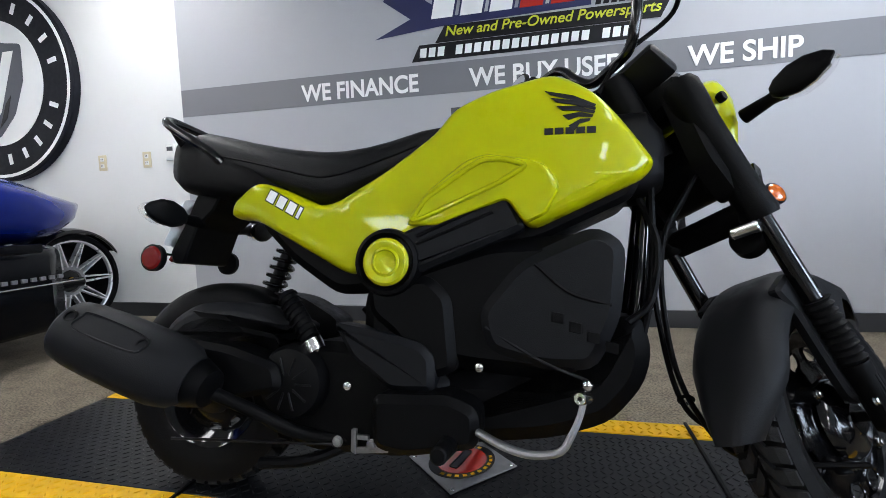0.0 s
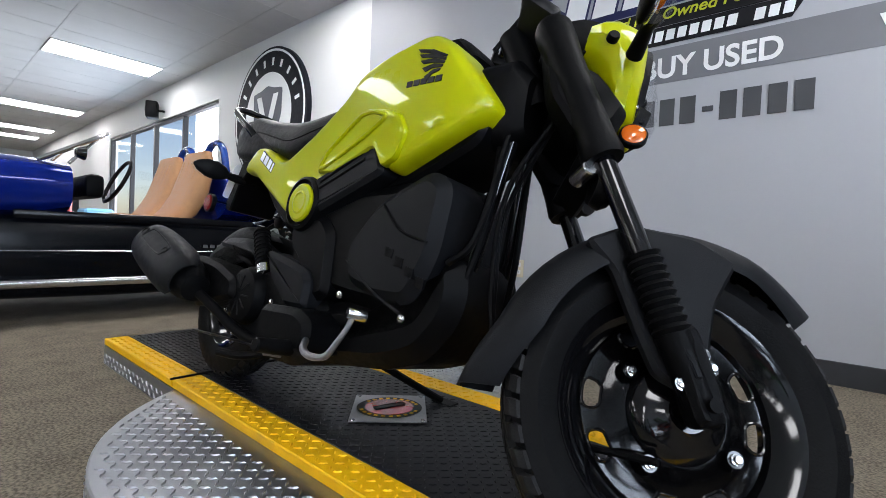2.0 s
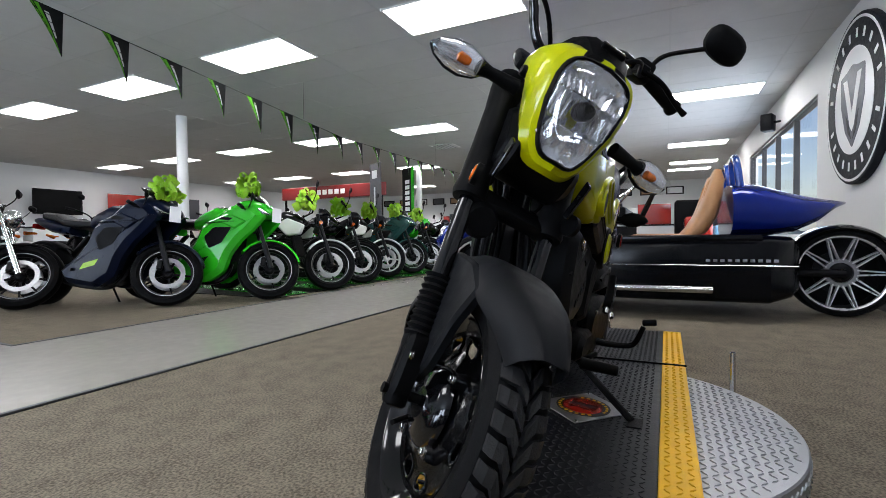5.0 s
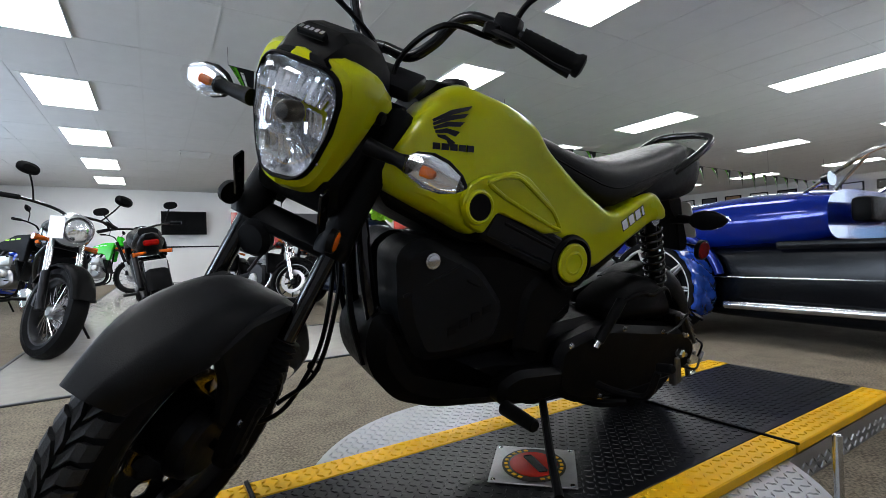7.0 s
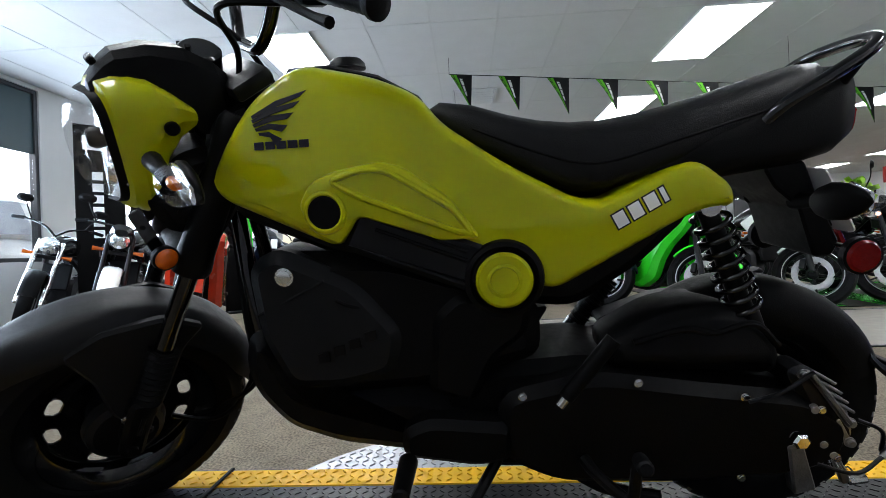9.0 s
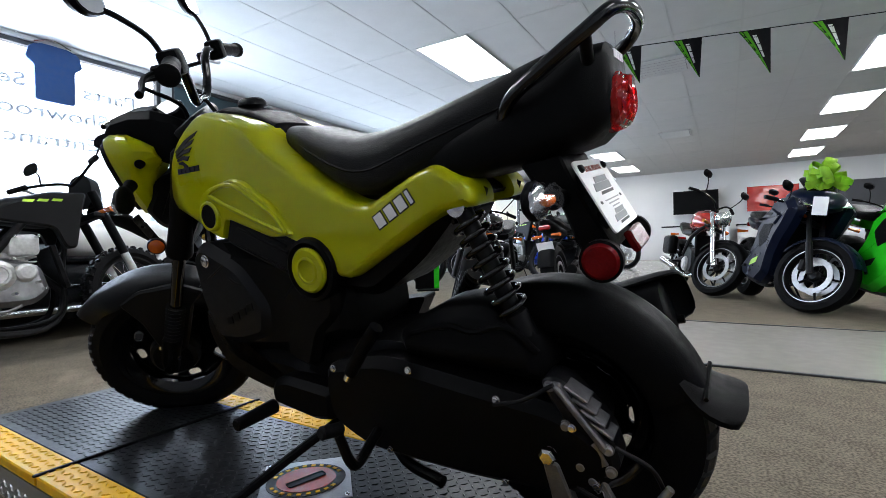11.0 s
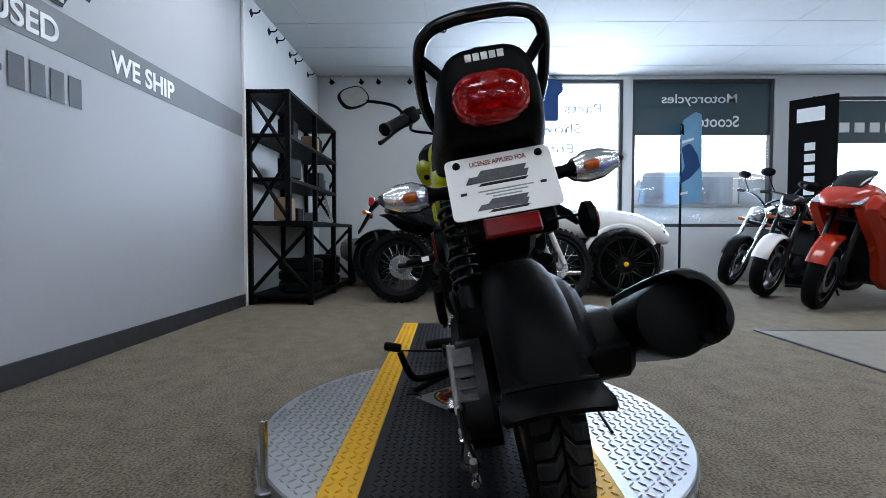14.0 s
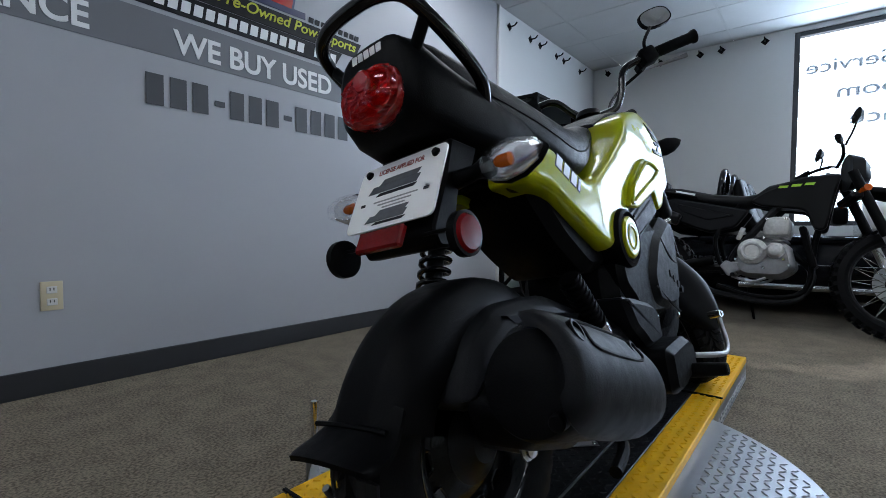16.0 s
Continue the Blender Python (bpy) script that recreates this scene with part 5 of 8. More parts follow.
part("headlight_rim", loft([hs(*q) for q in ((0.650, 0.0775, 0.689, 0.877), (0.662, 0.0768, 0.690, 0.876), (0.666, 0.0745, 0.693, 0.873), (0.662, 0.0712, 0.697, 0.869), (0.640, 0.0707, 0.698, 0.868))], cap=False), M_BLACK, bike, "black headlight rim", smooth=50, m=STEER)
bowl = []
for k in range(13):
    f = k / 12
    bowl.append(hs(0.663 - 0.062 * (1 - (1 - f) ** 2), 0.0722 * (1 - f) + 0.012 * f, 0.696 * (1 - f) + 0.784 * f, 0.870 * (1 - f) + 0.808 * f))
bm = loft(bowl, cap=False)
rng = random.Random(8)
for v in bm.verts:
    v.co.x += 0.0035 * math.sin(v.co.y * 520) * (1 if v.co.z > 0.79 else 0.3) + rng.uniform(-0.0012, 0.0012)
refl = part("headlight_bowl", bm, M_FACET, bike, "chromed headlight reflector with pressed flutes", smooth=8, m=STEER)
for q in range(-5, 6):
    for k, (za, zb, tz) in enumerate(((0.812, 0.862, -24), (0.765, 0.808, 4), (0.708, 0.761, 26))):
        y0 = 0.0122 * q
        half = 0.080 * (1 - (y0 / 0.074) ** 2) ** 0.5
        za, zb = max(za, 0.783 - half), min(zb, 0.783 + half)
        if zb - za < 0.012 or (k == 1 and abs(q) < 2) or (k == 2 and abs(q) > 4):
            continue
        z0 = (za + zb) / 2
        tilt = Matrix.Rotation(radians(-9 * q + rng.uniform(-7, 7)), 4, "Z") @ Matrix.Rotation(radians(tz + rng.uniform(-8, 8)), 4, "Y")
        part("flute", box((0.630 + 2.6 * y0 * y0 + 1.7 * (z0 - 0.783) ** 2, y0, z0), (0.006, 0.0113, zb - za - 0.002), 0.0015, 1, tilt), M_FACET, refl, smooth=30, m=STEER)
part("bulb_shield", lathe([(0, 0.018), (0.012, 0.016), (0.017, 0.008), (0.017, -0.02), (0, -0.02)], 20), M_DARKMET, refl, "dark bulb shield", m=STEER @ pose(0.652, 0, 0.795, 0, 0, -90))
part("headlight_lens", loft([hs(*q) for q in ((0.662, 0.0715, 0.698, 0.868), (0.671, 0.068, 0.702, 0.864), (0.684, 0.054, 0.718, 0.848), (0.692, 0.032, 0.742, 0.824), (0.695, 0.011, 0.770, 0.796))]), M_LENS, bike, "clear domed headlight lens", smooth=60, m=STEER)
part("cowl_top", loft([[(x, u * hw, z0 + v * (z1 - 0.010 - z0)) for u, v in ((-1, 0), (-1, 0.45), (-0.80, 0.86), (-0.52, 1), (0.52, 1), (0.80, 0.86), (1, 0.45), (1, 0))] for x, hw, z0, z1 in ((0.650, 0.040, 0.874, 0.884), (0.646, 0.046, 0.866, 0.896), (0.622, 0.056, 0.858, 0.924), (0.606, 0.060, 0.852, 0.936), (0.560, 0.068, 0.836, 0.944), (0.510, 0.074, 0.800, 0.938), (0.468, 0.070, 0.790, 0.914), (0.450, 0.060, 0.80, 0.896))]), M_BLACK, bike, "black angular plastic instrument cowl", smooth=18, m=STEER)
part("instrument", lathe([(0, 0.006), (0.030, 0.006), (0.035, 0.002), (0.035, -0.03), (0, -0.03)], 28), M_GLOSSB, bike, "round black instrument", m=STEER @ pose(0.478, 0, 0.918, 65))
tb = part("cowl_badge", box((0.633, 0, 0.912), (0.012, 0.05, 0.010), 0.002, 1, Matrix.Rotation(radians(35), 4, "Y")), M_BLACK, bike, m=STEER)
for k in range(5):
    part("emblem_bar", box((0.635, 0.018 - 0.009 * k, 0.9165), (0.008, 0.006, 0.003), 0, 1, Matrix.Rotation(radians(35), 4, "Y")), M_CHROME, tb, smooth=0, m=STEER)
part("lower_cowl", slab([(0.62, 0.70), (0.56, 0.77), (0.50, 0.78), (0.49, 0.68), (0.55, 0.62), (0.60, 0.64)], -0.085, 0.085, 0.02, 0.02, both=True), M_BLACK, bike, "black lower headlight bracket", m=STEER)
part("horn", lathe([(0, 0.014), (0.028, 0.012), (0.036, 0.0), (0.030, -0.018), (0, -0.02)], 24), M_BLACK, bike, m=STEER @ pose(0.60, -0.055, 0.54, 0, 0, -90))
part("lock", rod((0.555, -0.05, 0.545), (0.565, -0.095, 0.545), 0.013, 16, bev=0.002), M_CHROME, bike, "chromed steering lock", m=STEER)
# cables
P = lambda x, y, z: STEER @ Vector((x, y, z))
for k, pts in enumerate(([P(0.395, -0.19, 1.0), P(0.46, -0.12, 0.99), P(0.40, -0.03, 0.93), (0.36, -0.02, 0.85)],
                         [P(0.395, 0.19, 1.0), P(0.47, 0.13, 0.99), P(0.43, 0.05, 0.92), (0.40, 0.06, 0.82)],
                         [P(0.50, -0.03, 0.93), P(0.52, -0.07, 0.72), (0.47, -0.05, 0.55), (0.475, -0.06, 0.36), (0.52, -0.06, 0.24), (0.60, -0.05, 0.17), P(0.72, -0.06, 0.16)],
                         [P(0.50, 0.03, 0.93), P(0.51, -0.05, 0.70), (0.46, -0.03, 0.52), (0.465, -0.04, 0.38), (0.50, -0.055, 0.25), (0.58, -0.05, 0.20)],
                         [P(0.47, 0.0, 0.90), (0.46, 0.02, 0.62), (0.455, 0.03, 0.42), (0.43, 0.05, 0.30)],
                         [P(0.47, -0.02, 0.90), (0.45, -0.05, 0.64), (0.445, -0.07, 0.46), (0.41, -0.08, 0.31)],
                         [(0.43, -0.04, 0.63), (0.455, -0.075, 0.54), (0.44, -0.09, 0.44), (0.40, -0.10, 0.40)])):
    part("cable", tube(pts, 0.0052 if k < 4 else 0.0068, 7, 8), M_BLACK, bike, "black control cable")
part("cable_guide", lathe([(0.010, -0.003), (0.015, 0), (0.010, 0.003)], 16, closed=True), M_BLACK, bike, m=Matrix.Translation((0.50, -0.058, 0.265)) @ pose(0, 0, 0, 40))

# ---- turntable and lift deck ----
def lozenges(spots, z, L=0.023, W=0.0065, h=0.0030, wallm=None):
    """Raised tread marks, turned this way and that."""
    verts, faces = [], []
    for i, (x, y, a) in enumerate(spots):
        c, s = math.cos(a), math.sin(a)
        ring = [(-L / 2, 0), (0, -W / 2), (L / 2, 0), (0, W / 2)]
        top = [(-L * 0.3, 0), (0, -W * 0.2), (L * 0.3, 0), (0, W * 0.2)]
        b = len(verts)
        verts += [(x + u * c - v * s, y + u * s + v * c, z) for u, v in ring] + [(x + u * c - v * s, y + u * s + v * c, z + h) for u, v in top]
        faces += [(b + k, b + (k + 1) % 4, b + 4 + (k + 1) % 4, b + 4 + k) for k in range(4)] + [(b + 4, b + 5, b + 6, b + 7)]
    me = bpy.data.meshes.new("tread_pattern")
    me.from_pydata(verts, [], faces)
    bm = bmesh.new()
    bm.from_mesh(me)
    bpy.data.meshes.remove(me)
    if wallm is not None:
        bm.transform(wallm)
    return bm


def grid(x0, x1, y0, y1, step=0.0235, keep=None):
    out = []
    for i in range(int((x1 - x0) / step)):
        for j in range(int((y1 - y0) / step)):
            x, y = x0 + (i + 0.5) * step, y0 + (j + 0.5) * step
            if keep is None or keep(x, y):
                out.append((x, y, radians(45 if (i + j) % 2 else -45)))
    return out


TC, TR, TH = (-0.03, 0.05), 0.605, 0.079
turn = empty("turntable", pose(TC[0], TC[1], 0), "round galvanised tread-plate turntable on the carpet", "turntable")
part("disc", lathe([(0, 0), (TR - 0.004, 0), (TR, 0.004), (TR, TH - 0.004), (TR - 0.004, TH), (0, TH)], 96, pose(0, 0, 0, 90)), M_STEEL, turn, "bright steel disc")
bm = lozenges(grid(-TR, TR, -TR, TR, keep=lambda x, y: x * x + y * y < (TR - 0.02) ** 2 and abs(y) > 0.33), TH)
part("tread_pattern", bm, M_STEEL, turn, "raised lozenge tread pattern", smooth=0)["kind"] = "stuff"
rim = []
for k in range(128):
    for j in (0, 1):
        a = 2 * math.pi * (k + 0.5 * j) / 128
        m = Matrix.Rotation(a, 4, "Z") @ Matrix.Translation((TR, 0, 0.026 + 0.03 * j)) @ pose(0, 0, 0, 90, 0, 90)
        rim.append(lozenges([(0, 0, radians(45 if j else -45))], 0, wallm=m))
part("rim_pattern", join(*rim), M_STEEL, turn, "raised lozenge tread pattern round the rim", smooth=0)["kind"] = "stuff"
DX0, DX1, DY0, DY1, DZ = -1.32, 1.311, -0.238, 0.387, 0.103
deck = empty("lift_deck", pose(0, 0, 0), "black tread-plate motorcycle deck with yellow edges on the turntable", "lift deck")
SEAMS = (DX0, -0.585, 0.642, DX1)
for x0, x1 in zip(SEAMS, SEAMS[1:]):
    part("deck_plate", box(((x0 + x1) / 2, (DY0 + DY1) / 2, DZ - 0.0125), (x1 - x0 - 0.008, DY1 - DY0 - 0.172, 0.025), 0.002, 1), M_PLATB, deck, "black tread plate", smooth=0)
    for y in (DY0 + 0.043, DY1 - 0.043):
        part("edge_strip", box(((x0 + x1) / 2, y, DZ - 0.012), (x1 - x0 - 0.008, 0.085, 0.026), 0.003, 1), M_STRIPE, deck, "worn yellow painted edge strip", smooth=0)
    for y, s in ((DY0, -1), (DY1, 1)):
        if x0 < -0.6 or x1 > 0.7:
            xa, xb = (x0, -0.5) if x0 < -0.6 else (0.5, x1)
            part("skirt", box(((xa + xb) / 2, y - s * 0.004, (DZ - 0.026) / 2), (xb - xa, 0.006, DZ - 0.028)), M_STEEL, deck, "steel tread-plate skirt", smooth=0)
            m = Matrix.Translation(((xa + xb) / 2, y - s * 0.001, (DZ - 0.026) / 2)) @ pose(0, 0, 0, 90, 0, 0 if s < 0 else 180)
            part("skirt_pattern", lozenges(grid(-(xb - xa) / 2 + 0.01, (xb - xa) / 2 - 0.01, -0.035, 0.035), 0, wallm=m), M_STEEL, deck, smooth=0)["kind"] = "stuff"
for x in (DX0, DX1):
    part("end_plate", box((x, (DY0 + DY1) / 2, (DZ - 0.028) / 2), (0.006, DY1 - DY0 - 0.01, DZ - 0.028)), M_STEEL, deck, smooth=0)
for x in SEAMS[1:-1]:
    part("strap", box((x, (DY0 + DY1) / 2, DZ + 0.003), (0.010, DY1 - DY0 + 0.01, 0.006), 0.002, 1), M_BLACK, deck, "black seam strip")
part("tread_pattern", lozenges(grid(DX0 + 0.02, DX1 - 0.02, DY0 + 0.09, DY1 - 0.09, 0.0195), DZ, L=0.018, W=0.0052, h=0.0016), M_PLATB, deck, "raised lozenge tread pattern", smooth=0)["kind"] = "stuff"
part("stripe_pattern", lozenges(grid(DX0 + 0.02, DX1 - 0.02, DY0 + 0.008, DY0 + 0.08, 0.024) + grid(DX0 + 0.02, DX1 - 0.02, DY1 - 0.08, DY1 - 0.008, 0.024), DZ + 0.001, L=0.020, W=0.006), M_STRIPE, deck, "raised lozenge tread pattern", smooth=0)["kind"] = "stuff"
# square badge, its corner to the front
badge = empty("badge_plate", pose(0.045, 0.085, DZ, 0, 0, 45), "square aluminium badge with a red oval on the deck", "badge")
part("plate", box((0, 0, 0.0035), (0.198, 0.198, 0.003), 0.001, 1), M_ALU, badge, smooth=0)
for r, z, mt, lb in ((0.088, 0.0054, M_INK, "black ring"), (0.066, 0.0064, M_RPAINT, "red oval")):
    part("oval", lathe([(0, 0), (r, 0), (r, 0.001), (0, 0.001)], 40, Matrix.Translation((0, 0, z)) @ Matrix.Diagonal((1, 0.86, 1, 1)) @ pose(0, 0, 0, 90)), mt, badge, lb, smooth=0)
for k in range(22):
    a = radians(-160 + 15 * k)
    if k in (10, 11, 21):
        continue
    part("letter_bar", box((0.077 * math.cos(a), 0.066 * math.sin(a), 0.0068), (0.008, 0.010, 0.0012), 0, 1, Matrix.Rotation(a, 4, "Z")), M_STRIPE, badge, smooth=0)
part("figure_bar", box((0, 0.004, 0.0078), (0.09, 0.022, 0.0012), 0.003, 1, Matrix.Rotation(0.5, 4, "Z")), M_INK, badge)
for sx in (-1, 1):
    for sy in (-1, 1):
        part("screw", lathe([(0, 0.003), (0.005, 0.002), (0.006, 0)], 10, Matrix.Translation((sx * 0.088, sy * 0.088, 0.005)) @ pose(0, 0, 0, 90)), M_CHROME, badge)
# the turntable's locking pin
pin = empty("locking_pin", pose(-0.41, 0.53, 0.0), "steel locking pin at the rim of the turntable", "pin")
part("post", rod((0, 0, 0.0), (0, 0, 0.215), 0.009, 12, bev=0.002), M_CHROME, pin)
part("socket", rod((0, 0, 0), (0, 0, 0.06), 0.022, 16, bev=0.003), M_ALU, pin)

# ---- two open three-wheelers ----
def car_wheel(parent, c, R, W, style_mat, flip_y=1):
    """Low-profile tyre and multi-spoke rim; axis along x, outer face to +x."""
    root = new("wheel")
    root.parent = parent
    T = Matrix.Translation(c) @ Matrix.Rotation(radians(-90), 4, "Z") @ flip(flip_y)
    h, rr = W / 2, R * 0.845
    prof = [(rr, h * 0.8), (rr + 0.01, h), (R * 0.95, h), (R * 0.99, h * 0.8), (R, h * 0.4), (R, -h * 0.4), (R * 0.99, -h * 0.8), (R * 0.95, -h), (rr, -h * 0.8)]
    part("tyre", lathe(prof, 48, closed=True), M_RUBBER, root, "low-profile black tyre", m=T)
    rim = part("rim", lathe([(rr + 0.002, h * 0.86), (rr - 0.009, h * 0.82), (rr - 0.012, h * 0.66), (rr - 0.004, h * 0.60)], 48, closed=True), style_mat, root, "multi-spoke alloy rim", m=T)
    part("rim_barrel", lathe([(rr - 0.006, h * 0.64), (rr - 0.02, h * 0.3), (rr - 0.02, -h * 0.8), (rr, -h * 0.8)], 48), M_DARKMET, root, m=T)
    part("back_plate", lathe([(0, -h * 0.2), (rr - 0.02, -h * 0.2), (rr - 0.02, -h * 0.3), (0, -h * 0.3)], 40), M_BLACK, root, m=T)
    for k in range(10):
        for e in (-1, 1):
            a = 2 * math.pi * k / 10 + e * 0.030
            a2 = 2 * math.pi * k / 10 + e * 0.200
            p = [Vector((0.095 * math.cos(a2), h * 0.52, 0.095 * math.sin(a2))), Vector(((rr - 0.012) * math.cos(a), h * 0.78, (rr - 0.012) * math.sin(a)))]
            part("spoke", loft([[q + Vector((0, o, 0)) + Vector((-math.sin(a), 0, math.cos(a))) * e * wd for e, o in ((-1, 0.006), (1, 0.006), (1.3, -0.03), (-1.3, -0.03))] for q, wd in zip(p, (0.0048, 0.0036))]), style_mat, rim, m=T)
    part("hub", lathe([(0, h * 0.62), (0.025, h * 0.62), (0.03, h * 0.52), (0.068, h * 0.5), (0.072, h * 0.3), (0, h * 0.2)], 24), M_GLOSSB if style_mat is not M_GLOSSB else M_DARKMET, rim, m=T)
    part("hub_cap", lathe([(0, h * 0.70), (0.022, h * 0.68), (0.026, h * 0.6)], 20), M_STRIPE if style_mat is not M_RED else M_RED, rim, "small yellow hub cap", m=T)
    part("hub_ring", lathe([(0.076, h * 0.56), (0.104, h * 0.56), (0.108, h * 0.5), (0.104, h * 0.3), (0.076, h * 0.3)], 32, closed=True), M_ALU if style_mat is not M_GLOSSB else style_mat, rim, m=T)
    part("brake_disc", lathe([(0, 0), (0.16, 0), (0.16, -0.012), (0, -0.012)], 32), M_DARKMET, root, m=T)
    return root


def csec(y, hw, z0, z1, p=3.2, n=26):
    return ellipse((0, y, (z0 + z1) / 2), hw, (z1 - z0) / 2, n, p, Vector((1, 0, 0)), Vector((0, 0, 1)))


def roadster(m, paint, rim_mat, label, seats_mat, tail_paint):
    """Nose to -y; the origin on the ground between front and rear axle."""
    root = empty("roadster", m, label, "car")
    FY, RY, R = -1.14, 1.42, 0.325
    # lower tub and upper body
    part("lower_body", loft([csec(y, hw, z0, z1, 9) for y, hw, z0, z1 in ((-1.70, 0.40, 0.22, 0.50), (-1.60, 0.54, 0.20, 0.55), (-1.40, 0.58, 0.18, 0.58), (-0.8, 0.60, 0.13, 0.60), (0.0, 0.63, 0.12, 0.61), (0.9, 0.60, 0.12, 0.61), (1.05, 0.48, 0.16, 0.60), (1.12, 0.30, 0.20, 0.56))]), M_CARBLK, root, "gloss black lower body")
    part("bonnet", loft([csec(y, hw, z0, z1, 3.4) for y, hw, z0, z1 in ((-1.75, 0.40, 0.51, 0.60), (-1.70, 0.52, 0.50, 0.67), (-1.58, 0.60, 0.49, 0.77), (-1.38, 0.645, 0.50, 0.86), (-1.10, 0.655, 0.52, 0.91), (-0.70, 0.65, 0.55, 0.935), (-0.32, 0.64, 0.57, 0.93), (-0.20, 0.62, 0.60, 0.915))]), paint, root, "painted bonnet and nose", smooth=50)
    part("tail_body", loft([csec(y + RY, hw, z0, z1, 3) for y, hw, z0, z1 in ((-0.74, 0.58, 0.60, 1.00), (-0.68, 0.57, 0.60, 1.02), (-0.52, 0.55, 0.60, 0.985), (-0.34, 0.49, 0.62, 0.92), (-0.20, 0.41, 0.69, 0.885), (-0.08, 0.29, 0.79, 0.86), (0.0, 0.15, 0.825, 0.85), (0.03, 0.05, 0.84, 0.85))]), tail_paint, root, "tail sweeping to a raised point", smooth=50)
    for s in (1, -1):
        part("door_panel", box((s * 0.622, 0.20, 0.595), (0.03, 1.30, 0.05), 0.012, 2), M_CARBLK, root, "black cockpit side")
        part("side_stripe", box((s * 0.634, 0.1, 0.40), (0.010, 1.9, 0.007), 0.003, 1), M_CHROME, root)
        for k in range(10):
            part("name_block", box((s * 0.628, 0.52 + 0.045 * k, 0.435), (0.012, 0.026, 0.020), 0.001, 1), M_ALU, root, smooth=0)
        part("side_pipe", rod((s * 0.64, -0.75, 0.225), (s * 0.64, 0.55, 0.225), 0.026, 16, bev=0.004), M_CHROME, root, "chromed side exhaust pipe")
        w = car_wheel(root, (s * 0.75, FY, R), R, 0.215, rim_mat)
        if s < 0:
            for o in w.children_recursive:
                o.data = o.data.copy()
                o.data.transform(Matrix.Translation((-0.75, FY, R)) @ Matrix.Rotation(radians(180), 4, "Z") @ Matrix.Translation((0.75, -FY, -R)))
        # wing lip over the wheel and a cycle fender wrapped in film
        wing = Matrix.Translation((s * 0.655, FY, R)) @ Matrix.Rotation(radians(90), 4, "Z")
        part("wheel_arch", arc_shell((0, 0, 0), R + 0.085, 14, 150, 0.035, 0.02, 0.02, 22), paint, root, "painted flared wheel arch", m=wing)
        fm = arc_shell((0, 0, 0), R + 0.030, -28, 92, 0.115, 0.03, 0.006, 40)
        rng = random.Random(5)
        for v in fm.verts:
            v.co += v.co.normalized() * (0.006 * math.sin(v.co.y * 55 + math.atan2(v.co.z, v.co.x) * 23) + rng.uniform(-0.004, 0.004))
        part("cycle_fender", fm, M_FILM if paint is M_BLUE else M_BLACK, root, "cycle fender wrapped in crumpled blue film" if paint is M_BLUE else "black cycle fender", smooth=25, m=Matrix.Translation((s * 0.75, FY, R)) @ Matrix.Rotation(radians(90), 4, "Z"))
        part("fender_stay", tube([(s * 0.60, FY + 0.1, 0.45), (s * 0.70, FY + 0.12, 0.62)], 0.012, 8), M_GLOSSB, root)
        part("suspension_arm", tube([(s * 0.45, FY, 0.30), (s * 0.68, FY, 0.31)], 0.016, 8), M_DARKMET, root)
        # seats
        back = ((0.34, 0.60, 0.10), (0.40, 0.66, 0.13), (0.47, 0.78, 0.13), (0.52, 0.92, 0.11), (0.555, 1.04, 0.09), (0.575, 1.10, 0.05))
        st = part("seat", loft([ellipse((s * 0.27, y + 0.5 * th, z), 0.235 - 0.03 * max(0, z - 0.95) / 0.15, th * 0.55, 20, 3.4, Vector((1, 0, 0)), Vector((0, 0.93, -0.30))) for y, z, th in back]), seats_mat, root, "slanted leather seatback", smooth=50)
        for k in range(4):
            part("stitch_line", tube([(s * 0.27 - 0.12 + 0.08 * k, y - 0.004, z) for y, z, th in back[1:-1]], 0.004, 5, 3), seats_mat, st)
        part("seat_base", box((s * 0.27, 0.20, 0.58), (0.46, 0.42, 0.10), 0.03, 2), seats_mat, root)
        part("roll_hoop", tube([(s * 0.27 - 0.16, 0.74, 0.94), (s * 0.27 - 0.13, 0.72, 1.14), (s * 0.27, 0.72, 1.20), (s * 0.27 + 0.13, 0.72, 1.14), (s * 0.27 + 0.16, 0.74, 0.94)], 0.026, 12), M_FILM if paint is M_BLUE else M_GLOSSB, root, "roll hoop wrapped in blue film" if paint is M_BLUE else "black roll hoop")
        part("door_mirror", loft([ellipse((s * 0.66, -0.16 - 0.02 * k, 0.95), 0.06 - 0.012 * k, 0.04 - 0.008 * k, 14, 2.4, Vector((1, 0, 0))) for k in range(3)]), M_GLOSSB, root)
        part("windscreen_post", tube([(s * 0.50, -0.20, 0.90), (s * 0.485, -0.06, 1.07)], 0.010, 8), M_CHROME, root)
    part("windscreen", box((0, -0.17, 1.0), (0.96, 0.006, 0.36), 0.002, 1, Matrix.Rotation(radians(-57), 4, "X")), M_LENS, root, "low clear windscreen")
    part("windscreen_frame", tube([(-0.52, -0.34, 0.90), (-0.48, -0.02, 1.10), (0, 0.0, 1.12), (0.48, -0.02, 1.10), (0.52, -0.34, 0.90)], 0.013, 8), M_CHROME, root)
    part("steering_wheel", lathe([(0.15, -0.012), (0.165, 0), (0.15, 0.012), (0.135, 0)], 32, Matrix.Translation((0.26, 0.10, 0.84)) @ pose(0, 0, 0, -25), closed=True), M_BLACK, root)
    part("dashboard", box((0, -0.08, 0.78), (1.08, 0.10, 0.14), 0.03, 2), M_BLACK, root)
    part("cockpit_floor", box((0, 0.30, 0.50), (1.1, 0.9, 0.03), 0.01, 1), M_BLACK, root)
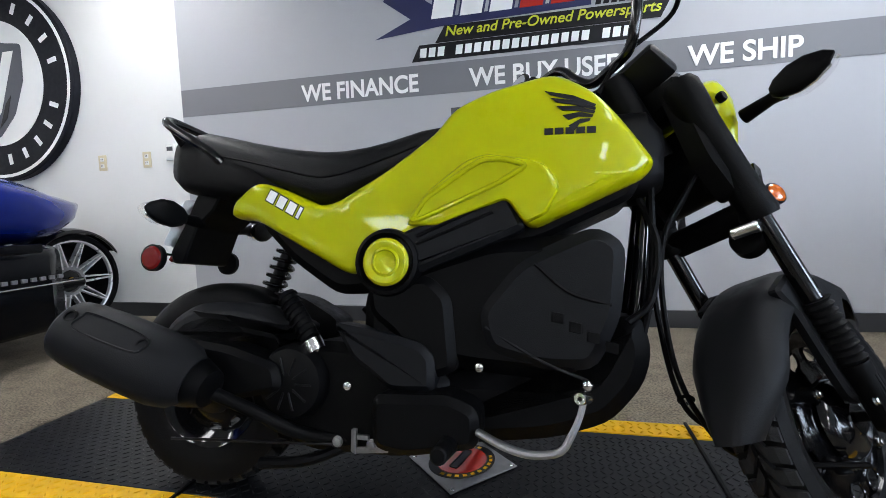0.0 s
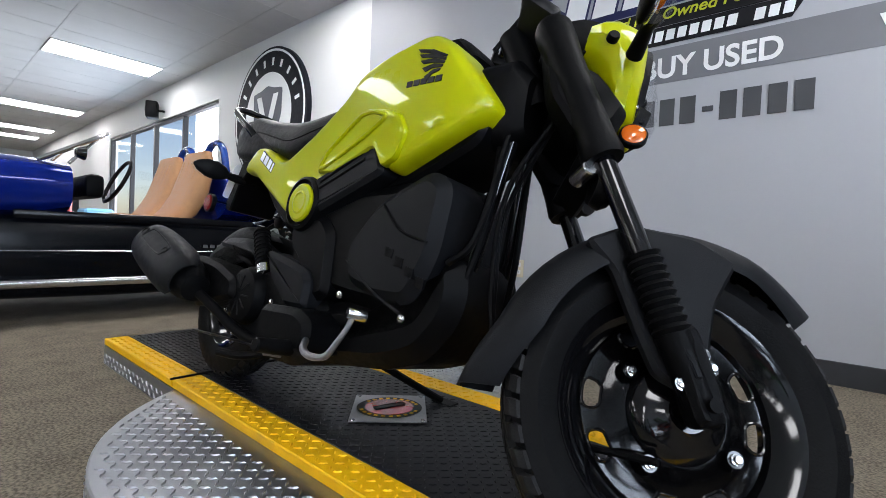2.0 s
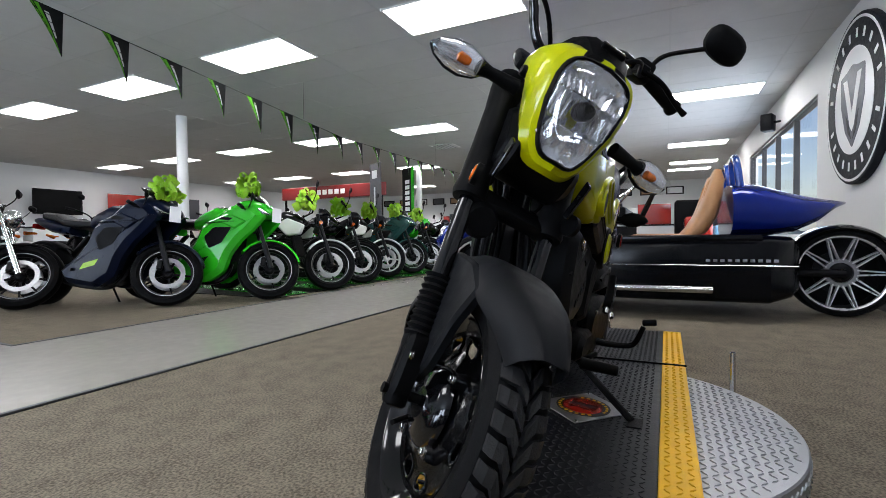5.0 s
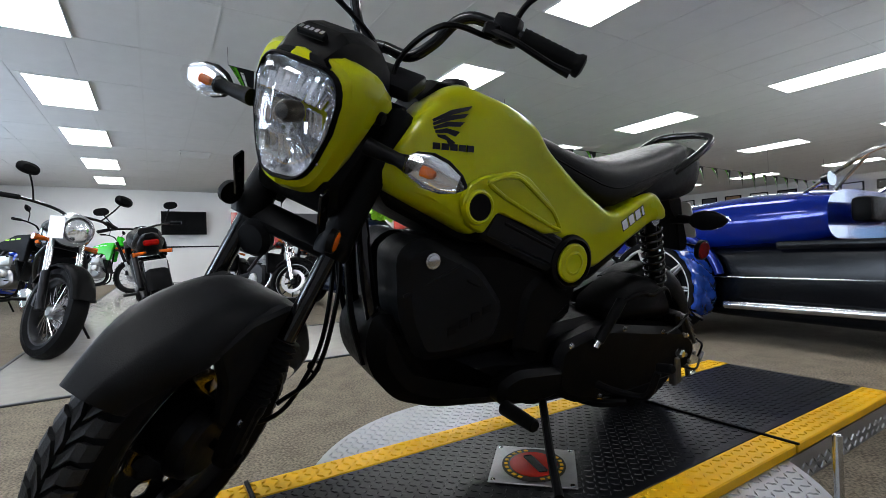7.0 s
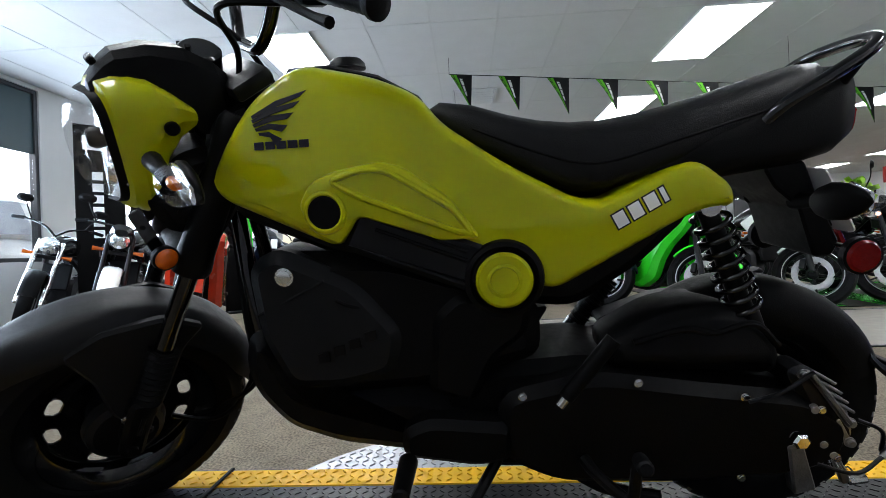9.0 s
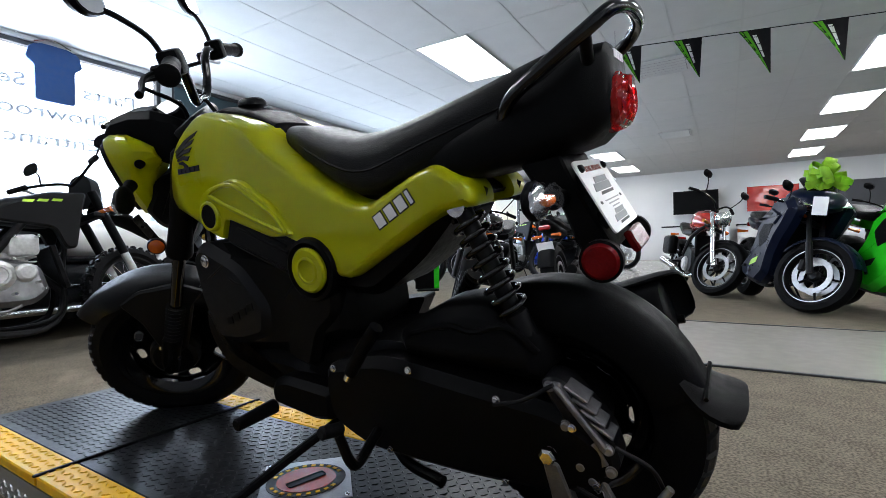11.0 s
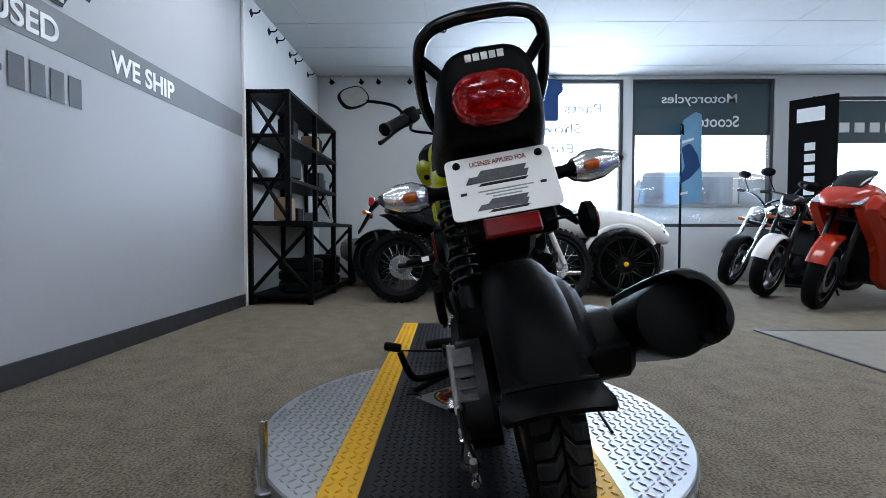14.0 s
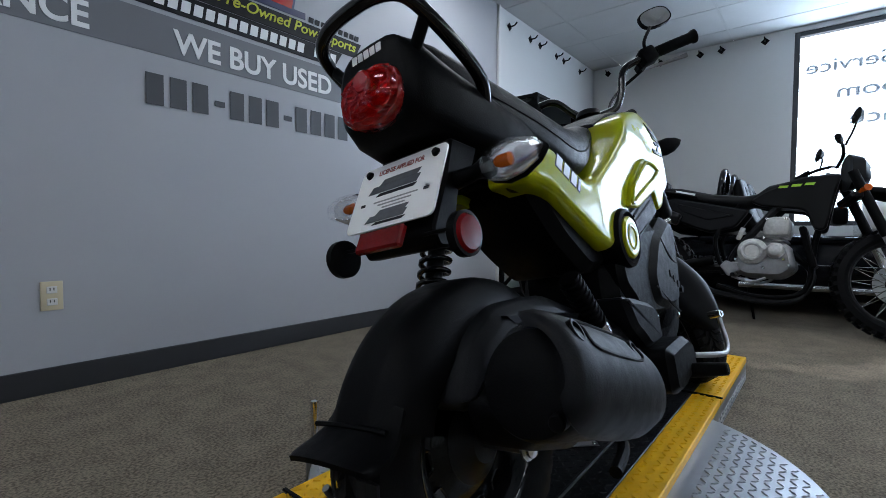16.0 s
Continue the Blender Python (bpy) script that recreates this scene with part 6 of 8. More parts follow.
    part("grille", lathe([(0, 0.0), (0.15, 0.0), (0.17, -0.02), (0.17, -0.05)], 28, Matrix.Translation((0, -1.76, 0.42)) @ pose(0, 0, 0, 180) @ Matrix.Diagonal((1, 1, 0.55, 1))), M_DARKMET, root)
    for s in (1, -1):
        part("headlight", lathe([(0, 0.03), (0.06, 0.02), (0.075, 0), (0.06, -0.06), (0, -0.09)], 24, Matrix.Translation((s * 0.50, -1.62, 0.66)) @ pose(0, 0, 0, 180)), M_FACET, root)
    rear = car_wheel(root, (0.0, RY, R), R, 0.24, rim_mat)
    part("rear_fender", arc_shell((0, 0, 0), R + 0.035, 5, 150, 0.15, 0.03, 0.006, 22), M_GLOSSB, root, "black rear mudguard", m=Matrix.Translation((0, RY, R)) @ Matrix.Rotation(radians(-90), 4, "Z"))
    part("swing_arm", tube([(0.16, 0.95, 0.33), (0.16, RY, R)], 0.03, 10), M_DARKMET, root)
    return root


roadster(pose(-3.03, 0.06, 0) @ Matrix.Scale(1.02, 4), M_BLUE, M_ALLOY, "blue and black open three-wheel roadster with tan seats", M_TAN, M_BLUE)
roadster(pose(4.06, -0.50, 0), M_WPAINT, M_GLOSSB, "white and black open three-wheel roadster by the window", M_BLACK, M_CARBLK)

# ---- other motorcycles on show ----
def show_wheel(parent, c, R, W, spokes=10, disc=True, wire=False, rimcol=None, knobbly=False):
    root = new("wheel")
    root.parent = parent
    T = Matrix.Translation(c)
    h, rr = W / 2, R - W * 0.72
    prof = [(rr, h * 0.6), (rr + W * 0.25, h * 0.95), (R - W * 0.14, h * 0.85), (R - W * 0.03, h * 0.5), (R, 0)]
    prof += [(r, -y) for r, y in prof[-2::-1]]
    part("tyre", lathe(prof, 40, closed=True), M_RUBBER, root, m=T)
    if knobbly:
        b = []
        for k in range(36):
            for y in (-0.55, 0, 0.55):
                a = 2 * math.pi * (k + (0.5 if y else 0)) / 36
                rad = R if y == 0 else R * 0.985
                b.append(box((rad * math.cos(a), y * h, rad * math.sin(a)), (0.026, W * 0.24, 0.022), 0, 1, Matrix.Rotation(-a, 4, "Y")))
        part("tread_pattern", join(*b), M_RUBBER, root, smooth=0, m=T)["kind"] = "stuff"
    rim_m = rimcol or M_DARKMET
    rim = part("rim", lathe([(rr + 0.004, h * 0.7), (rr - 0.008, h * 0.66), (rr - 0.022, h * 0.2), (rr - 0.022, -h * 0.2), (rr - 0.008, -h * 0.66), (rr + 0.004, -h * 0.7)], 40), rim_m, root, m=T)
    if not wire:
        for s in (-1, 1):
            part("rim_edge", lathe([(rr + 0.003, s * h * 0.72), (rr - 0.003, s * h * 0.73), (rr - 0.004, s * h * 0.68)], 40, closed=True), M_DISC, rim, m=T)
    n = 18 if wire else spokes
    for k in range(n):
        a = 2 * math.pi * k / n
        if wire:
            for e in (-1, 1):
                p = [Vector((0.035 * math.cos(a + e * 0.9), e * h * 0.5, 0.035 * math.sin(a + e * 0.9))), Vector(((rr - 0.018) * math.cos(a), 0, (rr - 0.018) * math.sin(a)))]
                part("spoke", tube(p, 0.0022, 4, 1, smooth=False, caps=False), M_CHROME, rim, smooth=0, m=T)
        else:
            p = [Vector((0.04 * math.cos(a), 0, 0.04 * math.sin(a))), Vector(((rr - 0.018) * math.cos(a), 0, (rr - 0.018) * math.sin(a)))]
            part("spoke", tube(p, [0.013, 0.008], 6, 1, smooth=False), rim_m, rim, m=T)
    part("hub", lathe([(0, h * 0.7), (0.03, h * 0.7), (0.05, h * 0.3), (0.05, -h * 0.3), (0.03, -h * 0.7), (0, -h * 0.7)], 16), M_ALU if wire else rim_m, root, m=T)
    if disc:
        for s in (-1, 1) if not wire else (1,):
            i0, i1 = (0.24, 0.47) if wire else (0.50, 0.68)
            part("brake_disc", lathe([(rr * i0, s * h * 0.8), (rr * i1, s * h * 0.8), (rr * i1, s * h * 0.72), (rr * i0, s * h * 0.72)], 28, closed=True), M_DISC, root, "steel brake disc", m=T)
    return root


def blob(secs, n=16, p=2.6):
    """A body skinned along x: (x, z, half width, half height)."""
    return loft([ellipse((x, 0, z), w, h, n, p) for x, z, w, h in secs])


def motorcycle(kind, paint, label, m, bow=False, tag=False, rimcol=None, accent=None, steer=0.0, group="motorcycles on show", guard=None):
    """Front to +x, the origin on the ground between the wheels."""
    root = empty("motorcycle", m, label, "motorcycle", group)
    dirt, cruiser, sport = kind == "dirt", kind == "cruiser", kind == "sport"
    wb = {"sport": 1.40, "naked": 1.41, "cruiser": 1.55, "dirt": 1.44, "retro": 1.42}[kind]
    R = 0.34 if dirt else 0.31
    Rr = 0.325 if dirt else 0.31
    fx, rx = wb / 2, -wb / 2
    rake = 0.60 if cruiser else 0.48 if dirt else 0.44
    hz = 1.03 if dirt else 0.92
    top = Vector((fx - rake * (hz - R) + 0.03, 0, hz))
    ST = Matrix.Translation(top) @ Matrix.Rotation(radians(steer), 4, (Vector((top.x - fx, 0, hz - R))).normalized()) @ Matrix.Translation(-top)

    def fpart(name, bm, mt, label=""):
        return part(name, bm, mt, root, label, m=ST)

    w = show_wheel(root, (0, 0, 0), R, 0.10 if dirt else 0.12, 5 if sport or kind == "naked" else 9, True, kind in ("dirt", "retro"), rimcol, dirt)
    for o in w.children_recursive:
        o.data.transform(ST @ Matrix.Translation((fx, 0, R)))
    show_wheel(root, (rx, 0, Rr), Rr, 0.13 if dirt else 0.17, 5 if sport or kind == "naked" else 9, True, kind in ("dirt", "retro"), rimcol, dirt)
    for s in (-1, 1):
        y = s * 0.095
        a, b = Vector((fx + 0.01, y, R)), Vector((top.x + 0.03, y, hz))
        fpart("fork_leg", rod(a, a.lerp(b, 0.42), 0.024 if dirt else 0.026, 14), M_ENGINE if dirt else M_CHROME if cruiser else M_DARKMET)
        fpart("fork_tube", rod(a.lerp(b, 0.40), b, 0.028 if dirt else 0.020, 14), M_BLACK if dirt else M_CHROME if cruiser or kind == "retro" else M_DARKMET, "fork tube")
        hb = top + Vector((-0.02, 0, 0.06 if not sport else -0.03))
        rise = 0.12 if cruiser else 0.06 if dirt else 0.04 if not sport else -0.03
        fpart("handlebar", tube([hb, hb + Vector((0, s * 0.10, rise * 0.7)), hb + Vector((-0.05, s * 0.24, rise)), hb + Vector((-0.12, s * 0.38, rise - 0.01))], 0.011, 8, 4), M_GLOSSB)
        fpart("grip", rod(hb + Vector((-0.075, s * 0.28, rise + 0.002)), hb + Vector((-0.12, s * 0.385, rise - 0.011)), 0.018, 12, bev=0.003), M_RUBBER)
        mz = hb + Vector((-0.01, s * 0.32, rise + (0.12 if sport else 0.15 if dirt else 0.20)))
        mm = fpart("mirror", loft([ellipse(mz + Vector((0.012 * k, 0, 0)), 0.07 - 0.016 * k, 0.042 - 0.010 * k, 14, 2.4) for k in range(3)]), M_BLACK, "black rear-view mirror")
        part("mirror_stem", tube([hb + Vector((-0.03, s * 0.22, rise)), hb + Vector((0, s * 0.27, rise + 0.10)), mz], 0.006, 6, 3), M_BLACK, mm, m=ST)
        fpart("indicator", tube([(top.x + 0.06, s * 0.08, hz - 0.14), (top.x + 0.07, s * 0.20, hz - 0.14)], [0.010, 0.022], 10, 3), M_AMBER, "amber turn signal")
        iz = 0.82 if dirt else 0.72
        part("indicator", tube([(rx - 0.18 * dirt - 0.10, s * 0.05, iz), (rx - 0.18 * dirt - 0.13, s * 0.15, iz - 0.01)], [0.010, 0.020], 10, 3), M_AMBER, root)
        part("swing_arm", tube([(-0.16, s * 0.11, 0.40), (rx, s * 0.12, Rr)], [0.03, 0.022], 8, 3), M_DARKMET, root)
        part("foot_peg", rod((-0.12, s * 0.16, 0.34), (-0.12, s * 0.27, 0.34), 0.014), M_DARKMET, root)
        part("frame_tube", tube([(0.12, s * 0.11, 0.84), (0.0, s * 0.13, 0.68), (-0.13, s * 0.13, 0.50), (-0.17, s * 0.12, 0.36)] if dirt else [(top.x - 0.06, s * 0.04, hz - 0.10), (0.15, s * 0.14, 0.66), (-0.18, s * 0.13, 0.44)], 0.024, 8, 4), M_DARKMET, root)
        fpart("caliper", box((fx - 0.07, s * 0.085, R + 0.06), (0.05, 0.05, 0.10), 0.012, 1), M_DARKMET)
    fpart("fork_bridge", box(tuple(top - Vector((-0.05, 0, 0.16))), (0.07, 0.24, 0.04), 0.01, 1), M_DARKMET)
    # mudguards
    if dirt:
        fpart("front_mudguard", blob([(fx - 0.20, 0.93, 0.06, 0.03), (fx - 0.02, 0.90, 0.085, 0.035), (fx + 0.12, 0.845, 0.075, 0.03), (fx + 0.24, 0.76, 0.04, 0.014)]), M_BLACK, "high black front mudguard")
    else:
        fpart("front_mudguard", arc_shell((fx, 0, R), R + 0.022, 20, 150, 0.075, 0.03, 0.004, 16), guard or accent or (paint if sport else M_BLACK), "front mudguard")
    # engine
    part("engine", slab([(0.22, 0.40), (0.18, 0.56), (0.02, 0.62), (-0.12, 0.56), (-0.17, 0.40), (-0.08, 0.33), (0.14, 0.33)] if dirt else [(0.24, 0.28), (0.20, 0.50), (0.02, 0.58), (-0.16, 0.46), (-0.22, 0.30), (-0.10, 0.20), (0.14, 0.20)], -0.13, 0.13, 0.03, 0.04, both=True), M_ALU if dirt else M_DARKMET, root, "cast engine block" if dirt else "dark engine block")
    for s in (-1, 1):
        part("engine_cover", lathe([(0, 0.166), (0.045, 0.166), (0.05, 0.172), (0.062, 0.172), (0.068, 0.164), (0.086, 0.156), (0.092, 0.12)], 24, Matrix.Translation((-0.03, 0, 0.51) if dirt else (-0.02, 0, 0.32)) @ flip(s)), M_ENGINE if kind in ("dirt", "retro", "cruiser") else M_DARKMET, root, "cast engine cover")
    cyl = part("cylinder", slab([(0.16, 0.44), (0.12, 0.66), (-0.02, 0.66), (-0.02, 0.46)], -0.09, 0.09, 0.015, 0.02, both=True), M_ENGINE if kind in ("dirt", "retro", "cruiser") else M_DARKMET, root)
    for k in range(6):
        part("cooling_fin", box((0.065, 0, 0.475 + 0.028 * k), (0.20, 0.22, 0.008), 0.003, 1), M_ENGINE if kind in ("dirt", "retro", "cruiser") else M_DARKMET, cyl)
    if dirt:
        for s in (-1, 1):
            part("down_tube", tube([(top.x - 0.05, s * 0.03, hz - 0.12), (0.30, s * 0.07, 0.58), (0.26, s * 0.10, 0.26), (0.0, s * 0.11, 0.20), (-0.24, s * 0.11, 0.26)], 0.016, 8, 4), M_BLACK, root)
            part("sub_frame", tube([(-0.12, s * 0.10, 0.84), (-0.26, s * 0.12, 0.60), (-0.20, s * 0.12, 0.34)], 0.016, 8, 4), M_BLACK, root)
            part("cylinder_cover", box((0.10, s * 0.115, 0.685), (0.15, 0.07, 0.13), 0.028, 2), M_ENGINE, root, "bright cylinder head cover")
            part("case_cover", lathe([(0, 0.185), (0.035, 0.183), (0.05, 0.17), (0.055, 0.13)], 18, Matrix.Translation((0.10, 0, 0.52)) @ flip(s)), M_ENGINE, root)
        sl = part("swing_arm_sleeve", rod((-0.64, -0.145, 0.345), (-0.26, -0.145, 0.440), 0.030, 16, 0.038, 0.008), M_BLACK, root, "thick black swing arm sleeve")
        part("sticker", box((-0.47, -0.179, 0.388), (0.065, 0.006, 0.042), 0.001, 1, Matrix.Rotation(radians(-14), 4, "Y")), M_WHITE, sl)
    part("radiator", box((0.27, 0, 0.55), (0.04, 0.26, 0.28), 0.01, 1, Matrix.Rotation(radians(-14), 4, "Y")), M_BLACK, root)
    part("header_pipe", tube([(0.18, -0.04, 0.52), (0.30, -0.05, 0.36), (0.18, -0.10, 0.18), (-0.2, -0.13, 0.20), (-0.36, -0.16, 0.27)], 0.022, 8, 4), M_CHROME if cruiser or kind == "retro" else M_DARKMET, root)
    ex = ((-0.32, -0.17, 0.25), (-0.86, -0.21, 0.34)) if not dirt else ((-0.50, -0.15, 0.73), (-0.80, -0.17, 0.845))
    part("silencer", rod(ex[0], ex[1], 0.046 if dirt else 0.042, 18, 0.052 if dirt else 0.055, 0.012), M_DARKMET if dirt else M_CHROME if cruiser or kind == "retro" else M_BLACK, root, "exhaust silencer")
    if dirt:
        part("heat_guard", rod((-0.70, -0.162, 0.806), (-0.825, -0.172, 0.855), 0.051, 18, 0.051, 0.006), M_SILVER, root, "bright exhaust heat guard")
    # tank, seat, tail
    if dirt:
        part("tank", blob([(0.36, 0.90, 0.09, 0.08), (0.22, 0.91, 0.13, 0.11), (0.04, 0.90, 0.11, 0.08), (-0.05, 0.87, 0.07, 0.04)]), paint, root, "painted tank and shrouds")
        for s in (-1, 1):
            sh = part("shroud", slab([(0.43, 1.02), (0.22, 1.01), (0.02, 0.92), (-0.06, 0.86), (0.0, 0.825), (0.25, 0.79), (0.30, 0.66), (0.36, 0.66), (0.40, 0.90)], s * 0.10, s * 0.15, 0.012, 0.03), paint, root, "painted radiator shroud")
            for k in range(3):
                part("mark", slab([(0.10 + 0.07 * k, 0.940 + 0.006 * k), (0.15 + 0.07 * k, 0.940 + 0.006 * k), (0.16 + 0.07 * k, 0.956 + 0.006 * k), (0.11 + 0.07 * k, 0.956 + 0.006 * k)], s * 0.14, s * 0.1525), accent or M_LIMEBOW, sh, smooth=0)
            part("side_cover", slab([(-0.06, 0.80), (-0.30, 0.85), (-0.56, 0.905), (-0.64, 0.87), (-0.52, 0.72), (-0.30, 0.64), (-0.14, 0.68)], s * 0.08, s * 0.13, 0.012, 0.03), M_GREY, root, "dark side cover")
            part("cover_crease", slab([(-0.14, 0.76), (-0.34, 0.81), (-0.54, 0.865), (-0.50, 0.80), (-0.32, 0.73)], s * 0.12, s * 0.137, 0.006, 0.02), M_GREY, root)
            part("rear_grab_rail", tube([(-0.40, s * 0.08, 0.91), (-0.62, s * 0.095, 0.955), (-0.84, s * 0.075, 0.975), (-0.92, s * 0.03, 0.965)], 0.012, 8, 4), M_BLACK, root)
            part("foot_lever", tube([(-0.14, s * 0.15, 0.33), (-0.02, s * 0.19, 0.30), (0.06, s * 0.20, 0.33)], 0.009, 8, 4), M_ALU, root)
            part("hinge_plate", slab([(-0.11, 0.43), (-0.19, 0.44), (-0.22, 0.40), (-0.17, 0.33), (-0.10, 0.37)], s * 0.12, s * 0.15, 0.006, 0.01), M_ALU, root)
            for bx, bz in ((0.04, 0.40), (0.15, 0.46), (0.18, 0.42), (-0.12, 0.45), (0.04, 0.60), (0.155, 0.73), (0.05, 0.73)):
                part("bolt", lathe([(0, 0.196), (0.008, 0.196), (0.009, 0.19), (0.009, 0.13)], 8, Matrix.Translation((bx, 0, bz)) @ flip(s)), M_CHROME, root)
        part("seat", blob([(0.20, 0.955, 0.05, 0.03), (0.06, 0.905, 0.07, 0.04), (-0.10, 0.865, 0.085, 0.05), (-0.30, 0.885, 0.09, 0.05), (-0.52, 0.945, 0.085, 0.045), (-0.72, 0.985, 0.06, 0.03)]), M_SEAT, root, "long dark seat")
        part("rear_mudguard", blob([(-0.45, 0.86, 0.08, 0.03), (-0.72, 0.935, 0.075, 0.025), (-0.92, 0.935, 0.06, 0.02), (-0.99, 0.88, 0.055, 0.04), (-1.02, 0.80, 0.05, 0.03), (-1.07, 0.71, 0.045, 0.02), (-1.11, 0.64, 0.04, 0.012)]), M_BLACK, root, "black rear mudguard")
        for s in (-1, 1):
            part("seat_label", box((-0.485, s * 0.089, 0.945), (0.14, 0.006, 0.016), 0.001, 1, Matrix.Rotation(radians(13), 4, "Y")), M_WHITE, root)
            part("shock_link", box((-0.10, s * 0.152, 0.63), (0.032, 0.008, 0.09), 0.006, 2, Matrix.Rotation(radians(20), 4, "Y")), M_ENGINE, root)
        part("rear_rack", box((-0.69, 0, 1.02), (0.13, 0.12, 0.065), 0.014, 1), M_BLACK, root)
        part("tail_light", box((-0.985, 0, 0.925), (0.06, 0.12, 0.085), 0.018, 2), M_RED, root, "red tail light")
        fpart("headlight", blob([(top.x + 0.03, 1.05, 0.10, 0.12), (top.x + 0.10, 1.05, 0.09, 0.10), (top.x + 0.14, 1.04, 0.05, 0.06)]), paint, "headlight cowl")
        fpart("headlight_lens", lathe([(0, 0.012), (0.05, 0.006), (0.06, 0), (0.06, -0.02)], 20, Matrix.Translation((top.x + 0.135, 0, 1.04)) @ pose(0, 0, 0, 0, 0, -90)), M_FACET)
    else:
        part("tank", blob([(0.36, 0.82, 0.08, 0.06), (0.28, 0.85, 0.14, 0.10), (0.12, 0.87, 0.16, 0.12), (-0.05, 0.83, 0.13, 0.09), (-0.14, 0.80, 0.09, 0.05)], 20), paint, root, "glossy painted tank")
        part("fuel_cap", lathe([(0, 0.01), (0.035, 0.008), (0.04, 0)], 18, Matrix.Translation((0.14, 0, 0.987)) @ pose(0, 0, 0, 90)), M_CHROME, root)
        sz = 0.72 if cruiser else 0.80
        part("seat", blob([(-0.10, sz, 0.09, 0.04), (-0.22, sz, 0.14, 0.05), (-0.42, sz + 0.02, 0.13, 0.05), (-0.52, sz + 0.07, 0.11, 0.05), (-0.72, sz + 0.10, 0.08, 0.04)]), M_SEAT, root, "black seat")
        part("tail", blob([(-0.35, 0.74, 0.11, 0.05), (-0.62, 0.79, 0.10, 0.06), (-0.80, 0.85, 0.07, 0.04), (-0.86, 0.86, 0.04, 0.02)]), M_BLACK if cruiser or kind == "retro" else paint, root, "tail cowl")
        part("tail_light", box((rx - 0.14, 0, 0.80 if not cruiser else 0.66), (0.05, 0.12, 0.05), 0.012, 1), M_RED, root, "red tail light")
        part("rear_mudguard", arc_shell((rx, 0, Rr), Rr + 0.03, 50, 165, 0.095, 0.04, 0.004, 16), M_BLACK, root, "black rear mudguard")
        part("shock", rod((-0.36, 0.13, 0.72), (rx + 0.06, 0.13, 0.40), 0.026, 12), M_DARKMET, root)
        if sport:
            part("nose", loft([ellipse((x, 0, z), w, h, 20, 2.6) for x, z, w, h in ((0.78, 0.885, 0.04, 0.02), (0.74, 0.90, 0.11, 0.05), (0.66, 0.93, 0.17, 0.085), (0.54, 0.95, 0.20, 0.11), (0.42, 0.95, 0.19, 0.10), (0.34, 0.94, 0.15, 0.07))]), paint, root, "glossy nose fairing", smooth=50)
            part("windscreen", loft([ellipse((x, 0, z), w, h, 16, 2.4) for x, z, w, h in ((0.64, 1.01, 0.10, 0.015), (0.56, 1.07, 0.125, 0.04), (0.45, 1.13, 0.115, 0.03), (0.40, 1.155, 0.09, 0.012))]), M_GLOSSB, root, "dark windscreen")
            part("radiator_cover", slab([(0.36, 0.78), (0.30, 0.82), (0.10, 0.30), (0.20, 0.24), (0.34, 0.40)], -0.15, 0.15), M_BLACK, root, smooth=0)
            for s in (-1, 1):
                side = part("fairing", slab([(0.72, 0.86), (0.60, 0.97), (0.34, 0.97), (0.22, 0.86), (0.04, 0.76), (-0.02, 0.60), (-0.14, 0.46), (-0.30, 0.34), (-0.22, 0.22), (0.12, 0.17), (0.30, 0.28), (0.36, 0.46), (0.46, 0.60), (0.60, 0.72)], s * 0.13, s * 0.245, 0.05, 0.04), paint, root, "glossy side fairing", smooth=40)
                part("headlight", slab([(0.755, 0.885), (0.64, 0.955), (0.60, 0.915), (0.68, 0.87)], s * 0.045, s * 0.178, 0.01, 0.01), M_FACET, root, "slanted headlight")
                part("fairing_vent", slab([(0.40, 0.74), (0.20, 0.74), (0.10, 0.64), (0.16, 0.52), (0.30, 0.58)], s * 0.22, s * 0.2475, 0.002, 0.02), M_BLACK, side)
                part("fairing_crease", slab([(0.56, 0.80), (0.36, 0.88), (0.10, 0.78), (0.30, 0.78), (0.44, 0.72)], s * 0.22, s * 0.262, 0.012, 0.02), paint, side)
                part("air_slot", slab([(0.42, 0.83), (0.30, 0.845), (0.26, 0.82), (0.38, 0.805)], s * 0.24, s * 0.264, 0.001, 0.006), M_BLACK, side)
                part("badge_mark", slab([(0.16, 0.44), (0.00, 0.40), (-0.04, 0.34), (0.12, 0.38)], s * 0.24, s * 0.2465, 0.0, 0.0), M_LIMEBOW if paint is M_DBLUE else M_BLACK, side, smooth=0)
        else:
            hl = fpart("headlight", lathe([(0, 0.05), (0.05, 0.045), (0.082, 0.02), (0.09, 0.0), (0.08, -0.05), (0.04, -0.10), (0, -0.11)], 24, Matrix.Translation((top.x + 0.14, 0, hz - 0.04)) @ pose(0, 0, 0, 0, 0, -90)), M_BLACK if kind == "naked" else M_CHROME, "round headlight")
            part("headlight_glass", lathe([(0, 0.054), (0.05, 0.049), (0.076, 0.028)], 24, Matrix.Translation((top.x + 0.14, 0, hz - 0.04)) @ pose(0, 0, 0, 0, 0, -90)), M_FACET, hl, m=ST)
            if kind == "naked":
                fpart("nose_cowl", blob([(top.x + 0.05, hz + 0.02, 0.10, 0.09), (top.x + 0.14, hz + 0.05, 0.085, 0.06), (top.x + 0.20, hz + 0.03, 0.05, 0.03)]), paint, "small nose cowl")
                for s in (-1, 1):
                    part("tank_shroud", slab([(0.42, 0.80), (0.20, 0.88), (0.05, 0.80), (0.20, 0.66), (0.38, 0.68)], s * 0.13, s * 0.185, 0.015, 0.03), accent or paint, root, "painted tank shroud")
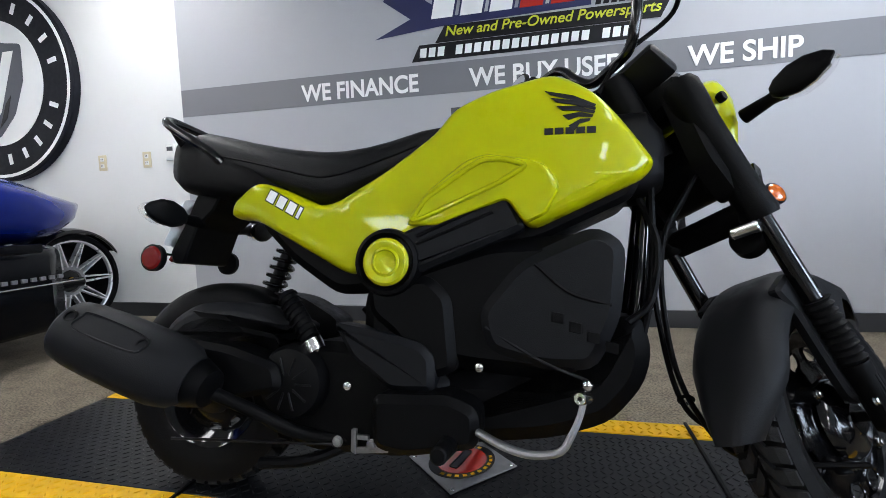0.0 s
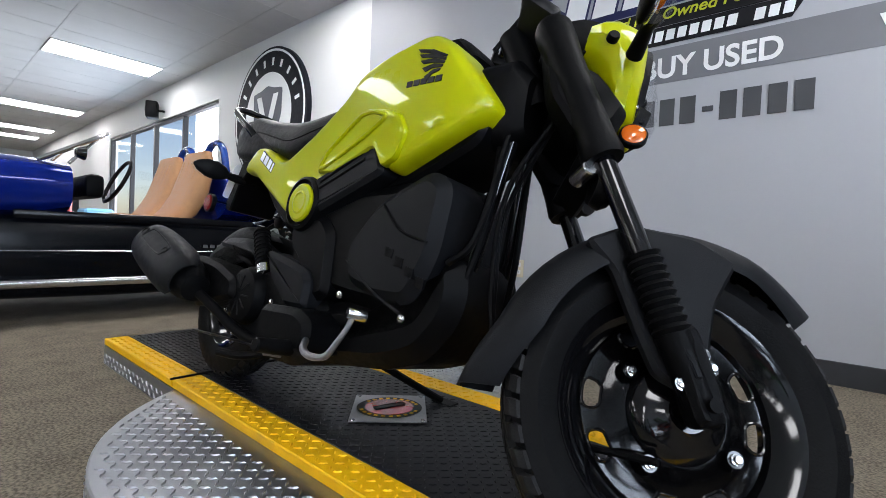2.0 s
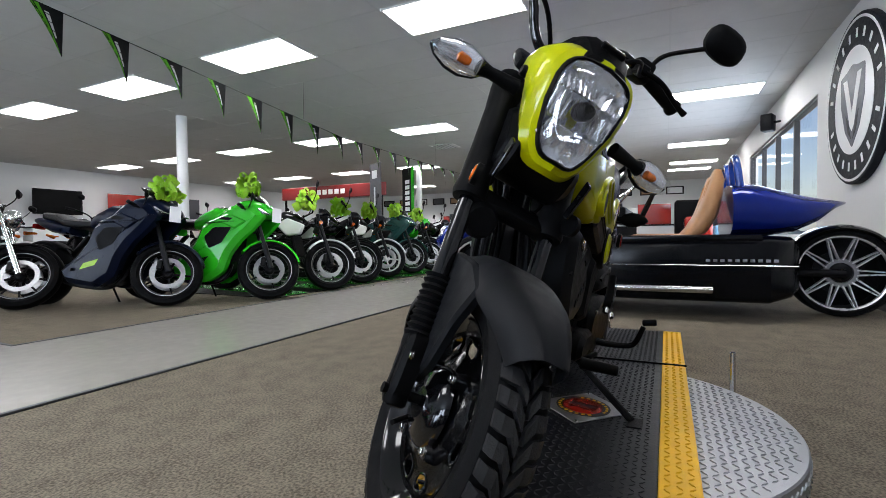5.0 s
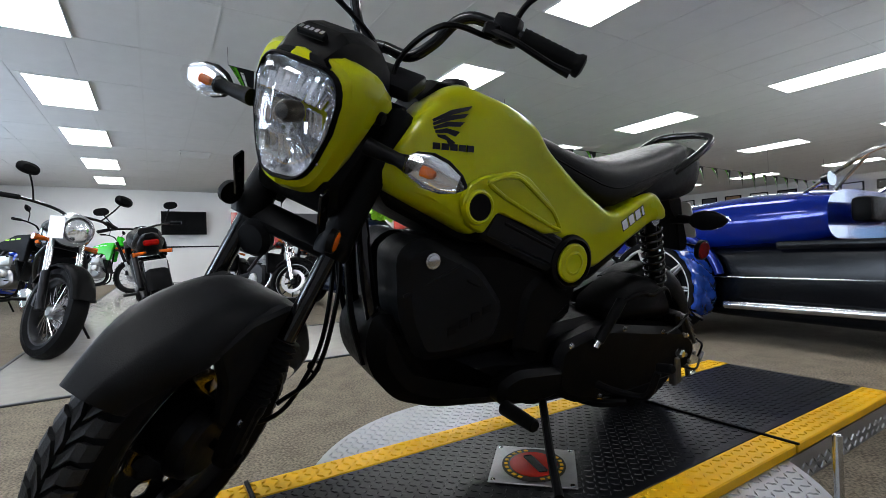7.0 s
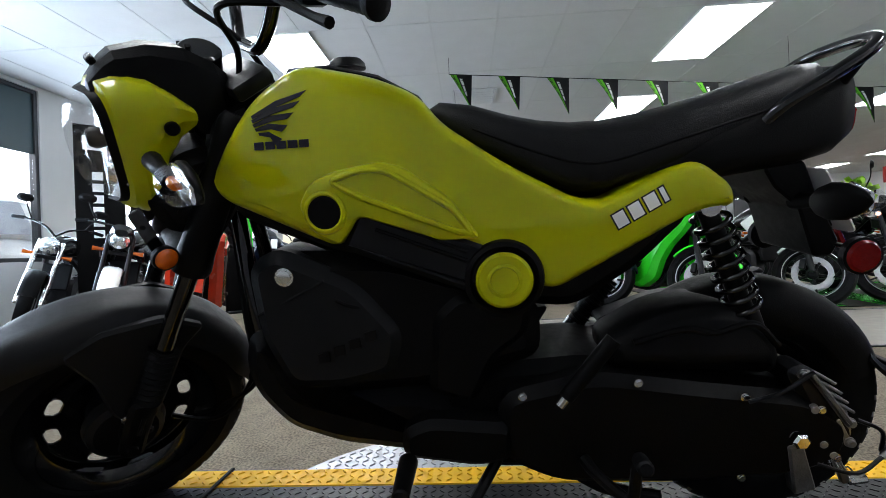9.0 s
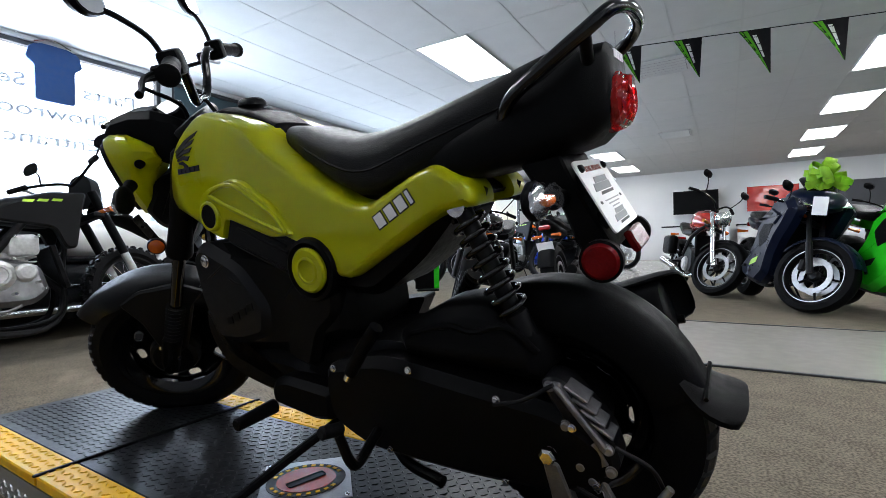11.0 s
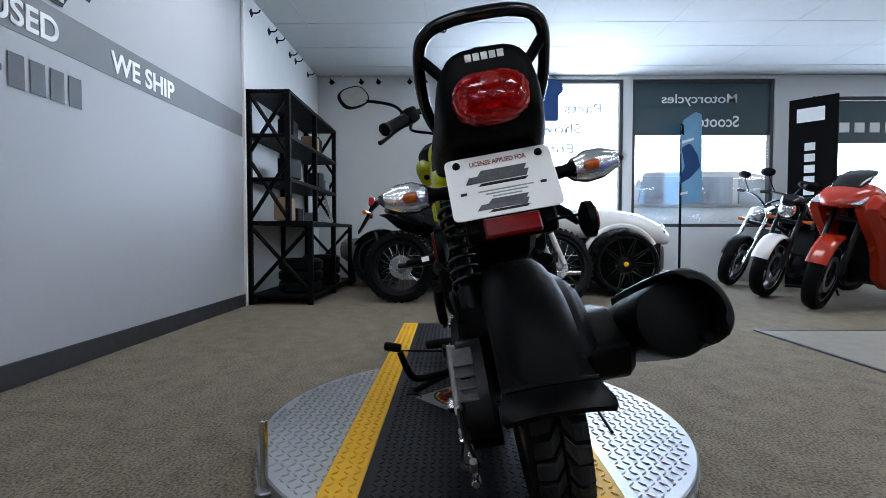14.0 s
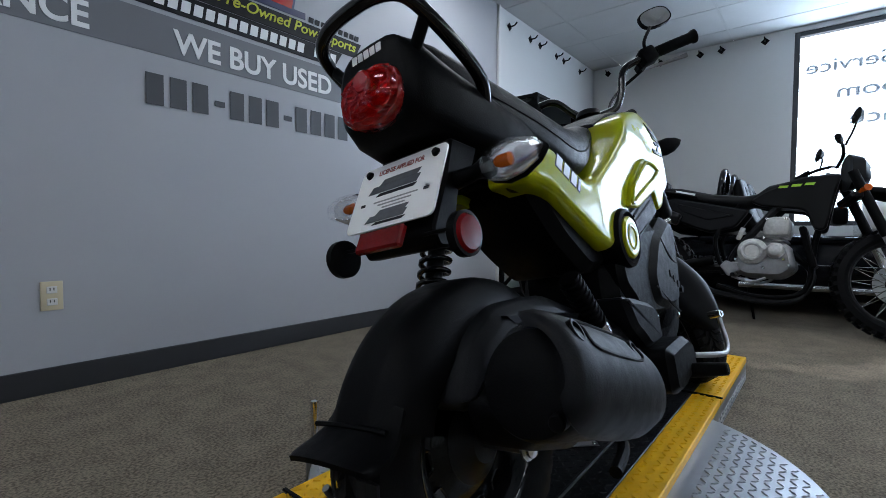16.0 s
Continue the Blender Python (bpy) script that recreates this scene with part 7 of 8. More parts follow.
            if kind == "retro":
                fpart("headlight_cowl", lathe([(0.094, 0.03), (0.112, 0.012), (0.125, -0.04), (0.118, -0.09), (0.10, -0.12), (0.092, -0.12), (0.112, -0.04), (0.092, 0.02)], 28, Matrix.Translation((top.x + 0.14, 0, hz - 0.04)) @ pose(0, 0, 0, 0, 0, -90), closed=True), M_SILVER, "silver headlight cowl")
                part("side_cover", slab([(-0.02, 0.70), (-0.24, 0.72), (-0.28, 0.60), (-0.14, 0.50), (-0.03, 0.56)], -0.13, -0.165, 0.012, 0.03), M_SILVER, root, "silver side cover")
            if cruiser:
                for s in (-1, 1):
                    part("saddle_bag", box((-0.62, s * 0.20, 0.55), (0.40, 0.12, 0.26), 0.05, 3), M_BLACK, root, "black saddle bag")
    part("side_stand", tube([(-0.08, 0.14, 0.26), (-0.06, 0.22, 0.10), (-0.05, 0.27, 0.01)], 0.010, 6, 3), M_BLACK, root)
    part("plate", box((rx - 0.22, 0, 0.60), (0.006, 0.17, 0.10), 0.002, 1, Matrix.Rotation(radians(-20), 4, "Y")), M_WHITE if tag else M_BLACK, root, smooth=0)
    if tag:
        tx, ty = (0.80, -0.08) if sport else (top.x + 0.24, -0.06)
        part("price_tag", box((tx, ty, 0.88), (0.004, 0.10, 0.15), 0.001, 1, Matrix.Rotation(radians(-35), 4, "Z")), M_WHITE, root, "white paper price tag")
    return root


def ribbon_bow(m):
    root = empty("ribbon_bow", m, "big lime green ribbon bow on a motorcycle", "bow", "ribbon bows")
    rng = random.Random(4)
    for k in range(44):
        t, p = rng.uniform(0, 2 * math.pi), rng.uniform(-0.9, 1.3)
        d = Vector((math.cos(t) * math.cos(p), math.sin(t) * math.cos(p), math.sin(p)))
        u = d.cross(Vector((0.3, 0.2, 1))).normalized()
        L = rng.uniform(0.12, 0.18)
        pts = [Vector((0, 0, 0)), d * L * 0.7 + u * 0.036, d * L, d * L * 0.7 - u * 0.036, Vector((0, 0, 0))]
        sp = spline(pts, 4)
        v = d.cross(u) * 0.022
        bm = bmesh.new()
        A = [bm.verts.new(q + v) for q in sp]
        B = [bm.verts.new(q - v) for q in sp]
        for i in range(len(sp) - 1):
            bm.faces.new((A[i], A[i + 1], B[i + 1], B[i]))
        bmesh.ops.solidify(bm, geom=bm.faces[:], thickness=0.0012)
        part("loop", bm, M_LIMEBOW, root)
    return root


def stand_at(x, y, heading, wb=1.4, lean=-8):
    """The pose that puts the front wheel at (x, y), facing heading degrees from +x."""
    h = radians(heading)
    return pose(x - math.cos(h) * wb / 2, y - math.sin(h) * wb / 2, 0, 0, 0, heading) @ pose(0, 0, 0, lean)


# row along the aisle, forks turned to the left
motorcycle("cruiser", M_RPAINT, "red and chrome cruiser motorcycle with wire wheels", stand_at(-0.66, -5.10, 108, 1.55), tag=False, steer=36)
b1 = motorcycle("sport", M_DBLUE, "dark blue sport motorcycle with a price tag", stand_at(-1.36, -4.03, 106), tag=True, steer=38)
b2 = motorcycle("sport", M_GREEN, "lime green sport motorcycle with a price tag", stand_at(-2.09, -3.46, 108), tag=True, steer=36)
b3 = motorcycle("naked", M_GLOSSB, "black and white naked street motorcycle", stand_at(-3.02, -3.42, 106), accent=M_WPAINT, steer=34)
b4 = motorcycle("naked", M_GLOSSB, "gloss black naked street motorcycle", stand_at(-3.85, -3.55, 106), steer=34)
b5 = motorcycle("naked", M_GREY, "grey naked motorcycle with white wheels", stand_at(-4.75, -3.7, 106), accent=M_WPAINT, steer=34, rimcol=M_WPAINT)
b6 = motorcycle("sport", M_TEAL, "dark teal sport motorcycle", stand_at(-5.65, -3.75, 106), steer=34)
b7 = motorcycle("naked", M_GREEN, "lime green naked street motorcycle", stand_at(-6.5, -3.8, 106), steer=34)
for k in range(3):
    copy_thing((b4, b3, b1)[k], stand_at(-7.45 - 0.95 * k, -3.8, 106))
bow = ribbon_bow(pose(-1.50, -4.16, 1.13))
for x, y, z in ((-2.08, -3.70, 1.19), (-2.99, -3.72, 1.10), (-3.82, -3.85, 1.06), (-4.72, -3.98, 1.06), (-5.62, -4.02, 1.10), (-6.47, -4.08, 1.06)):
    copy_thing(bow, pose(x, y, z, 0, 0, x * 70))
# bikes by the shop windows
motorcycle("cruiser", M_GLOSSB, "black cruiser motorcycle by the shop window", stand_at(4.28, -3.30, 112, 1.55), steer=18)
motorcycle("naked", M_GLOSSB, "black street motorcycle with a white front mudguard", stand_at(3.3, -3.05, 114), guard=M_WPAINT, steer=12)
motorcycle("sport", M_ORANGE, "red sport motorcycle with dark forks", stand_at(2.5, -2.95, 114), steer=14)
motorcycle("retro", M_GLOSSB, "silver and black retro motorcycle with a round headlight", stand_at(1.43, -3.11, 98), steer=25, tag=True)
motorcycle("naked", M_BLACK, "black touring motorcycle with a white dealer plate", stand_at(0.80, -5.42, -87, 1.41), tag=True)
motorcycle("dirt", M_BLACK, "black dual-sport motorcycle parked by the aisle", stand_at(1.9, -6.9, 150, 1.44), steer=15)
motorcycle("sport", M_BLUEW, "blue and white sport motorcycle", stand_at(1.95, -8.0, 150), accent=M_WPAINT, steer=10)
motorcycle("naked", M_GLOSSB, "black naked motorcycle near the back windows", stand_at(2.1, -9.2, 150), steer=10)
motorcycle("dirt", M_GREEN, "lime green dirt motorcycle near the back wall", stand_at(1.2, -10.4, 160, 1.44), accent=M_WPAINT)
for k in range(4):
    copy_thing((b4, b1, b3, b5)[k], stand_at(3.2, -5.2 - 1.15 * k, 150))
# second row deeper in the showroom
for k in range(7):
    copy_thing((b3, b4, b6, b5, b1, b4, b7)[k], stand_at(-1.4 - 1.05 * k, -7.4, 80))
# the dual-sport bike by the east wall
motorcycle("dirt", M_DIRT, "black dual-sport motorcycle with green graphics and wire wheels", stand_at(2.78, -0.86, -92, 1.44, -6), steer=20)

# ---- wall lettering and signs ----
def on_north(x, z, d=0.004):
    return Matrix.Translation((x, NORTH - d, z)) @ pose(0, 0, 0, 90)


def words(name, text, x0, x1, z0, z1, material, parent, d=0.006, shear=0.0, bold=0.004):
    """Lettering fitted between x0 and x1, z0 and z1 on the north wall."""
    ob = lettering(name, text, 0.15, Matrix(), material, parent, depth=0.001, bold=bold, shear=shear)
    me = ob.data
    xs, ys = [v.co.x for v in me.vertices], [v.co.y for v in me.vertices]
    fx, fy = (x1 - x0) / (max(xs) - min(xs)), (z1 - z0) / (max(ys) - min(ys))
    me.transform(on_north(x0, z0, d) @ Matrix.Diagonal((fx, fy, 1, 1)) @ Matrix.Translation((-min(xs), -min(ys), 0)))
    return ob


def flat(name, poly, material, parent=None, d0=0.003, d1=0.005, label=""):
    """A flat cut shape on the north wall."""
    return part(name, loft([[(x, NORTH - d, z) for x, z in poly] for d in (d0, d1)]), material, parent, label, smooth=0)


M_SIGNW = mat("white_vinyl", (0.80, 0.80, 0.79), 0.5, var=0.02)
M_SIGNG = mat("charcoal_vinyl", (0.045, 0.047, 0.052), 0.5, var=0.05)
M_NAVY = mat("navy_vinyl", (0.012, 0.016, 0.07), 0.4, var=0.05)
M_SYEL = mat("yellow_green_vinyl", (0.50, 0.52, 0.02), 0.5, var=0.03)
for text, x0, x1 in (("WE FINANCE", -1.343, -0.529), ("WE BUY USED", -0.206, 0.696), ("WE SHIP", 1.022, 1.585)):
    root = empty("wall_lettering", pose(0, 0, 0), "white capital lettering on the grey wall band", "lettering", "wall lettering")
    words("lettering", text, x0, x1, 1.481, 1.594, M_SIGNW, root, bold=0.0035)
ph = empty("number_bars", pose(0, 0, 0), "row of charcoal bars in place of a number", "lettering")
x = -0.335
for k, ch in enumerate("000-000-0000"):
    if ch == "-":
        flat("dash", [(x + 0.015, 1.275), (x + 0.066, 1.275), (x + 0.066, 1.302), (x + 0.015, 1.302)], M_SIGNG, ph)
        x += 0.083
    else:
        flat("bar", [(x + 0.010, 1.225), (x + 0.084, 1.225), (x + 0.084, 1.366), (x + 0.010, 1.366)], M_SIGNG, ph)
        x += 0.1008
dealer = empty("dealer_sign", Matrix.Translation((0.0, 0, -0.0415)) @ Matrix.Diagonal((1.03, 1, 1.058, 1)), "dealer logo of navy, black and yellow shapes on the wall", "sign")
flat("backing", [(-0.55, 1.612), (0.70, 1.612), (0.76, 1.705), (-0.50, 1.705)], M_INK, dealer)
for k in range(22):
    xx = -0.50 + 0.0555 * k
    if k in (3, 18):
        continue
    flat("bar", [(xx, 1.632), (xx + 0.040, 1.632), (xx + 0.048, 1.684), (xx + 0.008, 1.684)], M_SIGNW, dealer, 0.005, 0.007)
flat("backing", [(-0.40, 1.708), (0.86, 1.708), (0.91, 1.800), (-0.34, 1.800)], M_INK, dealer)
words("lettering", "New and Pre-Owned Powersports", -0.335, 0.865, 1.722, 1.795, M_SYEL, dealer, 0.008, 0.25, 0.002)
flat("swoosh", [(-0.78, 1.765), (-0.36, 1.800), (0.50, 1.815), (0.50, 1.850), (-0.30, 1.850), (-0.55, 2.02), (-0.20, 2.08), (-0.62, 2.08), (-0.72, 1.98), (-0.55, 1.86)], M_NAVY, dealer)
for k in range(5):
    xx = -0.42 + 0.175 * k
    flat("letter_block", [(xx, 1.845), (xx + 0.13, 1.845), (xx + 0.165, 2.00), (xx + 0.035, 2.00)], M_SIGNW if k < 3 else M_RPAINT, dealer, 0.005, 0.007)
    flat("letter_edge", [(xx - 0.012, 1.835), (xx + 0.142, 1.835), (xx + 0.180, 2.010), (xx + 0.023, 2.010)], M_NAVY, dealer, 0.003, 0.0052)
    flat("letter_block", [(xx + 0.05, 2.04), (xx + 0.19, 2.04), (xx + 0.225, 2.16), (xx + 0.085, 2.16)], M_BAND, dealer, 0.003, 0.006)
for k in range(9):
    xx = 0.52 + 0.042 * k
    flat("bar", [(xx, 1.812), (xx + 0.03, 1.812), (xx + 0.036, 1.842), (xx + 0.006, 1.842)], M_INK, dealer)

# round sign
RS = Matrix.Translation((-3.93, NORTH, 1.825)) @ pose(0, 0, 0, 0, 0, 180) @ Matrix.Diagonal((1.02, 1, 1.0, 1))
rs = empty("round_sign", RS, "large round black sign with a white shield emblem", "sign")
M_SIGNK = mat("matt_black_sign", (0.008, 0.009, 0.013), 0.6, var=0.1, spec=0.15)
part("disc", lathe([(0, 0), (0.745, 0), (0.75, 0.006), (0.75, 0.055), (0.742, 0.062), (0, 0.062)], 72), M_SIGNK, rs, "black disc")
part("ring", lathe([(0.700, 0.060), (0.700, 0.066), (0.722, 0.066), (0.722, 0.060)], 64, closed=True), M_SIGNW, rs, "white ring")
part("field", lathe([(0, 0.060), (0.475, 0.060), (0.475, 0.066), (0, 0.066)], 64), M_SIGNW, rs, "white round field", smooth=0)
for n, a0, a1 in ((10, 168, 12), (10, 200, 340)):
    for k in range(n):
        a = radians(a0 + (a1 - a0) * k / (n - 1))
        part("letter_bar", box((0.588 * math.cos(a), 0.0645, 0.588 * math.sin(a)), (0.080, 0.004, 0.034), 0, 1, Matrix.Rotation(-a, 4, "Y")), M_SIGNW, rs, smooth=0)
part("shield", slab([(-0.30, 0.27), (-0.14, 0.29), (0.0, 0.33), (0.14, 0.29), (0.30, 0.27), (0.29, 0.0), (0.18, -0.25), (0.0, -0.42), (-0.18, -0.25), (-0.29, 0.0)], 0.064, 0.0685, 0, 0.03), mat("slate_shield", (0.05, 0.055, 0.075), 0.5, var=0.1), rs, "dark shield shape")
for s in (-1, 1):
    part("v_bar", slab([(s * 0.225, 0.225), (s * 0.125, 0.225), (0.0, -0.10), (0.0, -0.27), (s * 0.05, -0.22)], 0.068, 0.0705), M_SIGNW, rs, "white slanted bar of the emblem", smooth=0)
    part("leaf", slab([(s * 0.16, -0.10), (s * 0.10, -0.16), (s * 0.02, -0.34), (s * 0.10, -0.27)], 0.068, 0.0705), M_INK, rs, smooth=0)

# sockets, thermostat, hooks, speaker, dome cameras, vents
M_IVORY = mat("ivory_plastic", (0.56, 0.49, 0.33), 0.4, var=0.04)


def socket(x, z, plain=False):
    root = empty("wall_socket", pose(x, NORTH, z), "ivory plastic wall socket with two outlets", "socket", "wall sockets")
    part("cover", box((0, -0.004, 0), (0.072, 0.008, 0.116), 0.003, 2), M_IVORY, root)
    for dz in (-0.024, 0.024):
        part("outlet", box((0, -0.009, dz), (0.034, 0.004, 0.028), 0.002, 1), M_WPAINT, root)
        for dx in (-0.006, 0.006):
            part("slot", box((dx, -0.0115, dz + 0.003), (0.003, 0.002, 0.011)), M_INK, root, smooth=0)
    return root


for x, z in ((-3.034, 1.173), (-2.629, 1.176), (-0.676, 0.39)):
    socket(x, z)
th = empty("thermostat", pose(-2.407, NORTH, 1.215), "small white wall thermostat", "thermostat")
part("case", box((0, -0.012, 0), (0.08, 0.024, 0.115), 0.006, 2), M_WPAINT, th)
part("display", box((0, -0.0245, 0.025), (0.05, 0.002, 0.03)), M_SIGNG, th, smooth=0)


def hook(m):
    root = empty("coat_hook", m, "black hook on a diamond-shaped plate", "hook", "wall hooks")
    part("plate", box((0, -0.003, 0), (0.058, 0.006, 0.058), 0.002, 1, Matrix.Rotation(radians(45), 4, "Y")), M_BLACK, root)
    part("peg", tube([(0, 0, 0), (0, -0.06, 0.0), (0, -0.085, 0.025)], 0.007, 8, 3), M_BLACK, root)
    return root


hk = hook(pose(2.79, NORTH, 2.60))
for x in (3.20, 3.41, 3.80, 3.99, 4.45):
    copy_thing(hk, pose(x, NORTH, 2.61))
for y in (1.71, 1.31, 1.08, 0.66, 0.45, 0.05):
    copy_thing(hk, pose(EAST, y, 2.66, 0, 0, -90))
spk = empty("speaker", pose(-7.3, 1.745, 2.36, 0, 0, -25), "small black loudspeaker on the wall", "speaker")
part("case", box((0, 0, 0), (0.20, 0.16, 0.26), 0.02, 2), M_BLACK, spk)
part("cone", lathe([(0, -0.084), (0.05, -0.082), (0.065, -0.09), (0.07, -0.08)], 20), M_GREY, spk)
part("bracket", box((0, 0.12, 0), (0.03, 0.10, 0.03), 0.004, 1), M_BLACK, spk)


def dome(x, y):
    root = empty("dome_camera", pose(x, y, CEIL), "small ceiling dome camera with a white base", "camera", "dome cameras")
    part("base", lathe([(0, 0), (0.055, 0), (0.055, -0.025), (0.045, -0.035), (0, -0.035)], 24, pose(0, 0, 0, 90)), M_WPAINT, root)
    part("dome", lathe([(0.042, -0.034), (0.040, -0.05), (0.028, -0.068), (0, -0.076)], 24, pose(0, 0, 0, 90)), M_GLOSSB, root)


def vent(x, y, w=0.55):
    root = empty("ceiling_vent", pose(x, y, CEIL), "white slatted air vent in the ceiling", "vent", "ceiling vents")
    part("backing", box((0, 0, -0.002), (w, w, 0.004)), M_SIGNG, root, smooth=0)
    for s in (-1, 1):
        part("frame", box((s * w / 2, 0, -0.006), (0.03, w, 0.014), 0.003, 1), M_TBAR, root)
        part("frame", box((0, s * w / 2, -0.006), (w - 0.03, 0.03, 0.014), 0.003, 1), M_TBAR, root)
    for k in range(6):
        part("slat", box((0, -w / 2 + w * (k + 0.5) / 6, -0.010), (w - 0.04, 0.045, 0.004), 0.001, 1, Matrix.Rotation(radians(30), 4, "X")), M_TBAR, root)


for x, y in ((3.37, 0.19),):
    dome(x, y)
for x, y in ((-0.15, -5.4), (0.06, -9.55), (-8.3, -4.3)):
    vent(x, y)

# ---- parts shelf ----
sh = empty("shelf_unit", pose(2.63, NORTH - 0.01, 0), "black steel shelf unit with braced ends by the wall", "shelf")
W, D1, D0, H0, H1 = 1.65, 0.36, 0.55, 0.72, 1.88
for x in (0.02, W / 2, W - 0.02):
    part("post", box((x, -0.02, H1 / 2), (0.04, 0.04, H1), 0.004, 1), M_BLACK, sh)
    part("post", box((x, -D1, (H1 + H0) / 2), (0.045, 0.045, H1 - H0), 0.004, 1), M_BLACK, sh)
    part("post", box((x, -D0, H0 / 2), (0.045, 0.045, H0), 0.004, 1), M_BLACK, sh)
for z, d in ((0.07, D0), (H0, D0), (1.10, D1), (1.48, D1), (H1 - 0.02, D1)):
    part("board", box((W / 2, -d / 2 - 0.01, z), (W, d + 0.03, 0.035), 0.004, 1), M_BLACK, sh, "black steel shelf board")
for x in (0.02, W - 0.02):
    for z0, z1, d in ((0.08, H0, D0), (H0, 1.30, D1), (1.30, H1, D1)):
        for a, b in (((-0.02), -d), (-d, -0.02)):
            part("brace", tube([(x, a, z0 + 0.03), (x, (a + b) / 2, (z0 + z1) / 2), (x, b, z1 - 0.03)], 0.018, 6, 2), M_BLACK, sh, smooth=0)


def small_box(name, c, s, mt, label, cat, rz=0):
    ob = obj(name, box((0, 0, s[2] / 2), s, min(s) * 0.08, 1), mt)
    ob.matrix_basis = pose(*c, 0, 0, rz)
    return tagged(ob, label, cat)


M_CARD = mat("brown_cardboard", (0.30, 0.19, 0.10), 0.8, var=0.1, scale=20)
rng = random.Random(11)
for k, (x, z) in enumerate(((2.80, 0.745), (3.05, 0.745), (3.72, 0.745), (2.85, 1.125), (3.15, 1.125), (3.70, 1.125), (3.95, 1.125), (2.90, 1.505), (3.60, 1.505), (3.90, 1.505))):
    small_box("parts_box", (x, 1.62 + rng.uniform(-0.04, 0.04), z), (rng.uniform(0.12, 0.2), 0.14, rng.uniform(0.10, 0.22)), (M_CARD, M_GREY, M_ALU, M_BLACK)[k % 4], ("brown cardboard parts box on the shelf", "dark plastic parts case on the shelf", "bright metal engine part on the shelf", "black parts box on the shelf")[k % 4], "box", rng.uniform(-15, 15))
for k, x in enumerate((2.72, 3.40)):
    tk = empty("tyre_stack", pose(x + 0.22, 1.52, 0.09), "small black tyre lying on the bottom shelf", "tyre", "spare tyres")
    for j in range(3):
        part("tyre", lathe([(0.11, 0.0), (0.17, -0.005), (0.20, 0.02), (0.20, 0.08), (0.17, 0.105), (0.11, 0.10), (0.13, 0.05)], 28, pose(0, 0, 0.10 * j, 90), closed=True), M_RUBBER, tk)
cs = empty("card_stand", pose(3.35, 1.36, 0.738, 0, 0, 20), "white printed card leaning on the shelf", "card")
part("card", box((0, 0, 0.14), (0.20, 0.006, 0.28), 0.002, 1, Matrix.Rotation(radians(-14), 4, "X")), M_WHITE, cs, smooth=0)
for k in range(6):
    part("text_bar", box((0, -0.004 - 0.0, 0.24 - 0.035 * k), (0.15, 0.004, 0.010), 0, 1, Matrix.Translation((0, 0.052 - 0.0085 * k, 0)) @ Matrix.Rotation(radians(-14), 4, "X")), M_SIGNG, cs, smooth=0)
gt = empty("air_tank", pose(4.45, 1.15, 0.0), "grey horizontal air tank by the shelf", "tank")
part("tank", lathe([(0, -0.34), (0.10, -0.33), (0.15, -0.26), (0.16, 0), (0.15, 0.26), (0.10, 0.33), (0, 0.34)], 28, Matrix.Translation((0, 0, 0.42))), M_SILVER, gt)
for s in (-1, 1):
    part("foot", box((0, s * 0.2, 0.14), (0.20, 0.04, 0.28), 0.006, 1), M_BLACK, gt)

# ---- window signs ----
def on_east(y, z, d=0.03):
    """A pose flat against the inside of the east windows, facing the room."""
    return Matrix.Translation((EAST - d, y, z)) @ pose(0, 0, 0, 90, 0, -90)


M_TINT = mat("dark_teal_window_film", (0.022, 0.052, 0.062), 0.35, var=0.1, scale=4)
M_DIM = mat("frosted_window_lettering", (0.62, 0.68, 0.75), 0.5)
M_DIM.node_tree.nodes["Principled BSDF"].inputs["Transmission Weight"].default_value = 0.12


def east_words(text, y0, y1, z0, z1, material, parent, d):
    """Lettering meant for the street, so reversed from inside; y0 is its left end as seen from the room."""
    ob = lettering("lettering", text, 0.2, Matrix(), material, parent, mirror=True, depth=0.001, bold=0.002)
    me = ob.data
    xs, ys = [v.co.x for v in me.vertices], [v.co.y for v in me.vertices]
    fx, fy = abs(y1 - y0) / (max(xs) - min(xs)), (z1 - z0) / (max(ys) - min(ys))
    me.transform(on_east(y0, z0, d) @ Matrix.Diagonal((fx, fy, 1, 1)) @ Matrix.Translation((-min(xs), -min(ys), 0)))
    return ob


film = empty("window_film", pose(0, 0, 0), "dark teal film with reversed white lettering on the window", "window sign")
part("film", box((EAST + 0.045, -3.22, 2.30), (0.004, 1.87, 0.70)), M_TINT, film, smooth=0)
east_words("Motorcycles", -2.72, -3.72, 2.34, 2.50, M_SIGNW, film, -0.040)
east_words("Scooters", -3.05, -3.75, 2.06, 2.21, M_SIGNW, film, -0.040)
for y0, y1 in ((-4.80, -6.55), (-6.77, -8.45), (-8.67, -10.35)):
    f2 = empty("window_film", pose(0, 0, 0), "dark teal film with white bars on the shop window", "window sign")
    part("film", box((EAST + 0.045, (y0 + y1) / 2, 2.12), (0.004, y0 - y1, 0.56)), M_TINT, f2, smooth=0)
    for k in range(6):
        part("letter_bar", box((EAST + 0.041, y0 - 0.35 - 0.2 * k, 2.05), (0.003, 0.13, 0.13)), M_SIGNW, f2, smooth=0)
ent = empty("window_lettering", pose(0, 0, 0), "reversed grey lettering on the bright window", "window sign")
for text, y0, y1, z in (("Service", -0.30, -0.95, 2.25), ("Parts", -1.42, -1.92, 2.25), ("Showroom", -0.55, -1.65, 1.98), ("Entrance", -0.65, -1.55, 1.71)):
    east_words(text, y0, y1, z, z + 0.13, M_DIM, ent, -0.040)
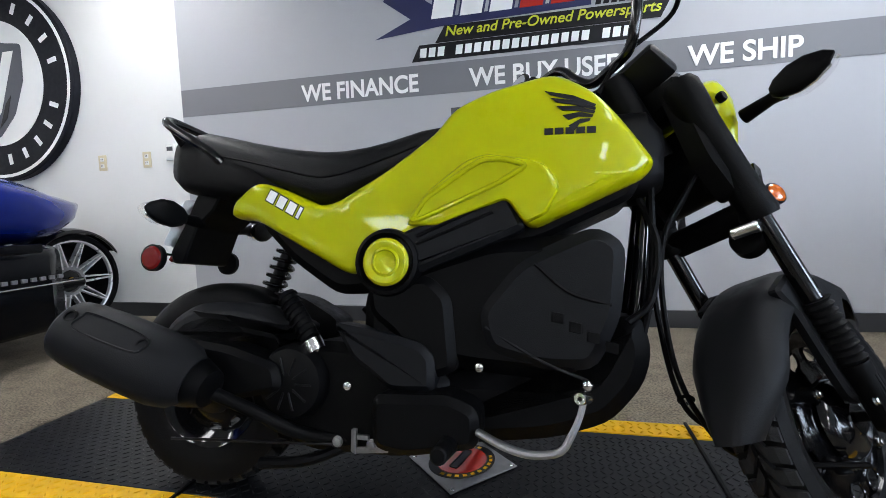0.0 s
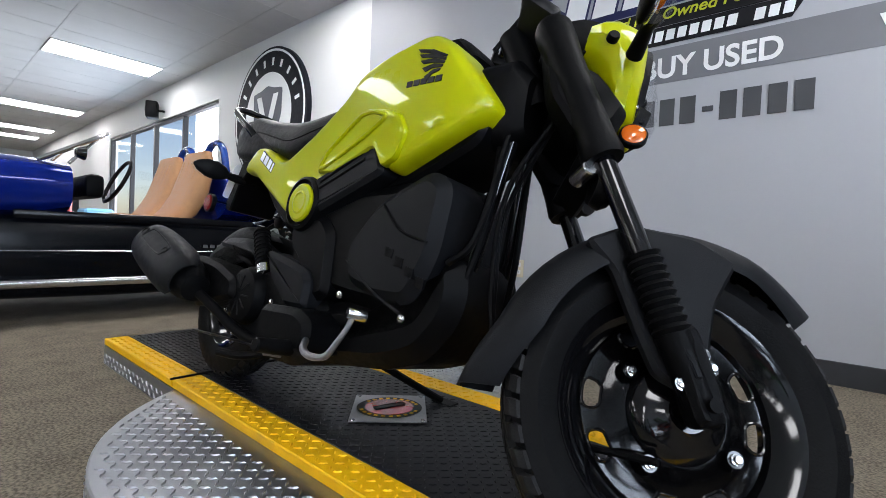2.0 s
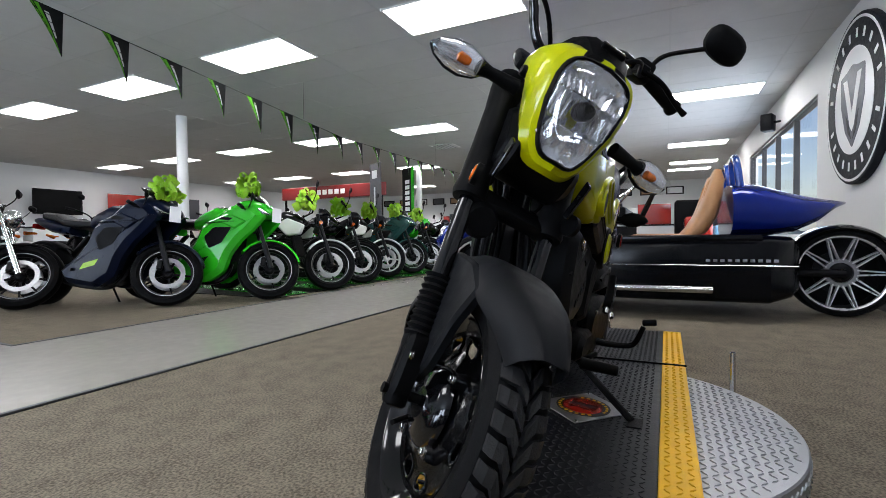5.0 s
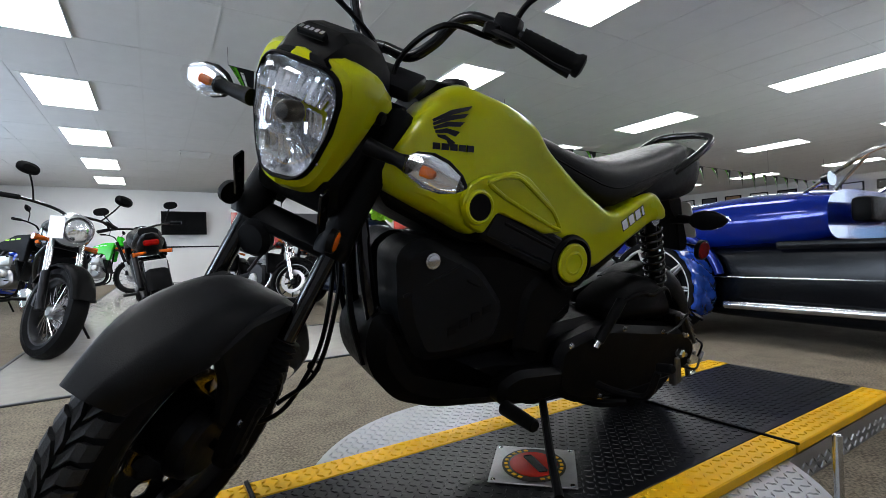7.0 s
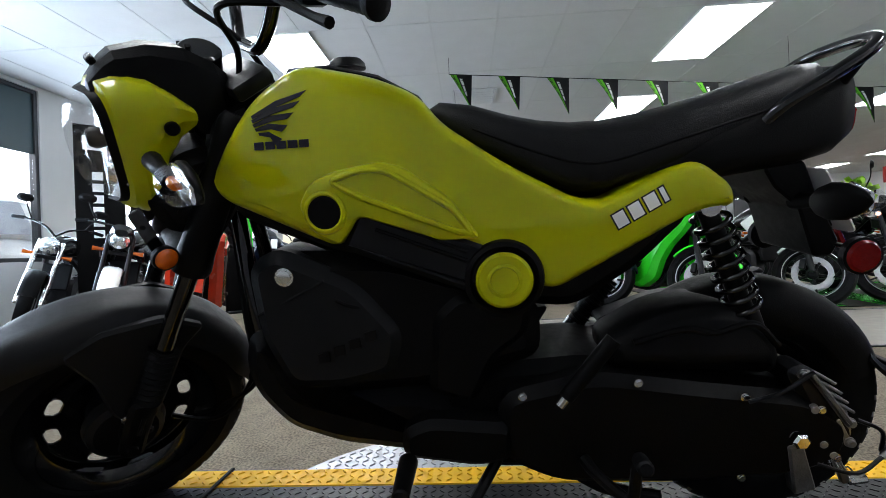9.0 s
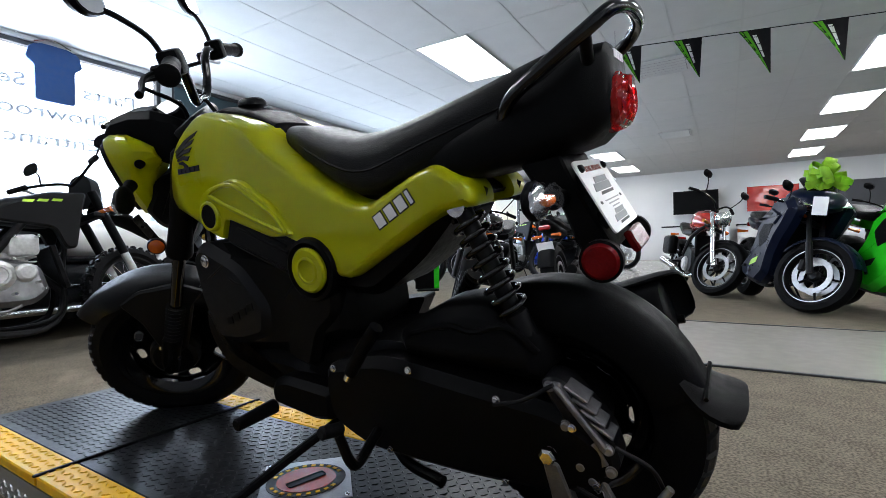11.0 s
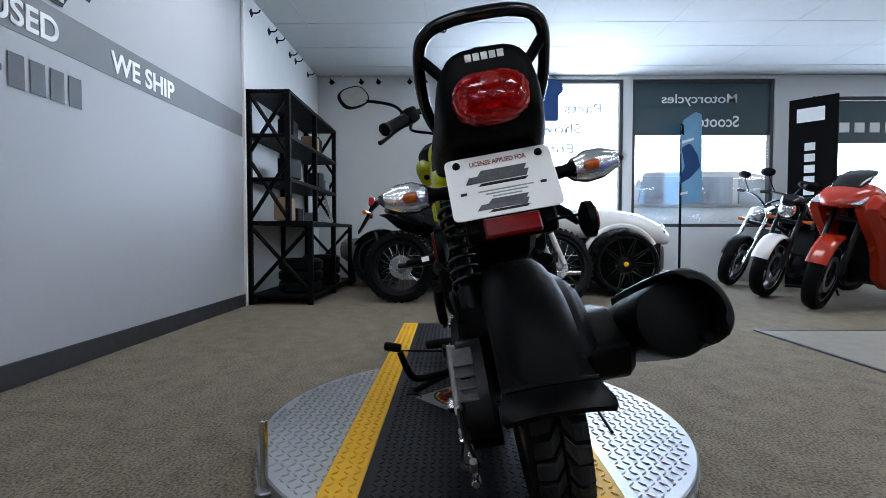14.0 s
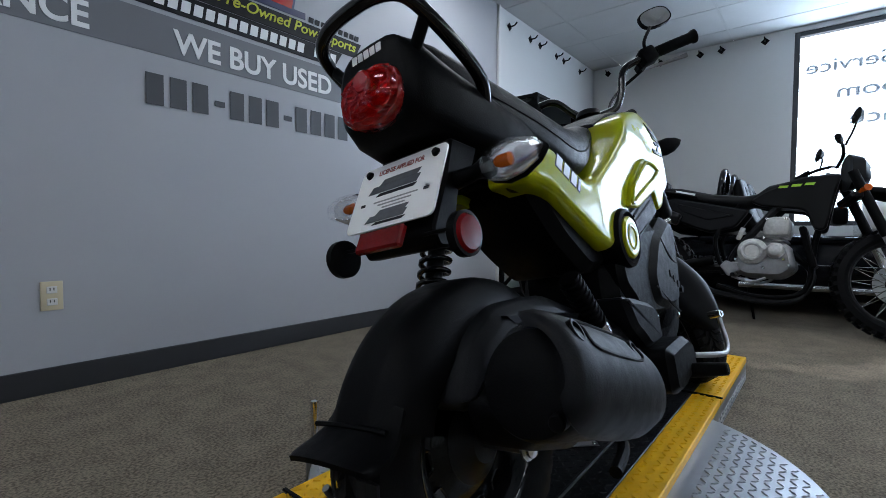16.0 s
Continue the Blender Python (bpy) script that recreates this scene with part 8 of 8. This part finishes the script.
shirt = empty("blue_shirt", pose(0, 0, 0), "dark blue sleeveless shirt hanging in the window", "shirt")
part("shirt", loft([[(EAST - d, y, z) for y, z in rounded([(-0.96, 2.64), (-1.05, 2.68), (-1.27, 2.68), (-1.36, 2.64), (-1.39, 2.52), (-1.32, 2.47), (-1.32, 2.13), (-1.00, 2.13), (-1.00, 2.47), (-0.93, 2.52)], 0.03)] for d in (0.02, 0.05)]), M_NAVYCLOTH, shirt, "dark blue cloth")
part("hanger", tube([(EAST - 0.035, -1.0, 2.69), (EAST - 0.035, -1.15, 2.74), (EAST - 0.035, -1.3, 2.69)], 0.006, 6), M_CHROME, shirt)


def banner(name, m, w, h, mats, label, bars):
    root = empty(name, m, label, "banner", "upright banners")
    part("cloth", box((0, 0, h / 2 + 0.02), (w, 0.012, h), 0.003, 1), mats[0], root, smooth=0)
    if mats[1]:
        part("edge_stripe", box((w / 2 - w * 0.11, -0.008, h / 2 + 0.02), (w * 0.22, 0.004, h - 0.01)), mats[1], root, smooth=0)
    for z, bw, bh in bars:
        part("letter_bar", box((-0.05 * w, -0.009, z), (bw, 0.004, bh), 0, 1), M_SIGNW, root, smooth=0)
    part("pole", rod((0, 0.02, 0), (0, 0.02, h + 0.03), 0.012), M_DARKMET, root)
    part("foot", box((0, 0.0, 0.012), (w * 0.9, 0.30, 0.024), 0.006, 1), M_BLACK, root)
    return root


banner("upright_banner", pose(2.86, -4.72, 0, 0, 0, -143), 0.34, 2.33, (M_BLACK, M_GREEN), "tall black and lime green upright banner", [(1.55 + 0.088 * k, 0.11, 0.062) for k in range(8)])
banner("upright_banner", pose(4.12, -4.11, 0, 0, 0, -135), 0.46, 2.20, (M_BLACK, None), "black upright banner with white marks", [(2.02, 0.26, 0.16)] + [(1.00 + 0.13 * k, 0.10, 0.09) for k in range(6)])
banner("upright_banner", pose(-8.3, -5.3, 0, 0, 0, 60), 0.55, 2.3, (M_BLACK, M_GREEN), "tall black and lime green upright banner", [(1.2 + 0.13 * k, 0.2, 0.09) for k in range(7)])
banner("upright_banner", pose(-6.3, -4.9, 0, 0, 0, 60), 0.5, 2.1, (M_SIGNG, None), "charcoal upright banner with a white mark", [(1.9, 0.22, 0.16), (1.2, 0.06, 0.9)])
st = empty("upright_banner", pose(4.70, -3.0, 0, 0, 0, -88), "pale blue upright banner in front of the window", "banner", "upright banners")
part("cloth", slab([(-0.13, 2.02), (-0.10, 2.10), (0.05, 2.20), (0.13, 2.17), (0.15, 1.04), (-0.11, 1.02)], 0.006, -0.006), M_SKYB, st, smooth=0)
part("dark_shape", slab([(-0.13, 1.74), (-0.02, 1.80), (0.08, 1.66), (0.12, 1.50), (0.0, 1.36), (-0.16, 1.26), (-0.14, 1.36), (-0.08, 1.50)], -0.007, -0.010, 0, 0.03), M_NAVYCLOTH, st, smooth=0)
part("dark_tip", slab([(-0.135, 1.92), (-0.13, 2.05), (-0.105, 2.03), (-0.10, 1.90)], -0.007, -0.011), M_BLACK, st, smooth=0)
for q in ([(-0.12, 1.83), (0.03, 1.87), (0.03, 1.84), (-0.12, 1.79)], [(-0.13, 1.16), (-0.04, 1.18), (-0.04, 1.15), (-0.13, 1.13)]):
    part("pale_mark", slab(q, -0.007, -0.011), M_SIGNW, st, smooth=0)
part("pole", rod((-0.12, 0.016, 0), (-0.12, 0.016, 2.05), 0.016), M_BLACK, st)
part("foot", box((0, 0.0, 0.012), (0.34, 0.30, 0.024), 0.006, 1), M_BLACK, st)

strap = empty("ratchet_strap", pose(3.26, -2.08, 0, 0, 0, -62), "black tie-down strap with yellow tags lying on the carpet", "strap")
part("webbing", tube([(-0.34, 0.05, 0.012), (-0.18, -0.02, 0.016), (0.0, 0.05, 0.02), (0.14, -0.03, 0.016), (0.05, -0.08, 0.03), (-0.06, 0.0, 0.034), (0.12, 0.07, 0.02)], 0.014, 8, 5), M_BLACK, strap)
part("ratchet", box((0.16, -0.02, 0.028), (0.13, 0.06, 0.045), 0.012, 2), M_BLACK, strap)
for q in ((-0.30, 0.06), (-0.22, 0.02), (-0.10, 0.05), (0.26, 0.0)):
    part("tag", box((q[0], q[1], 0.032), (0.06, 0.045, 0.008), 0.002, 1, Matrix.Rotation(q[0] * 6, 4, "Z")), M_YELLOW, strap, "yellow plastic tag")

# ---- bunting ----
FL = lambda x: (x, -4.1, 2.545 + 0.092 * x if x > -4.2 else 2.159 + 0.004 * (x + 4.2))
line = empty("bunting", pose(0, 0, 0), "string of black, green and white pennants under the ceiling", "bunting")
part("cord", tube([FL(x) for x in np.linspace(0.14, -14, 60)], 0.004, 5, 1), M_BLACK, line)
rng = random.Random(3)
x, k = 0.13, 0
while x > -14:
    a, b = Vector(FL(x)), Vector(FL(x - 0.235))
    drop, sway = rng.uniform(0.36, 0.40), rng.uniform(-0.05, 0.05)
    tip = b + Vector((0.02 + 0.4 * sway, sway, -drop))
    curl = Vector((0, 0.02 + abs(sway) * 0.5, 0))

    def on_cloth(u, v):
        """A spot on the pennant: u along the cord, v down towards the tip."""
        return a.lerp(b, u).lerp(tip, v) + curl * math.sin(math.pi * v) * (1 - u)

    def strip(name, u0, u1, v0, v1, mt, th, parent, label=""):
        bm = bmesh.new()
        n = 6
        L = [[bm.verts.new(on_cloth(u, v0 + (v1 - v0) * i / n)) for u in (u0, (u0 + u1) / 2, u1)] for i in range(n + 1)]
        for p, q in zip(L, L[1:]):
            for j in (0, 1):
                bm.faces.new((p[j], p[j + 1], q[j + 1], q[j]))
        bmesh.ops.solidify(bm, geom=bm.faces[:], thickness=th)
        return part(name, bm, mt, parent, label)

    pn = strip("pennant", 0.0, 1.0, 0.0, 0.97, M_CLOTHK, 0.0015, line, "triangular black cloth pennant")
    strip("green_edge", 0.0, 0.28, 0.0, 0.97, M_LIMECLOTH, 0.006, pn)
    strip("pale_line", 0.10, 0.15, 0.0, 0.95, M_CLOTHK, 0.0085, pn)
    strip("white_mark", 0.36, 0.52, 0.12, 0.62, M_WHITE, 0.006, pn)
    x -= 0.515
    k += 1
for x in (0.14, -3.4, -7.4, -11.0, -14.0):
    q = Vector(FL(x))
    part("hanging_thread", tube([q, (q.x, q.y, CEIL + 0.01)], 0.0022, 5, 1, smooth=False), M_BLACK, line)

# ---- posts, mats and the far end ----
for px, py in ((-3.76, -7.1), (-10.7, -6.3), (-10.7, -1.2)):
    post = empty("round_post", pose(px, py, 0), "white round steel post from floor to ceiling", "post", "posts")
    part("shaft", rod((0, 0, 0), (0, 0, CEIL), 0.085, 28), M_WALL, post)
    part("base_ring", rod((0, 0, 0), (0, 0, 0.05), 0.105, 28, bev=0.006), M_BASE, post)
mt = empty("floor_mat", pose(0, 0, 0), "black and lime green floor mat under the motorcycles", "mat")
part("mat", box((-5.2, -4.6, 0.004), (6.0, 2.3, 0.008)), M_BLACK, mt, smooth=0)
for k in range(9):
    xx = -2.4 - 0.66 * k
    part("green_patch", loft([[(xx, -3.5, z), (xx - 0.34, -3.5, z), (xx - 0.62, -5.6, z), (xx - 0.28, -5.6, z)] for z in (0.008, 0.0105)]), M_GREEN, mt, smooth=0)
red = empty("red_sign", pose(-11.0, -9.8, 0, 0, 0, 90), "red header sign over a display stand", "sign")
part("panel", box((0, 0, 2.2), (4.3, 0.08, 0.42), 0.01, 1), mat("dark_red_board", (0.16, 0.008, 0.008), 0.4, var=0.1, scale=8), red)
for k in range(5):
    part("letter_bar", box((-0.5 + 0.25 * k, -0.045, 2.2), (0.17, 0.01, 0.16)), M_SIGNW, red, smooth=0)
for s in (-1, 1):
    part("leg", box((s * 2.0, 0, 1.0), (0.06, 0.06, 2.0), 0.005, 1), M_BLACK, red)
for k in range(16):
    fr = empty("picture_frame", pose(WEST + 0.01, -13.2 + 0.92 * k, 2.35, 0, 0, 90), "small dark picture frame high on the wall", "picture", "picture frames")
    part("frame", box((0, -0.01, 0), (0.62, 0.02, 0.30), 0.004, 1), M_BLACK, fr)
    part("print", box((0, -0.022, 0), (0.52, 0.004, 0.22)), (M_WHITE, M_SIGNG, M_CARD)[k % 3], fr, smooth=0)
# counters, racks and boxes at the far end
rng = random.Random(5)
for k in range(14):
    x, y = -13.5 - rng.uniform(0, 3.5), -13.0 + k * 1.0
    c = empty("display_cabinet", pose(x, y, 0, 0, 0, 90 + rng.uniform(-8, 8)), "low display cabinet with goods at the far end", "cabinet", "display cabinets")
    part("body", box((0, 0, 0.45), (0.95, 0.5, 0.9), 0.01, 1), (M_GREY, M_WALL, M_SIGNG)[k % 3], c)
    part("top", box((0, 0, 0.92), (1.0, 0.54, 0.04), 0.006, 1), M_BLACK, c)
    part("shelf", box((0, 0.15, 1.25), (0.9, 0.06, 0.6), 0.01, 1), (M_WALL, M_RPAINT, M_SIGNG, M_BLACK)[k % 4], c)
for k, (x, y, s, mt_, lb) in enumerate(((-9.5, 0.9, (0.6, 0.5, 1.0), M_RPAINT, "red steel tool chest against the windows"), (-10.6, 1.2, (0.7, 0.5, 1.3), M_GREY, "dark parts cabinet against the wall"), (-8.4, 1.3, (0.5, 0.4, 0.8), M_SKYB, "pale blue display box under the windows"), (-12.0, 0.8, (0.8, 0.6, 1.5), M_BLACK, "black merchandise rack near the wall"))):
    small_box("store_cabinet", (x, y, 0), s, mt_, lb, "cabinet")
# second counter row at the back
for k in range(6):
    c = empty("display_cabinet", pose(-9.5 + 1.9 * k, -14.9, 0), "low white counter along the back wall", "cabinet", "display cabinets")
    part("body", box((0, 0, 0.5), (1.7, 0.6, 1.0), 0.01, 1), M_WALL, c)
    part("top", box((0, 0, 1.02), (1.76, 0.66, 0.04), 0.006, 1), M_GREY, c)
    part("poster", box((0, -0.25, 1.75), (1.2, 0.02, 0.7)), (M_SIGNG, M_RPAINT, M_BLACK)[k % 3], c, smooth=0)

# ---- outside the shop windows ----
# car glass coloured pale in place of the outdoor glare over it
M_PALEGL = mat("glare_pale_car_glass", (0.42, 0.46, 0.50), 0.12, 0.2, var=0.3, scale=3)


def parked_car(m, paint, label):
    root = empty("parked_car", m, label, "car", "parked cars")
    sec = lambda y, hw, z0, z1: ellipse((0, y, (z0 + z1) / 2), hw, (z1 - z0) / 2, 24, 5, Vector((1, 0, 0)), Vector((0, 0, 1)))
    part("body", loft([sec(*q) for q in ((-2.1, 0.70, 0.45, 0.85), (-1.95, 0.84, 0.32, 0.98), (-1.0, 0.88, 0.28, 1.04), (1.6, 0.88, 0.28, 1.06), (2.0, 0.84, 0.34, 1.02), (2.08, 0.76, 0.5, 0.95))]), paint, root, "painted car body", smooth=50)
    part("cabin", loft([sec(*q) for q in ((-1.05, 0.74, 0.98, 1.08), (-0.45, 0.70, 0.98, 1.56), (0.2, 0.70, 0.98, 1.62), (1.5, 0.70, 0.98, 1.60), (1.95, 0.72, 0.98, 1.10))]), paint, root, "car roof and pillars", smooth=50)
    for s in (-1, 1):
        for y0, y1 in ((-0.62, 0.15), (0.25, 0.95), (1.05, 1.65)):
            part("side_window", loft([[(s * x, y, z) for y, z in ((y0 + 0.12 * (y0 < -0.5), 1.08), (y1, 1.08), (y1 - 0.06 * (y1 > 1.5), 1.48), (y0 + 0.32 * (y0 < -0.5), 1.48))] for x in (0.60, 0.722)]), M_PALEGL, root, "side window coloured pale to stand for glare", smooth=0)
        for y in (-1.3, 1.3):
            w = part("wheel", lathe([(0, -0.10), (0.33, -0.10), (0.35, -0.07), (0.35, 0.07), (0.33, 0.10), (0, 0.10)], 32, Matrix.Translation((s * 0.80, y, 0.35)) @ pose(0, 0, 0, 0, 0, 90)), M_RUBBER, root)
            part("rim", lathe([(0, 0.108), (0.19, 0.108), (0.22, 0.10), (0.22, -0.10), (0.19, -0.108), (0, -0.108)], 24, Matrix.Translation((s * 0.80, y, 0.35)) @ pose(0, 0, 0, 0, 0, 90)), M_ALU, w)
    return root


parked_car(pose(EAST + 1.45, -4.35, 0), M_WPAINT, "white car parked outside the shop window")
